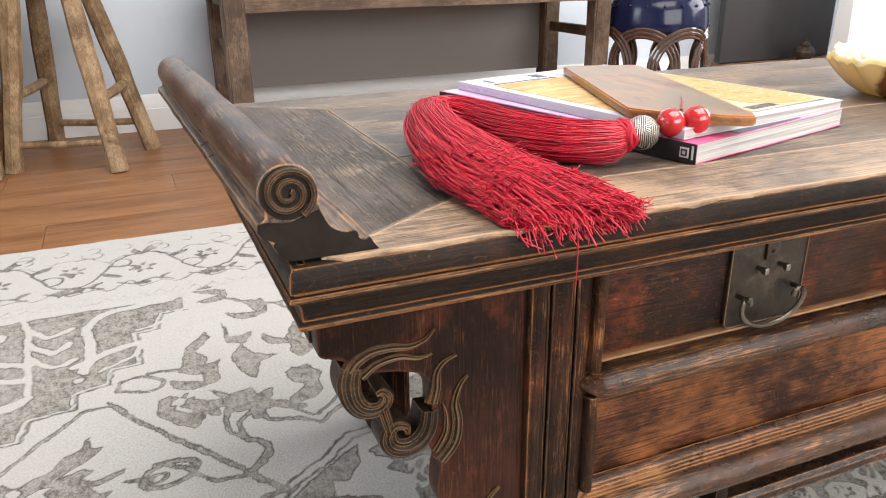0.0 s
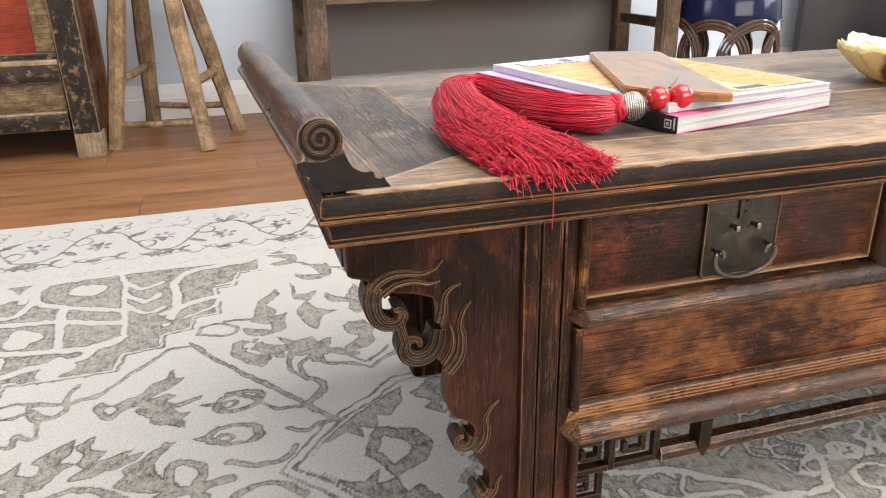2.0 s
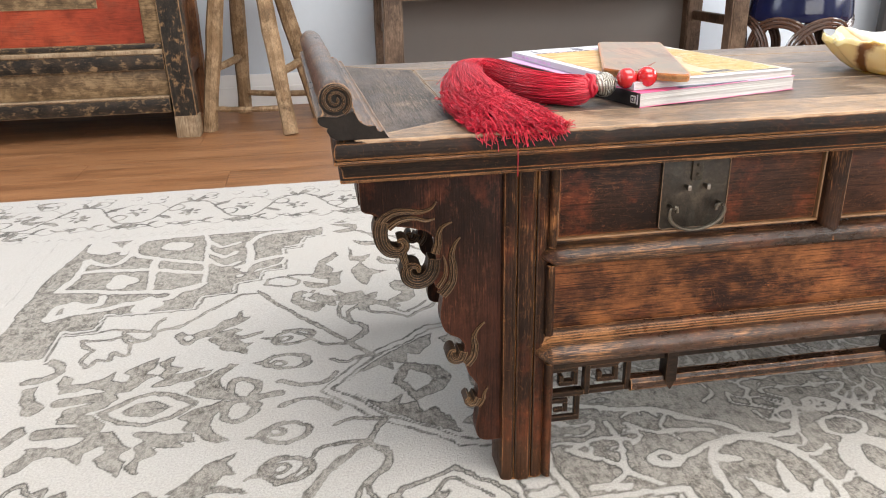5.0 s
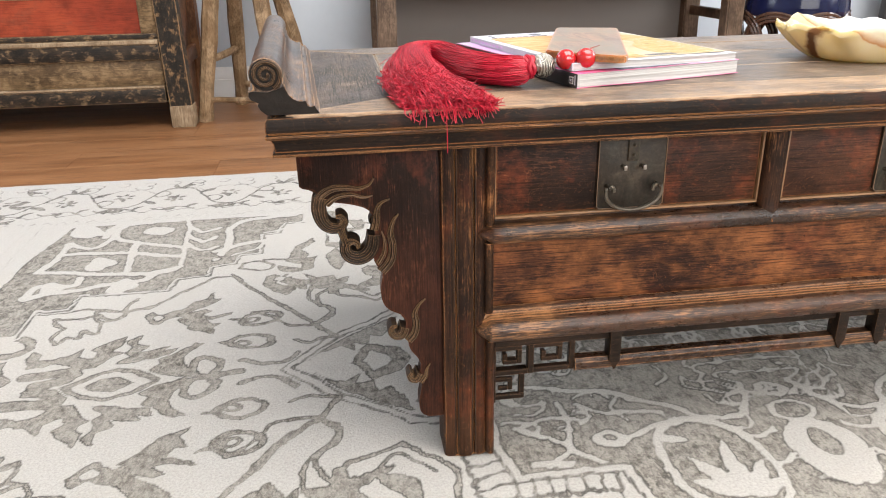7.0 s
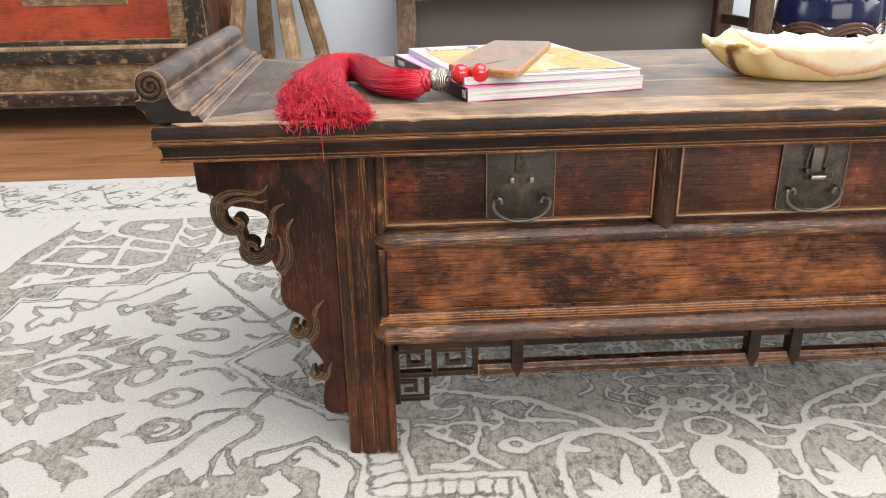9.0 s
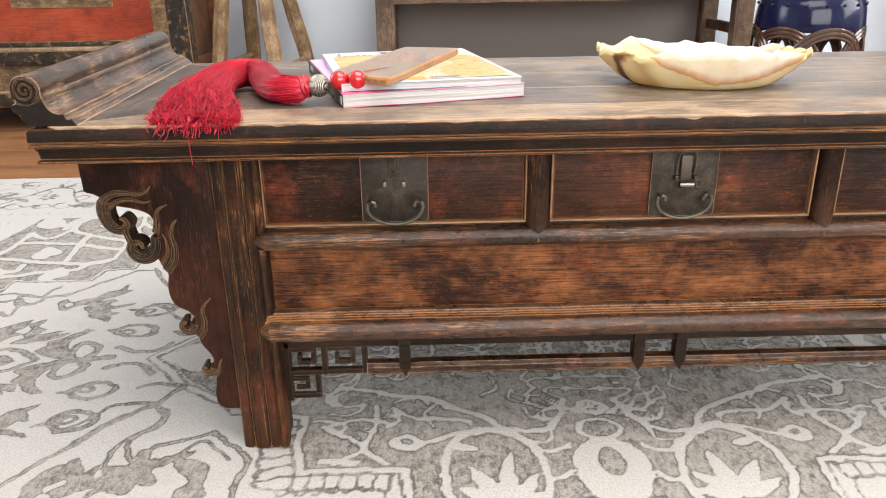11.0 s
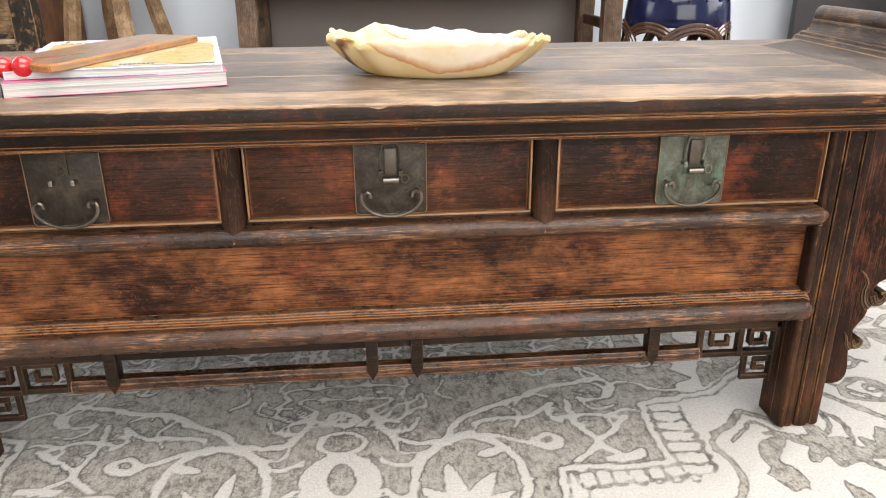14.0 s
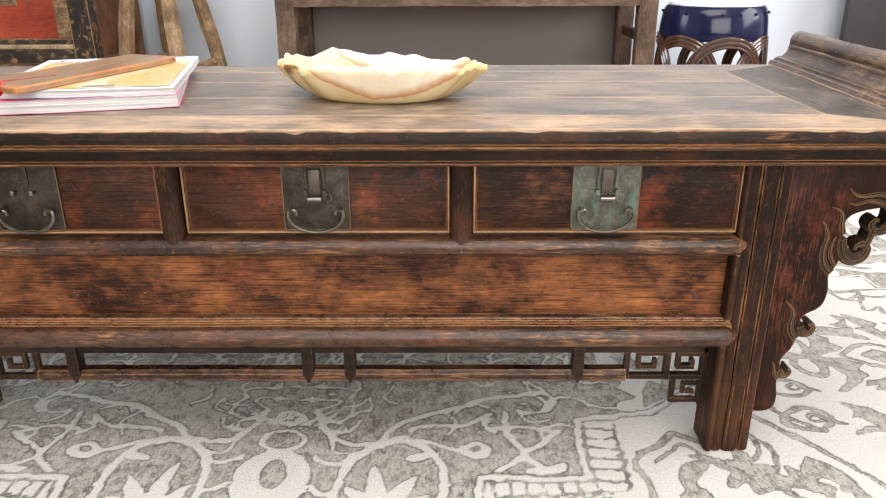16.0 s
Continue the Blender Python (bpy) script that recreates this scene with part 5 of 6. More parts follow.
# ivory scrolls and chevrons inside the stepped corner
stroke([(0.986, 0.796), (0.967, 0.615), (0.959, 0.472)], 0.014, 0.03)
stroke([(0.977, 0.722), (0.939, 0.672), (0.903, 0.695)], 0.017, 0.03)
stroke([(0.971, 0.659), (0.93, 0.608), (0.904, 0.627)], 0.017, 0.03)
stroke([(0.965, 0.603), (0.923, 0.552), (0.892, 0.57)], 0.017, 0.03)
stroke([(0.969, 0.58), (1.025, 0.601), (1.091, 0.634), (1.133, 0.67), (1.146, 0.717), (1.133, 0.748)], 0.021, 0.03)
stroke([(0.964, 0.521), (1.071, 0.559), (1.175, 0.574), (1.216, 0.573)], 0.021, 0.03)
stroke([(1.08, 0.632), (1.071, 0.548), (1.063, 0.457)], 0.021, 0.03)
stroke([(0.958, 0.46), (0.996, 0.435), (1.06, 0.441), (1.168, 0.467), (1.242, 0.482)], 0.021, 0.03)
stroke([(1.0, 0.436), (1.016, 0.407), (1.061, 0.397), (1.099, 0.394), (1.14, 0.375), (1.19, 0.37), (1.229, 0.352)], 0.022, 0.03)
stroke([(1.233, 0.646), (1.182, 0.607), (1.151, 0.625), (1.14, 0.684)], 0.022, 0.03)
stroke([(1.161, 0.677), (1.16, 0.741), (1.121, 0.759), (1.046, 0.768), (0.989, 0.782)], 0.022, 0.03)
stroke([(0.889, 0.491), (0.867, 0.59), (0.876, 0.677), (0.849, 0.731), (0.789, 0.742), (0.729, 0.75)], 0.022, 0.03)
stroke([(0.896, 0.536), (0.826, 0.577), (0.779, 0.593)], 0.021, 0.03)
stroke([(1.246, 0.483), (1.228, 0.554), (1.233, 0.646)], 0.021, 0.03)
stroke([(1.229, 0.352), (1.222, 0.406), (1.153, 0.401), (1.15, 0.44)], 0.021, 0.03)
stroke([(0.86, 0.506), (0.808, 0.539), (0.79, 0.583)], 0.008, 0.03)
stroke([(0.79, 0.647), (0.741, 0.662), (0.71, 0.71)], 0.009, 0.03)
area([(1.16, 0.506), (1.148, 0.545), (1.117, 0.537), (1.094, 0.506), (1.113, 0.49), (1.117, 0.473), (1.151, 0.481)], 0.03, True)
area([(1.081, 0.362), (1.074, 0.406), (1.049, 0.419), (1.023, 0.379), (1.04, 0.361), (1.053, 0.348)], 0.03, True)
area([(1.251, 0.72), (1.241, 0.776), (1.198, 0.751), (1.168, 0.701), (1.198, 0.684), (1.231, 0.692)], 0.03, True)
area([(1.21, 0.376), (1.211, 0.421), (1.187, 0.419), (1.162, 0.391), (1.185, 0.379)], 0.03, True)
area([(1.083, 0.695), (1.06, 0.729), (1.01, 0.709), (1.033, 0.67)], 0.03, True)
area([(0.949, 0.495), (0.946, 0.53), (0.894, 0.513), (0.87, 0.495), (0.91, 0.49)], 0.9)

# --- guard stripes and border with a thin vine ---
for d_, w_, val in ((0.775, 0.010, 0.02), (0.785, 0.004, 0.55), (0.815, 0.004, 0.45)):
    stroke([(0, d_), (1.32, d_)], w_, val, False)
    stroke([(1.32 + (d_ - 0.775), 0), (1.32 + (d_ - 0.775), d_)], w_, val, False)
for k in range(52):
    u = 0.02 + k * 0.034
    stroke([(u, 0.792), (u + 0.012, 0.808), (u + 0.024, 0.792)], 0.005, 0.5, False)
for k in range(13):
    u = 0.07 + k * 0.14
    s = 1 if k % 2 else -1
    stroke([(u - 0.07, 0.97), (u - 0.03, 0.97 + s * 0.07), (u + 0.03, 0.97 + s * 0.07), (u + 0.07, 0.97)], 0.008, 0.75)
    flower(u, 0.97 - s * 0.015, 0.030, 0.75, 6, 0.45, 20 * k)
    curl(u + 0.045, 0.97 + s * 0.025, 0.030, 90 * s, 250 * s, 0.008, 0.7)
    frond(u, 0.97 + s * 0.075, 90 * s + 20, 0.055, 0.75)
    leaf(u + 0.04, 0.97 - s * 0.06, 0.06, 0.024, 40 * s, 0.75)
    curl(u - 0.04, 1.07, 0.028, 0, 260 * s, 0.007, 0.6)
    stroke([(u - 0.06, 0.86), (u - 0.02, 0.88), (u + 0.02, 0.86), (u + 0.05, 0.88)], 0.008, 0.7)
    oval(u, 0.865, 0.014, 0.010, 0.7)
for k in range(26):
    u = 0.03 + k * 0.068
    s = 1 if k % 2 else -1
    stroke([(u, 0.845), (u + 0.02, 0.87 + 0.01 * s), (u + 0.05, 0.85), (u + 0.068, 0.845)], 0.006, 0.65)
    curl(u + 0.03, 1.10, 0.022, 90 * s, 240 * s, 0.006, 0.6)
    leaf(u, 0.92 + 0.02 * s, 0.045, 0.016, 60 * s, 0.7, 0.2)
    stroke([(u - 0.01, 1.02 + 0.02 * s), (u + 0.03, 1.045), (u + 0.06, 1.02 - 0.02 * s)], 0.006, 0.6)
for k in range(8):
    v = 0.06 + k * 0.14
    flower(1.55, v, 0.032, 0.8, 6, 0.45, 20 * k)
    frond(1.47, v + 0.06, 30 * k, 0.06, 0.8)
    curl(1.62, v + 0.05, 0.03, 40 * k, 250, 0.008, 0.7)


def wool():
    m, nt, b = material("carved wool pile")
    at = nt.nodes.new("ShaderNodeAttribute")
    at.attribute_name = "dye"
    plain_v = coords(nt, (1, 1, 1))
    hatch = noise_at(nt, coords(nt, (150, 62, 90)), 1.0, 6.0, 0.72, 0.5)
    tuft = noise_at(nt, plain_v, 300.0, 4.0, 0.7)
    broad = noise_at(nt, plain_v, 4.0, 4.0, 0.6)
    mid = noise_at(nt, plain_v, 46.0, 6.0, 0.72)
    loose = maths(nt, "ADD", maths(nt, "MULTIPLY", maths(nt, "SUBTRACT", mid, 0.5), 0.45), maths(nt, "MULTIPLY", maths(nt, "SUBTRACT", hatch, 0.5), 0.30))
    loose = maths(nt, "ADD", loose, maths(nt, "MULTIPLY", maths(nt, "SUBTRACT", tuft, 0.5), 0.5))
    dye = maths(nt, "ADD", at.outputs["Fac"], loose)
    line = ramp(nt, dye, [(0.22, grey(0)), (0.40, grey(1)), (0.66, grey(1)), (0.90, grey(0))])
    dye = ramp(nt, dye, [(0.22, grey(0)), (0.60, grey(1))])
    pale = mix(nt, ramp(nt, tuft, [(0.28, grey(0)), (0.62, grey(1))]), (0.39, 0.374, 0.346), (0.59, 0.572, 0.540))
    pale = mix(nt, maths(nt, "MULTIPLY", ramp(nt, broad, [(0.38, grey(0)), (0.68, grey(1))]), 0.35), pale, (0.52, 0.486, 0.438))
    dark = mix(nt, ramp(nt, mix(nt, 0.5, hatch, mid), [(0.39, grey(0)), (0.54, grey(1))]), (0.090, 0.080, 0.066), (0.39, 0.362, 0.318))
    dark = mix(nt, maths(nt, "MULTIPLY", ramp(nt, tuft, [(0.36, grey(1)), (0.52, grey(0))]), 0.6), dark, (0.070, 0.062, 0.052))
    dark = mix(nt, maths(nt, "MULTIPLY", ramp(nt, broad, [(0.42, grey(0)), (0.62, grey(1))]), 0.35), dark, (0.40, 0.378, 0.34))
    dark = mix(nt, maths(nt, "MULTIPLY", line, maths(nt, "MULTIPLY", ramp(nt, noise_at(nt, coords(nt, (1, 1, 1), 8.0), 22.0, 4.0, 0.6), [(0.34, grey(0)), (0.58, grey(1))]), 0.9)), dark, (0.070, 0.065, 0.058))
    nt.links.new(mix(nt, dye, pale, dark), b.inputs["Base Color"])
    b.inputs["Roughness"].default_value = 0.95
    b.inputs["Specular IOR Level"].default_value = 0.1
    b.inputs["Sheen Weight"].default_value = 0.15
    bp = add(nt, "Bump", {"Strength": 0.9, "Distance": 0.004}, Height=maths(nt, "ADD", tuft, maths(nt, "MULTIPLY", mid, 0.7)))
    nt.links.new(bp.outputs[0], b.inputs["Normal"])
    return m


def rug_mesh():
    x0, x1, y0, y1 = RUG_X - RUG_U, RUG_X + RUG_U, RUG_Y - RUG_V, RUG_Y + RUG_V
    xs = np.unique(np.concatenate([np.linspace(x0, -1.75, 12), np.arange(-1.75, 1.10, 0.0042), np.linspace(1.10, x1, 60)]).round(5))
    ys = np.unique(np.concatenate([np.linspace(y0, -0.32, 30), np.arange(-0.32, y1, 0.0042), [y1]]).round(5))
    gx, gy = np.meshgrid(xs, ys, indexing="ij")
    rng = np.random.default_rng(3)

    def wavy(step):
        """Smooth random field over the grid."""
        g = rng.normal(size=(int((x1 - x0) / step) + 3, int((y1 - y0) / step) + 3))
        a, b_ = (gx - x0) / step, (gy - y0) / step
        i, j = a.astype(int), b_.astype(int)
        f, h = a - i, b_ - j
        f, h = f * f * (3 - 2 * f), h * h * (3 - 2 * h)
        return (g[i, j] * (1 - f) + g[i + 1, j] * f) * (1 - h) + (g[i, j + 1] * (1 - f) + g[i + 1, j + 1] * f) * h

    wx = gx + 0.0030 * wavy(0.06) + 0.0014 * wavy(0.014) + 0.0008 * wavy(0.006)
    wy = gy + 0.0030 * wavy(0.06) + 0.0014 * wavy(0.014) + 0.0008 * wavy(0.006)
    u, v = np.abs(wx - RUG_X) / CELL, np.abs(wy - RUG_Y) / CELL
    i, j = np.clip(u.astype(int), 0, ink.shape[0] - 2), np.clip(v.astype(int), 0, ink.shape[1] - 2)
    f, h = np.clip(u - i, 0, 1), np.clip(v - j, 0, 1)
    dye = (ink[i, j] * (1 - f) + ink[i + 1, j] * f) * (1 - h) + (ink[i, j + 1] * (1 - f) + ink[i + 1, j + 1] * f) * h
    rim = np.minimum.reduce([gx - x0, x1 - gx, gy - y0, y1 - gy])
    gz = -0.0014 * dye + 0.0004 * wavy(0.02) - 0.0002
    gz = np.where(rim < 0.001, R["z0"] + 0.001, gz)
    nx, ny = gx.shape
    co = np.stack([gx, gy, gz], -1).reshape(-1, 3)
    idx = np.arange(nx * ny).reshape(nx, ny)
    quads = np.stack([idx[:-1, :-1], idx[1:, :-1], idx[1:, 1:], idx[:-1, 1:]], -1).reshape(-1, 4)
    me = bpy.data.meshes.new("rug")
    me.vertices.add(len(co))
    me.vertices.foreach_set("co", co.ravel())
    me.loops.add(quads.size)
    me.loops.foreach_set("vertex_index", quads.ravel())
    me.polygons.add(len(quads))
    me.polygons.foreach_set("loop_start", np.arange(0, quads.size, 4))
    me.update(calc_edges=True)
    me.attributes.new("dye", "FLOAT", "POINT").data.foreach_set("value", dye.ravel().astype(np.float32))
    me.polygons.foreach_set("use_smooth", np.ones(len(quads), bool))
    me.materials.append(wool())
    return me


tagged(new("rug", rug_mesh()), "ivory wool rug with a faded carved grey floral medallion", "rug")

# ---- floor of long planks ----
ground = structure("floor", box(R["x0"], R["x1"], R["y0"], R["y1"], R["z0"] - 0.06, R["z0"] - 0.004), FLOOR, "oiled brown wood plank floor with fine joints", "floor")
PLANK_W, PLANK_L = 0.19, 1.28
plank_mesh = None
row = 0
yy = R["y1"] - 0.016 - PLANK_W * math.ceil((R["y1"] - R["y0"]) / PLANK_W) + 0.046
while yy < R["y1"] - 0.02:
    xx = R["x0"] - PLANK_L * (0.37 * row % 1)
    while xx < R["x1"]:
        p, q = max(xx, R["x0"]), min(xx + PLANK_L, R["x1"])
        r0, r1 = max(yy, R["y0"]), min(yy + PLANK_W, R["y1"])
        if q - p > 0.05 and r1 - r0 > 0.02:
            if plank_mesh is None:
                bm = box(-0.5, 0.5, -0.5, 0.5, -0.004, 0.0)
                plank_mesh = bpy.data.meshes.new("plank")
                bm.to_mesh(plank_mesh)
                bm.free()
                plank_mesh.materials.append(FLOOR)
            o = new("plank", plank_mesh)
            o.parent = ground
            o.matrix_basis = Matrix.LocRotScale(((p + q) / 2, (r0 + r1) / 2, R["z0"]), None, (q - p - 0.0014, r1 - r0 - 0.0014, 1))
        xx += PLANK_L
    yy += PLANK_W
    row += 1

# ---- things on the table ----
TZ = ZT + lift + 0.0004


def paper_edge():
    m, nt, b = material("cut page edges")
    n = noise_at(nt, coords(nt, (4, 4, 900)), 1.0, 5.0, 0.7)
    nt.links.new(ramp(nt, n, [(0.36, (0.28, 0.262, 0.245)), (0.60, (0.58, 0.56, 0.54))]), b.inputs["Base Color"])
    b.inputs["Roughness"].default_value = 0.8
    bp = add(nt, "Bump", {"Strength": 0.4, "Distance": 0.001}, Height=n)
    nt.links.new(bp.outputs[0], b.inputs["Normal"])
    return m


def print_mat(name, stops, scale, stretch=(1, 1, 1), rough=0.3, distort=0.0):
    """Printed glossy picture: blotches of a few inks."""
    m, nt, b = material(name)
    n = noise_at(nt, coords(nt, stretch), scale, 5.0, 0.62, distort)
    nt.links.new(ramp(nt, n, stops), b.inputs["Base Color"])
    b.inputs["Roughness"].default_value = rough
    return m


PAGES = paper_edge()
PINK = print_mat("pink glossy cover", [(0.34, (0.62, 0.045, 0.14)), (0.50, (0.64, 0.13, 0.28)), (0.66, (0.66, 0.36, 0.52))], 9.0, rough=0.5)
LILAC = print_mat("lilac glossy cover", [(0.35, (0.52, 0.33, 0.58)), (0.65, (0.66, 0.46, 0.66))], 8.0)
COVER = plain("white glossy cover", (0.50, 0.50, 0.55), 0.4, 0.03, 20.0, 0.0)
SPINE = plain("black glossy spine", (0.016, 0.015, 0.016), 0.3, 0.3, 30.0, 0.0)
INK = plain("printing ink", (0.06, 0.06, 0.09), 0.4, 0.2, 40.0, 0.0)
WICKER = print_mat("printed tan picture", [(0.30, (0.30, 0.15, 0.04)), (0.46, (0.48, 0.27, 0.085)), (0.62, (0.60, 0.44, 0.24))], 60.0, (0.25, 1, 1), 0.5, 0.6)
CREAM = print_mat("printed cream picture", [(0.3, (0.36, 0.28, 0.15)), (0.5, (0.44, 0.37, 0.24)), (0.7, (0.48, 0.43, 0.34))], 26.0, rough=0.5)
GOLDEN = print_mat("printed golden leaves", [(0.34, (0.14, 0.10, 0.03)), (0.44, (0.40, 0.28, 0.07)), (0.54, (0.36, 0.26, 0.11)), (0.66, (0.47, 0.41, 0.28))], 70.0, (1, 2.2, 1), 0.5, 1.2)


def magazine(name, label, at, turn, w, h, thick, cover, spine_mat, droop=0.0):
    """A magazine that lies flat: page block, two covers and a spine; its near left corner is the origin."""
    mag = thing(name, label, "magazine", at, turn)
    def bent(bm):
        es = [e for e in bm.edges if abs(e.verts[0].co.x - e.verts[1].co.x) > w * 0.5]
        bmesh.ops.subdivide_edges(bm, edges=es, cuts=10)
        for v in bm.verts:
            v.co.z += droop * (1 - (v.co.y / h)) * (v.co.x / w) ** 2 + 0.0006 * noise.noise(v.co * 14)
        return bm
    part("page_block", bent(box(0.001, w - 0.0015, 0.0012, h - 0.0012, 0.0006, thick - 0.0006)), PAGES, mag, "off-white cut page edges")
    part("front_cover", bent(box(0.0, w, 0.0, h, thick - 0.0005, thick, bevel=0.0002, seg=1)), cover, mag)
    part("back_cover", bent(box(0.0, w, 0.0, h, 0.0, 0.0005)), cover, mag)
    part("spine", box(-0.0006, 0.0009, 0.0, h, 0.0, thick, bevel=0.0003), spine_mat, mag)
    return mag


low = magazine("magazine", "thick pink and lilac magazine with a black spine", (-0.414, 0.036, TZ), 14.8, 0.236, 0.336, 0.0165, PINK, SPINE)
for a, b, c, d, m, n in ((0.002, 0.060, 0.10, 0.334, LILAC, "cover_picture"), (0.06, 0.16, 0.0015, 0.012, INK, "cover_line"), (0.01, 0.05, 0.02, 0.05, PINK, "cover_picture")):
    part(n, box(a, b, c, d, 0.0166, 0.0169), m, low)
# square emblem and a bar of lettering on the spine
for a, b, c, d in ((0.0065, 0.0150, 0.0042, 0.0125),):
    part("emblem", box(-0.0011, -0.0006, a, b, c, d), plain("emblem white", (0.62, 0.62, 0.60), 0.4, 0.1, 30.0, 0.0), low)
    part("emblem_core", box(-0.0014, -0.0010, a + 0.0014, b - 0.0014, c + 0.0014, d - 0.0014), SPINE, low)
    part("emblem_dot", box(-0.0017, -0.0013, a + 0.0028, b - 0.0028, c + 0.0027, d - 0.0027), COVER, low)
part("letter_bar", box(-0.0010, -0.0006, 0.0022, 0.0040, 0.0035, 0.0145), COVER, low)
for k in range(5):
    part("letter_bar", box(-0.0011, -0.0006, 0.305 - k * 0.007, 0.309 - k * 0.007, 0.005, 0.012), COVER, low)

up = magazine("magazine", "thin white magazine with a tan and yellow cover picture", (-0.4150, 0.0505, TZ + 0.0174), 11.3, 0.2295, 0.316, 0.0085, COVER, COVER, droop=-0.0012)
top = 0.0088
for a, b, c, d, m in ((0.012, 0.108, 0.012, 0.268, WICKER), (0.108, 0.222, 0.012, 0.150, CREAM), (0.108, 0.222, 0.150, 0.268, CREAM)):
    part("cover_picture", box(a, b, c, d, top - 0.0003, top), m, up)
blob = [tuple(q) for q in spline([(0.150, 0.030), (0.205, 0.016), (0.221, 0.060), (0.221, 0.130), (0.222, 0.200), (0.196, 0.235), (0.170, 0.200), (0.176, 0.150), (0.150, 0.110), (0.138, 0.060)], 4, closed=True)]
part("cover_picture", prism(blob, top, top + 0.0002, "z"), GOLDEN, up, "printed golden leaves")
for k in range(6):
    part("title_bar", box(0.022 + 0.033 * k, 0.022 + 0.033 * k + (0.004 if k in (0, 3) else 0.014), 0.283, 0.302, top - 0.0003, top), INK if k % 2 == 0 else LILAC, up)
for k in range(9):
    part("subtitle_bar", box(0.018 + 0.010 * k, 0.025 + 0.010 * k, 0.2705, 0.2755, top - 0.0003, top), INK, up)
for k in range(8):
    part("caption_bar", box(0.115 + 0.005 * k, 0.1185 + 0.005 * k, 0.018, 0.030, top, top + 0.0002), INK, up)
for k in range(9):
    part("spine_bar", box(-0.0010, -0.0005, 0.30 - 0.013 * k, 0.309 - 0.013 * k, 0.003, 0.006), LILAC, up)

# ---- carved stone plaque ----
def agate():
    m, nt, b = material("banded brown agate")
    v = coords(nt, (12, 2.2, 12))
    n = noise_at(nt, v, 5.0, 6.0, 0.65, 1.6)
    w = noise_at(nt, coords(nt, (1, 1, 1), 4.0), 16.0, 4.0)
    col = ramp(nt, n, [(0.30, (0.075, 0.032, 0.014)), (0.45, (0.19, 0.090, 0.038)), (0.56, (0.30, 0.155, 0.070)), (0.72, (0.20, 0.125, 0.068))])
    col = mix(nt, ramp(nt, w, [(0.45, grey(0)), (0.68, grey(1))]), col, (0.165, 0.128, 0.082))
    col = mix(nt, maths(nt, "MINIMUM", maths(nt, "MULTIPLY", edges(nt, 0.006), 4.0), 0.75), col, (0.52, 0.22, 0.07))
    nt.links.new(col, b.inputs["Base Color"])
    b.inputs["Roughness"].default_value = 0.3
    b.inputs["Subsurface Weight"].default_value = 0.35
    b.inputs["Subsurface Radius"].default_value = (1.0, 0.4, 0.12)
    b.inputs["Subsurface Scale"].default_value = 0.006
    return m


plaque_z = TZ + 0.0174 + 0.0094
plaque = thing("stone_plaque", "flat tapered brown agate pendant plaque on the magazines", "pendant", (-0.395, 0.075, plaque_z), 0)
shape = [(-0.035, 0.026), (-0.036, 0.034), (0.048, 0.276), (0.055, 0.280), (0.128, 0.254), (0.133, 0.247), (0.130, 0.236), (0.044, -0.030), (0.036, -0.042), (0.026, -0.040), (-0.022, 0.008)]
bm = prism(shape, 0.0, 0.0085, "z")
bmesh.ops.bevel(bm, geom=bm.edges[:], offset=0.0014, segments=2, affect="EDGES")
part("plaque", bm, agate(), plaque)
groove = plain("red stained groove", (0.20, 0.035, 0.020), 0.4, 0.3, 60.0)
part("groove", tube([(-0.004, 0.002, 0.0086), (0.020, 0.030, 0.0086), (0.040, 0.056, 0.0086)], [0.0016, 0.0012, 0.0004], 6), groove, plaque, "red-stained carved groove")

# ---- tassel with its bead and stones ----


def silk():
    """Crimson thread in random tones that stand in for highlights and dark gaps."""
    m, nt, b = material("crimson silk thread")
    each = add(nt, "NewGeometry").outputs["Random Per Island"]
    nt.links.new(ramp(nt, each, [(0.0, (0.24, 0.006, 0.016)), (0.45, (0.45, 0.010, 0.029)), (1.0, (0.64, 0.024, 0.054))]), b.inputs["Base Color"])
    b.inputs["Roughness"].default_value, b.inputs["Specular IOR Level"].default_value = 0.38, 0.45
    return m


SILK = silk()
SILK_DEEP = plain("deep crimson silk", (0.18, 0.005, 0.013), 0.6, 0.3, 120.0, 0.2)
RED_STONE = plain("polished red agate", (0.42, 0.010, 0.012), 0.09, 0.2, 25.0, 0.0, coat=0.6)


def engraved():
    """Silver cut with bands of fine lines, dark in the cuts."""
    m, nt, b = material("engraved aged silver")
    waves = []
    for turn in ((0, 0, 0.6), (0, 0.9, -0.7)):
        tc = add(nt, "TexCoord").outputs["Object"]
        mp = add(nt, "Mapping", {"Rotation": turn, "Scale": (1, 1, 1)}, Vector=tc)
        waves.append(add(nt, "TexWave", {"Scale": 190.0, "Distortion": 1.0, "Detail": 1.0}, Vector=mp.outputs[0]).outputs["Fac"])
    pickn = noise_at(nt, coords(nt, (1, 1, 1)), 110.0, 0.0)
    w = mix(nt, ramp(nt, pickn, [(0.48, grey(0)), (0.52, grey(1))]), waves[0], waves[1])
    nt.links.new(ramp(nt, w, [(0.2, (0.07, 0.06, 0.045)), (0.55, (0.52, 0.50, 0.45))]), b.inputs["Base Color"])
    b.inputs["Metallic"].default_value, b.inputs["Roughness"].default_value = 0.85, 0.34
    bp = add(nt, "Bump", {"Strength": 0.6, "Distance": 0.001}, Height=w)
    nt.links.new(bp.outputs[0], b.inputs["Normal"])
    return m


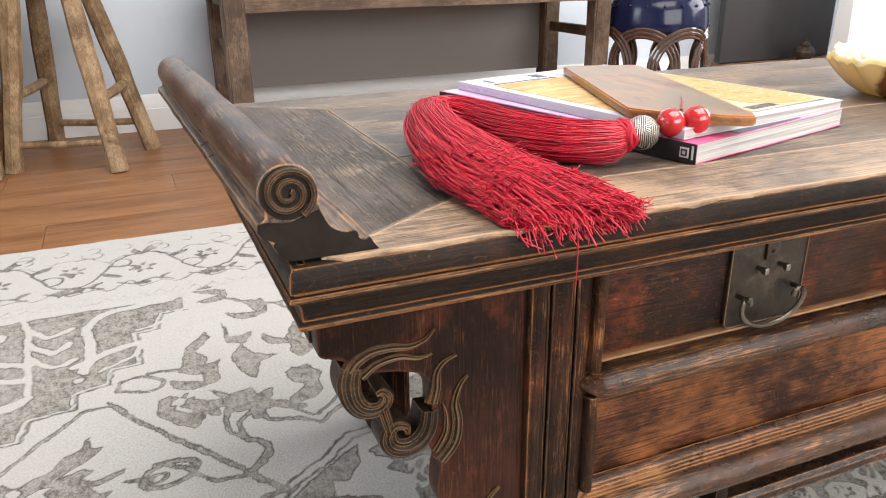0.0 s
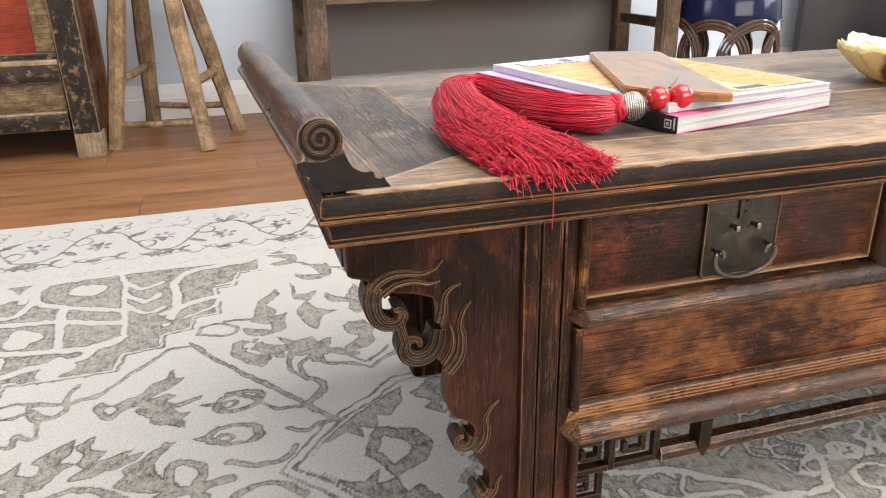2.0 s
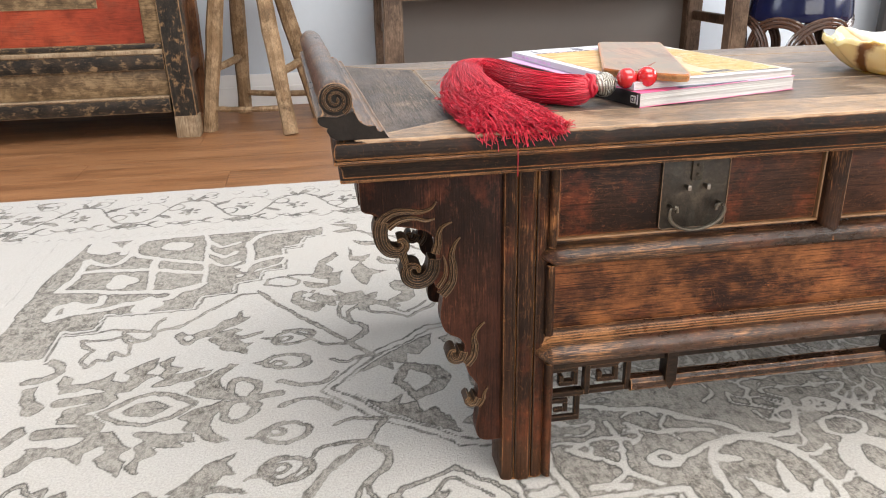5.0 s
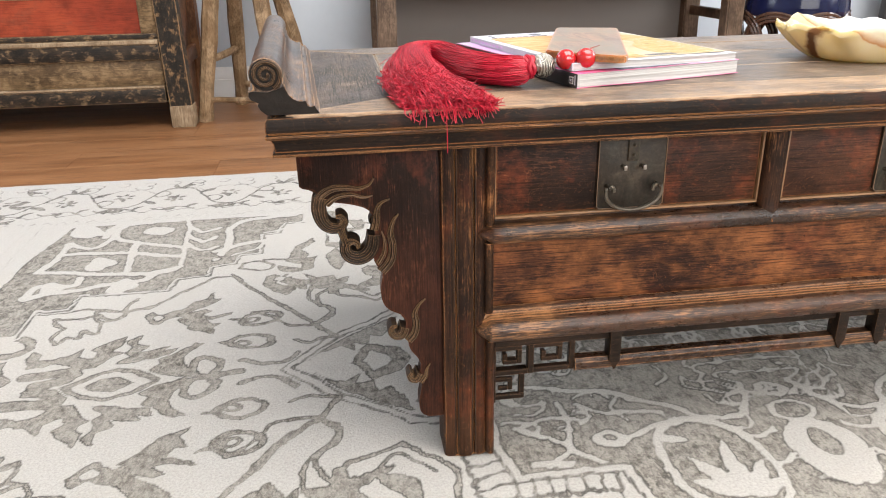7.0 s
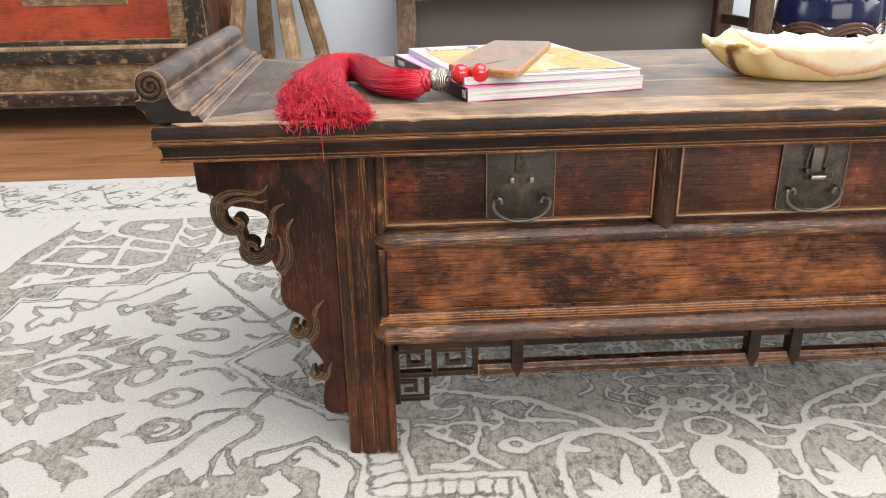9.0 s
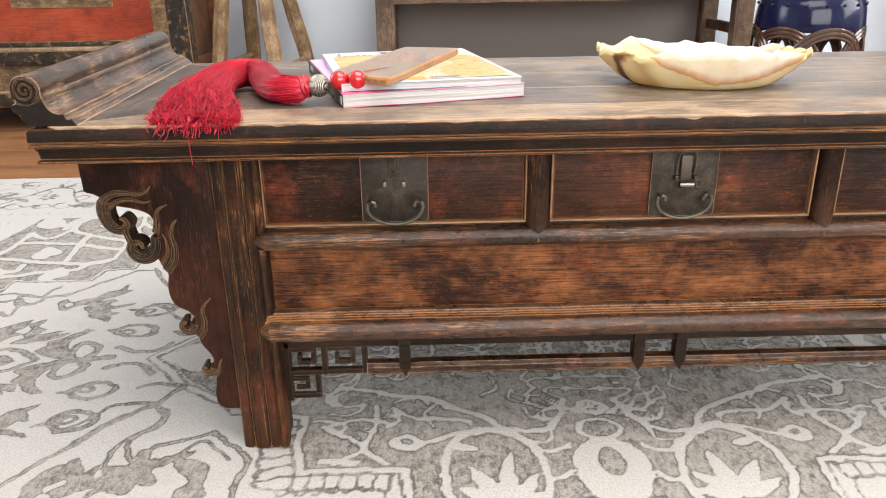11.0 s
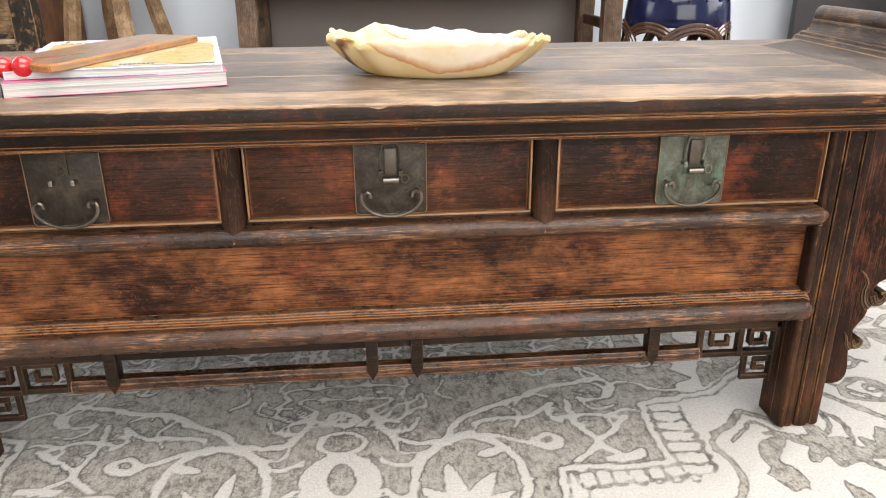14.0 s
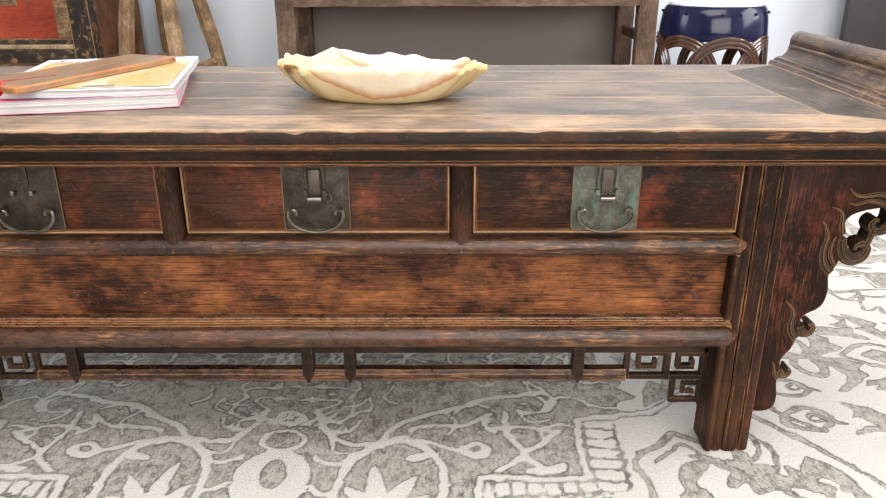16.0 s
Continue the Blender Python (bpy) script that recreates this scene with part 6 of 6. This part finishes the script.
SILVER = engraved()
tassel = thing("tassel", "crimson silk tassel with silver bead and two red stone beads", "tassel", (0, 0, 0))
path = [((-0.461, 0.068, 0.4840), 0.0085, 0.0085), ((-0.474, 0.071, 0.4815), 0.0140, 0.0140), ((-0.500, 0.092, 0.4800), 0.0190, 0.0150), ((-0.522, 0.138, 0.4805), 0.0190, 0.0150), ((-0.537, 0.184, 0.4825), 0.0175, 0.0155), ((-0.558, 0.210, 0.4840), 0.0165, 0.0160),
        ((-0.580, 0.190, 0.4845), 0.0195, 0.0165), ((-0.591, 0.140, 0.4820), 0.0250, 0.0160), ((-0.594, 0.088, 0.4785), 0.0315, 0.0140), ((-0.590, 0.042, 0.4745), 0.0370, 0.0115), ((-0.579, 0.002, 0.4710), 0.0420, 0.0085), ((-0.572, -0.046, 0.4665), 0.0460, 0.0055)]
line = np.array(spline([(*p, a, b) for p, a, b in path], 6))
rng = np.random.default_rng(11)


def strands(count, steps, thick, name, mat_, shell, short=None):
    """Loose threads that follow the bundle; shell: how far out they lie."""
    verts, faces = [], []
    total = len(line) - 1
    for k in range(count):
        rr, ang = (rng.uniform(*shell)) ** 0.5, rng.uniform(0, 2 * math.pi)
        ox, oz = rr * math.cos(ang), rr * math.sin(ang)
        end = total * min(1.03, rng.uniform(0.84, 1.03) - 0.12 * max(0, oz) - (0.30 * rng.random() if rng.random() < 0.42 else 0))
        end *= 1 - 0.10 * max(0.0, -ox)
        begin = 0.0
        if short:
            begin = total * rng.uniform(*short)
            end = min(total * 1.02, begin + total * rng.uniform(0.04, 0.11)) * (1 - 0.06 * max(0.0, -ox))
        swirl, ph, wob = rng.normal(0, 0.6), rng.uniform(0, 6.3), rng.uniform(0.0004, 0.0034)
        flick = rng.normal(0, 0.0034 if short else 0.0030, 2)
        lift_ = rng.uniform(0, 1)
        pts = []
        for i in range(steps + 1):
            s = begin + (end - begin) * i / steps
            a = min(max(int(s), 0), total - 1)
            q = line[a] * (1 - (s - a)) + line[a + 1] * (s - a)
            w = line[min(a + 1, total)][:2] - line[max(a - 1, 0)][:2]
            w = w / (np.linalg.norm(w) + 1e-9)
            side = np.array([-w[1], w[0]])
            f = s / total
            th = ang + swirl * f
            u = rr * math.cos(th) + 0.10 * math.sin(ph + 9 * f)
            v = rr * math.sin(th)
            x, y = q[:2] + side * u * q[3] + wob * np.array([math.sin(ph + 17 * f), math.cos(ph * 2 + 13 * f)]) * f
            tip = max(0.0, i / steps - 0.82) / 0.18
            x, y = x + flick[0] * tip * tip, y + flick[1] * tip * tip
            z = q[2] + v * q[4] + (0.0060 if short else 0.0032) * tip * tip * (lift_ - 0.15) * (1 if f > 0.55 else 0) + wob * math.sin(ph * 3 + 15 * f) + 0.004 * max(0.0, f - 0.82) * (lift_ - 0.6) * 8
            if y > YF - 0.004:
                z = max(z, TZ + thick + 0.0006 * lift_)
            else:
                z -= 0.5 * (YF - 0.004 - y) * (1 + lift_)
            pts.append((x, y, z))
        pts = np.array(pts)
        base = len(verts)
        for i, q in enumerate(pts):
            w = pts[min(i + 1, steps)] - pts[max(i - 1, 0)]
            w = w / (np.linalg.norm(w) + 1e-9)
            a = np.cross(w, (0, 0, 1.0)) + 1e-6
            a = a / np.linalg.norm(a)
            b = np.cross(w, a)
            for j in range(3):
                t = 2 * math.pi * j / 3
                verts.append(q + thick * (math.cos(t) * a + math.sin(t) * b))
        for i in range(steps):
            for j in range(3):
                p0, p1 = base + 3 * i + j, base + 3 * i + (j + 1) % 3
                faces.append((p0, p1, p1 + 3, p0 + 3))
    me = bpy.data.meshes.new(name)
    me.from_pydata([tuple(map(float, v)) for v in verts], [], faces)
    me.materials.append(mat_)
    for p in me.polygons:
        p.use_smooth = True
    ob = new(name, me)
    ob.parent = tassel
    return tagged(ob, kind="stuff")


strands(3000, 26, 0.00044, "threads", SILK, (0.55, 1.05))
strands(2600, 8, 0.00042, "thread_fringe", SILK, (0.72, 1.12), short=(0.70, 0.975))
# Filler whose deep colour puts shade into the gaps between threads.
core = bmesh.new()
rings = []
for q in line[:-9]:
    i = len(rings)
    w = line[min(i + 1, len(line) - 1)][:2] - line[max(i - 1, 0)][:2]
    w = w / np.linalg.norm(w)
    rings.append([core.verts.new((q[0] - w[1] * 0.82 * q[3] * math.cos(t), q[1] + w[0] * 0.82 * q[3] * math.cos(t), max(TZ, q[2] + 0.8 * q[4] * math.sin(t)))) for t in [2 * math.pi * k / 14 for k in range(14)]])
for r, s in zip(rings, rings[1:]):
    for k in range(14):
        core.faces.new((r[k], r[(k + 1) % 14], s[(k + 1) % 14], s[k]))
core.faces.new(rings[0][::-1])
core.faces.new(rings[-1])
part("thread_core", core, SILK_DEEP, tassel)
part("stray_thread", tube(spline([(-0.578, -0.040, TZ + 0.004), (-0.5775, -0.049, TZ), (-0.577, -0.0515, 0.445), (-0.5765, -0.0500, 0.420)], 5), 0.00042, 5), SILK, tassel)
# braided collar
for k, (x, y, r) in enumerate(((-0.4665, 0.0695, 0.0105), (-0.4630, 0.0688, 0.0120), (-0.4595, 0.0682, 0.0110))):
    ring = []
    for j in range(24):
        t = 2 * math.pi * j / 24
        ring.append((x - 0.0016 * math.sin(4 * t + k * 2), y + r * math.cos(t), 0.4855 + r * math.sin(t)))
    part("collar_cord", tube(ring, 0.0030, 6, closed=True), SILK, tassel, "braided crimson cord collar")
bead = bmesh.new()
ball((-0.4455, 0.066, 0.4870), 0.0140, bead, 32, 20)
silver = part("silver_bead", bead, SILVER, tassel, "aged silver bead with engraved lines")
part("red_bead", ball((-0.4195, 0.0635, 0.4935), 0.0117, u=32, v=20), RED_STONE, tassel, "polished red stone bead")
part("red_bead", ball((-0.3970, 0.0600, 0.4945), 0.0117, u=32, v=20), RED_STONE, tassel, "polished red stone bead")
part("cord", tube([(-0.460, 0.068, 0.486), (-0.4455, 0.066, 0.488), (-0.4195, 0.0635, 0.4945), (-0.408, 0.0618, 0.4950), (-0.3970, 0.0600, 0.4955), (-0.386, 0.062, 0.499)], 0.0011, 6), SILK_DEEP, tassel)
part("spacer", ball((-0.4312, 0.0648, 0.4905), 0.0024, u=10, v=8), SILVER, tassel)
part("spacer", ball((-0.4082, 0.0618, 0.4945), 0.0022, u=10, v=8), SILVER, tassel)

# ---- onyx bowl ----
def onyx():
    m, nt, b = material("banded cream onyx")
    tc = add(nt, "TexCoord").outputs["Object"]
    sep = add(nt, "SeparateXYZ", Vector=tc)
    x, y, z = sep.outputs
    wave = noise_at(nt, coords(nt, (1, 1, 1)), 26.0, 5.0, 0.6)
    fine = noise_at(nt, coords(nt, (1, 1, 1), 2.0), 90.0, 4.0, 0.6)
    big = noise_at(nt, coords(nt, (1, 1, 1), 5.0), 14.0, 3.0, 0.5)
    # a vein that hangs like a chain across the side
    off = maths(nt, "SUBTRACT", x, 0.022)
    sag = maths(nt, "MULTIPLY", maths(nt, "MULTIPLY", off, off), 3.6)
    level = maths(nt, "SUBTRACT", z, maths(nt, "ADD", sag, 0.008))
    level = maths(nt, "ADD", level, maths(nt, "MULTIPLY", maths(nt, "SUBTRACT", wave, 0.5), 0.020))
    body = ramp(nt, big, [(0.3, (0.42, 0.34, 0.18)), (0.55, (0.46, 0.40, 0.25)), (0.75, (0.49, 0.44, 0.32))])
    upper = mix(nt, ramp(nt, big, [(0.4, grey(0)), (0.7, grey(1))]), (0.55, 0.50, 0.41), (0.62, 0.59, 0.53))
    k = add(nt, "MapRange", {"From Min": -0.001, "From Max": 0.001}, Value=level)
    col = mix(nt, k.outputs[0], body, upper)
    g = add(nt, "MapRange", {"From Min": 0.0, "From Max": 0.013, "To Min": 1.0, "To Max": 0.0}, Value=level)
    on = maths(nt, "MULTIPLY", g.outputs[0], k.outputs[0])
    col = mix(nt, maths(nt, "MULTIPLY", on, 0.95), col, (0.33, 0.145, 0.028))
    # one dark vein down the narrow end
    lean = maths(nt, "ADD", maths(nt, "ADD", y, maths(nt, "ADD", maths(nt, "MULTIPLY", z, 0.8), 0.020)), maths(nt, "MULTIPLY", maths(nt, "SUBTRACT", fine, 0.5), 0.010))
    vein = add(nt, "MapRange", {"From Min": 0.003, "From Max": 0.0085, "To Min": 0.95, "To Max": 0.0}, Value=maths(nt, "ABSOLUTE", lean))
    end = add(nt, "MapRange", {"From Min": -0.06, "From Max": -0.07}, Value=x)
    col = mix(nt, maths(nt, "MULTIPLY", vein.outputs[0], end.outputs[0]), col, (0.10, 0.038, 0.012))
    col = mix(nt, maths(nt, "MULTIPLY", ramp(nt, wave, [(0.56, grey(0)), (0.70, grey(1))]), 0.35), col, (0.50, 0.32, 0.13))
    nt.links.new(col, b.inputs["Base Color"])
    b.inputs["Roughness"].default_value = 0.2
    b.inputs["Subsurface Weight"].default_value = 0.55
    b.inputs["Subsurface Radius"].default_value = (1.0, 0.8, 0.45)
    b.inputs["Subsurface Scale"].default_value = 0.03
    bp = add(nt, "Bump", {"Strength": 0.15, "Distance": 0.002}, Height=fine)
    nt.links.new(bp.outputs[0], b.inputs["Normal"])
    return m


def bowl_mesh():
    bm = bmesh.new()
    n, rows = 96, []
    def ring(scale, z, k, inner):
        out = []
        for i in range(n):
            t = 2 * math.pi * i / n
            c, s = math.cos(t), math.sin(t)
            a, b = 0.143, 0.088
            ba, bb = 0.086, 0.066
            f = k ** 0.62
            ru, rv = ba + (a - ba) * f - inner, bb + (b - bb) * f - inner
            pinch = 1.0 - 0.10 * k * abs(s) ** 3 * 0
            lobes = 0.0030 * k * math.sin(9 * t + 1) + 0.0022 * k * math.sin(17 * t)
            top = 0.0400 + (-0.0035 if s > 0 else 0.0035) * abs(s) - 0.009 * math.exp(-((c + 0.62) / 0.16) ** 2) * max(0.0, -s) + 0.008 * math.exp(-((c + 0.55) / 0.3) ** 2) * max(0.0, s) + 0.0050 * noise.noise(Vector((c * 2.6, s * 2.6, 1))) + 0.0058 * noise.noise(Vector((c * 9, s * 9, 4))) + 0.0045 * max(0.0, -c - 0.55)
            sx = abs(c) ** 0.92 * (1 if c >= 0 else -1)
            out.append(bm.verts.new(((ru + lobes) * sx, (rv + lobes) * s * pinch, (0.0 if not inner else 0.006) + z * top)))
        return out
    outer = [ring(1, k, k, 0.0) for k in (0.0, 0.06, 0.16, 0.3, 0.45, 0.6, 0.75, 0.88, 0.97)]
    outer.append(ring(1, 1.0, 1.0, 0.0018))
    inner = [ring(1, k, k, 0.0062) for k in (0.86, 0.7, 0.5, 0.3, 0.12, 0.0)]
    rows = outer + inner
    for r, s in zip(rows, rows[1:]):
        for i in range(n):
            bm.faces.new((r[i], r[(i + 1) % n], s[(i + 1) % n], s[i]))
    bm.faces.new(rows[0][::-1])
    bm.faces.new(rows[-1])
    return bm


bowl = part("onyx_bowl", bowl_mesh(), onyx())
bowl.matrix_basis = pose(0.068, 0.180, TZ, 0, 0, -10.5)
tagged(bowl, "boat-shaped cream onyx bowl with brown veins and ragged rim", "bowl")

# ---- glazed garden stool ----
GLAZE = plain("cobalt blue glaze", (0.006, 0.008, 0.034), 0.16, 0.4, 18.0, 0.0, spec=0.3)
GLAZE_BROWN = plain("brown glaze", (0.060, 0.030, 0.020), 0.16, 0.45, 25.0, 0.05, coat=0.6)
GLAZE_PALE = plain("pale glaze", (0.55, 0.60, 0.66), 0.15, 0.08, 15.0, 0.0, coat=0.5)
gs = thing("garden_stool", "round ceramic garden stool with cobalt glaze and openwork brown rings", "stool", (1.185, 2.155, R["z0"]))
part("drum", lathe([(0.150, 0.350), (0.196, 0.352), (0.2005, 0.362), (0.199, 0.385), (0.194, 0.430), (0.186, 0.462), (0.178, 0.472), (0.165, 0.474)]), GLAZE, gs, "cobalt blue glazed drum")
part("seat", lathe([(0.172, 0.4735), (0.170, 0.480), (0.150, 0.484), (0.02, 0.486)]), GLAZE_PALE, gs, "pale glazed seat")
for k in range(18):
    t = 2 * math.pi * k / 18
    part("boss", ball((0.1925 * math.cos(t), 0.1925 * math.sin(t), 0.448), 0.0055, u=10, v=8), GLAZE, gs)
part("foot_ring", lathe([(0.15, 0.0), (0.185, 0.0), (0.192, 0.02), (0.195, 0.05), (0.188, 0.07), (0.16, 0.072)]), GLAZE_BROWN, gs)
for k in range(7):
    c = 2 * math.pi * (k + 0.25) / 7
    bm = bmesh.new()
    for rr, th in ((0.150, 0.0075), (0.136, 0.0085), (0.122, 0.0075)):
        pts = []
        for j in range(40):
            t = 2 * math.pi * j / 40
            z = 0.215 + rr * math.sin(t)
            r = 0.197 + 0.006 * math.sin(min(1, max(0, z / 0.38)) * math.pi)
            pts.append(((r + 0.003 * (k % 2)) * math.cos(c + rr * math.cos(t) / r), (r + 0.003 * (k % 2)) * math.sin(c + rr * math.cos(t) / r), min(max(z, 0.05), 0.368)))
        tube(pts, th, 7, bm=bm, closed=True)
    part("ring", bm, GLAZE_BROWN, gs, "interlaced brown glazed ring")

# ---- dark leaning board, its plinth and white panels beyond ----
BLACK = plain("matt black board", (0.030, 0.030, 0.032), 0.55, 0.35, 12.0, 0.1)
PLINTH = old_wood("pale brown plinth wood", "x", (0.22, 0.12, 0.06), (0.30, 0.17, 0.09), (0.38, 0.23, 0.13), patch=0.45, edge=0.3, seed=41.0)
tagged(part("black_board", roughen(box(1.90, 2.62, 2.56, 2.60, 0.112, 1.30, bevel=0.004), 0.001, 8.0), BLACK), "tall matt black board standing on a low wooden plinth", "board")
tagged(part("plinth", box(1.93, 2.75, 2.36, 2.66, R["z0"], 0.108, bevel=0.006), PLINTH), "low plain brown wooden plinth on the floor", "plinth")
for x0, x1, tx0, tx1, name in ((2.36, 2.66, 2.40, 2.60, "white_panel"), (2.72, 3.10, 2.80, 3.06, "white_panel")):
    bm = bmesh.new()
    lo = [bm.verts.new(q) for q in ((x0, 2.22, R["z0"]), (x1, 2.20, R["z0"]), (x1, 2.34, R["z0"]), (x0, 2.34, R["z0"]))]
    hi = [bm.verts.new(q) for q in ((tx0, 2.28, 0.95), (tx1, 2.27, 0.95), (tx1, 2.34, 0.95), (tx0, 2.34, 0.95))]
    for i in range(4):
        bm.faces.new((lo[i], lo[(i + 1) % 4], hi[(i + 1) % 4], hi[i]))
    bm.faces.new(lo[::-1])
    bm.faces.new(hi)
    bmesh.ops.bevel(bm, geom=bm.edges[:], offset=0.006, segments=2, affect="EDGES")
    ob = part(name, bm, WHITE)
    tagged(ob, "white painted tapering stand on the wooden floor", "stand", "white stands")
    if x0 > 2.7:
        part("brass_pull", box(2.865, 2.880, 2.215, 2.228, 0.20, 0.30, bevel=0.003), BRONZE, ob, "narrow brass pull")
urn = thing("bronze_urn", "small dark bronze urn standing on the wooden plinth", "urn", (2.30, 2.42, 0.108))
part("body", lathe([(0.02, 0.0), (0.034, 0.0), (0.028, 0.012), (0.045, 0.035), (0.050, 0.055), (0.038, 0.075), (0.020, 0.085)], sides=24), BRONZE, urn)
part("lid", lathe([(0.024, 0.085), (0.026, 0.090), (0.014, 0.102), (0.005, 0.106), (0.007, 0.114), (0.002, 0.120)], sides=24), BRONZE, urn)
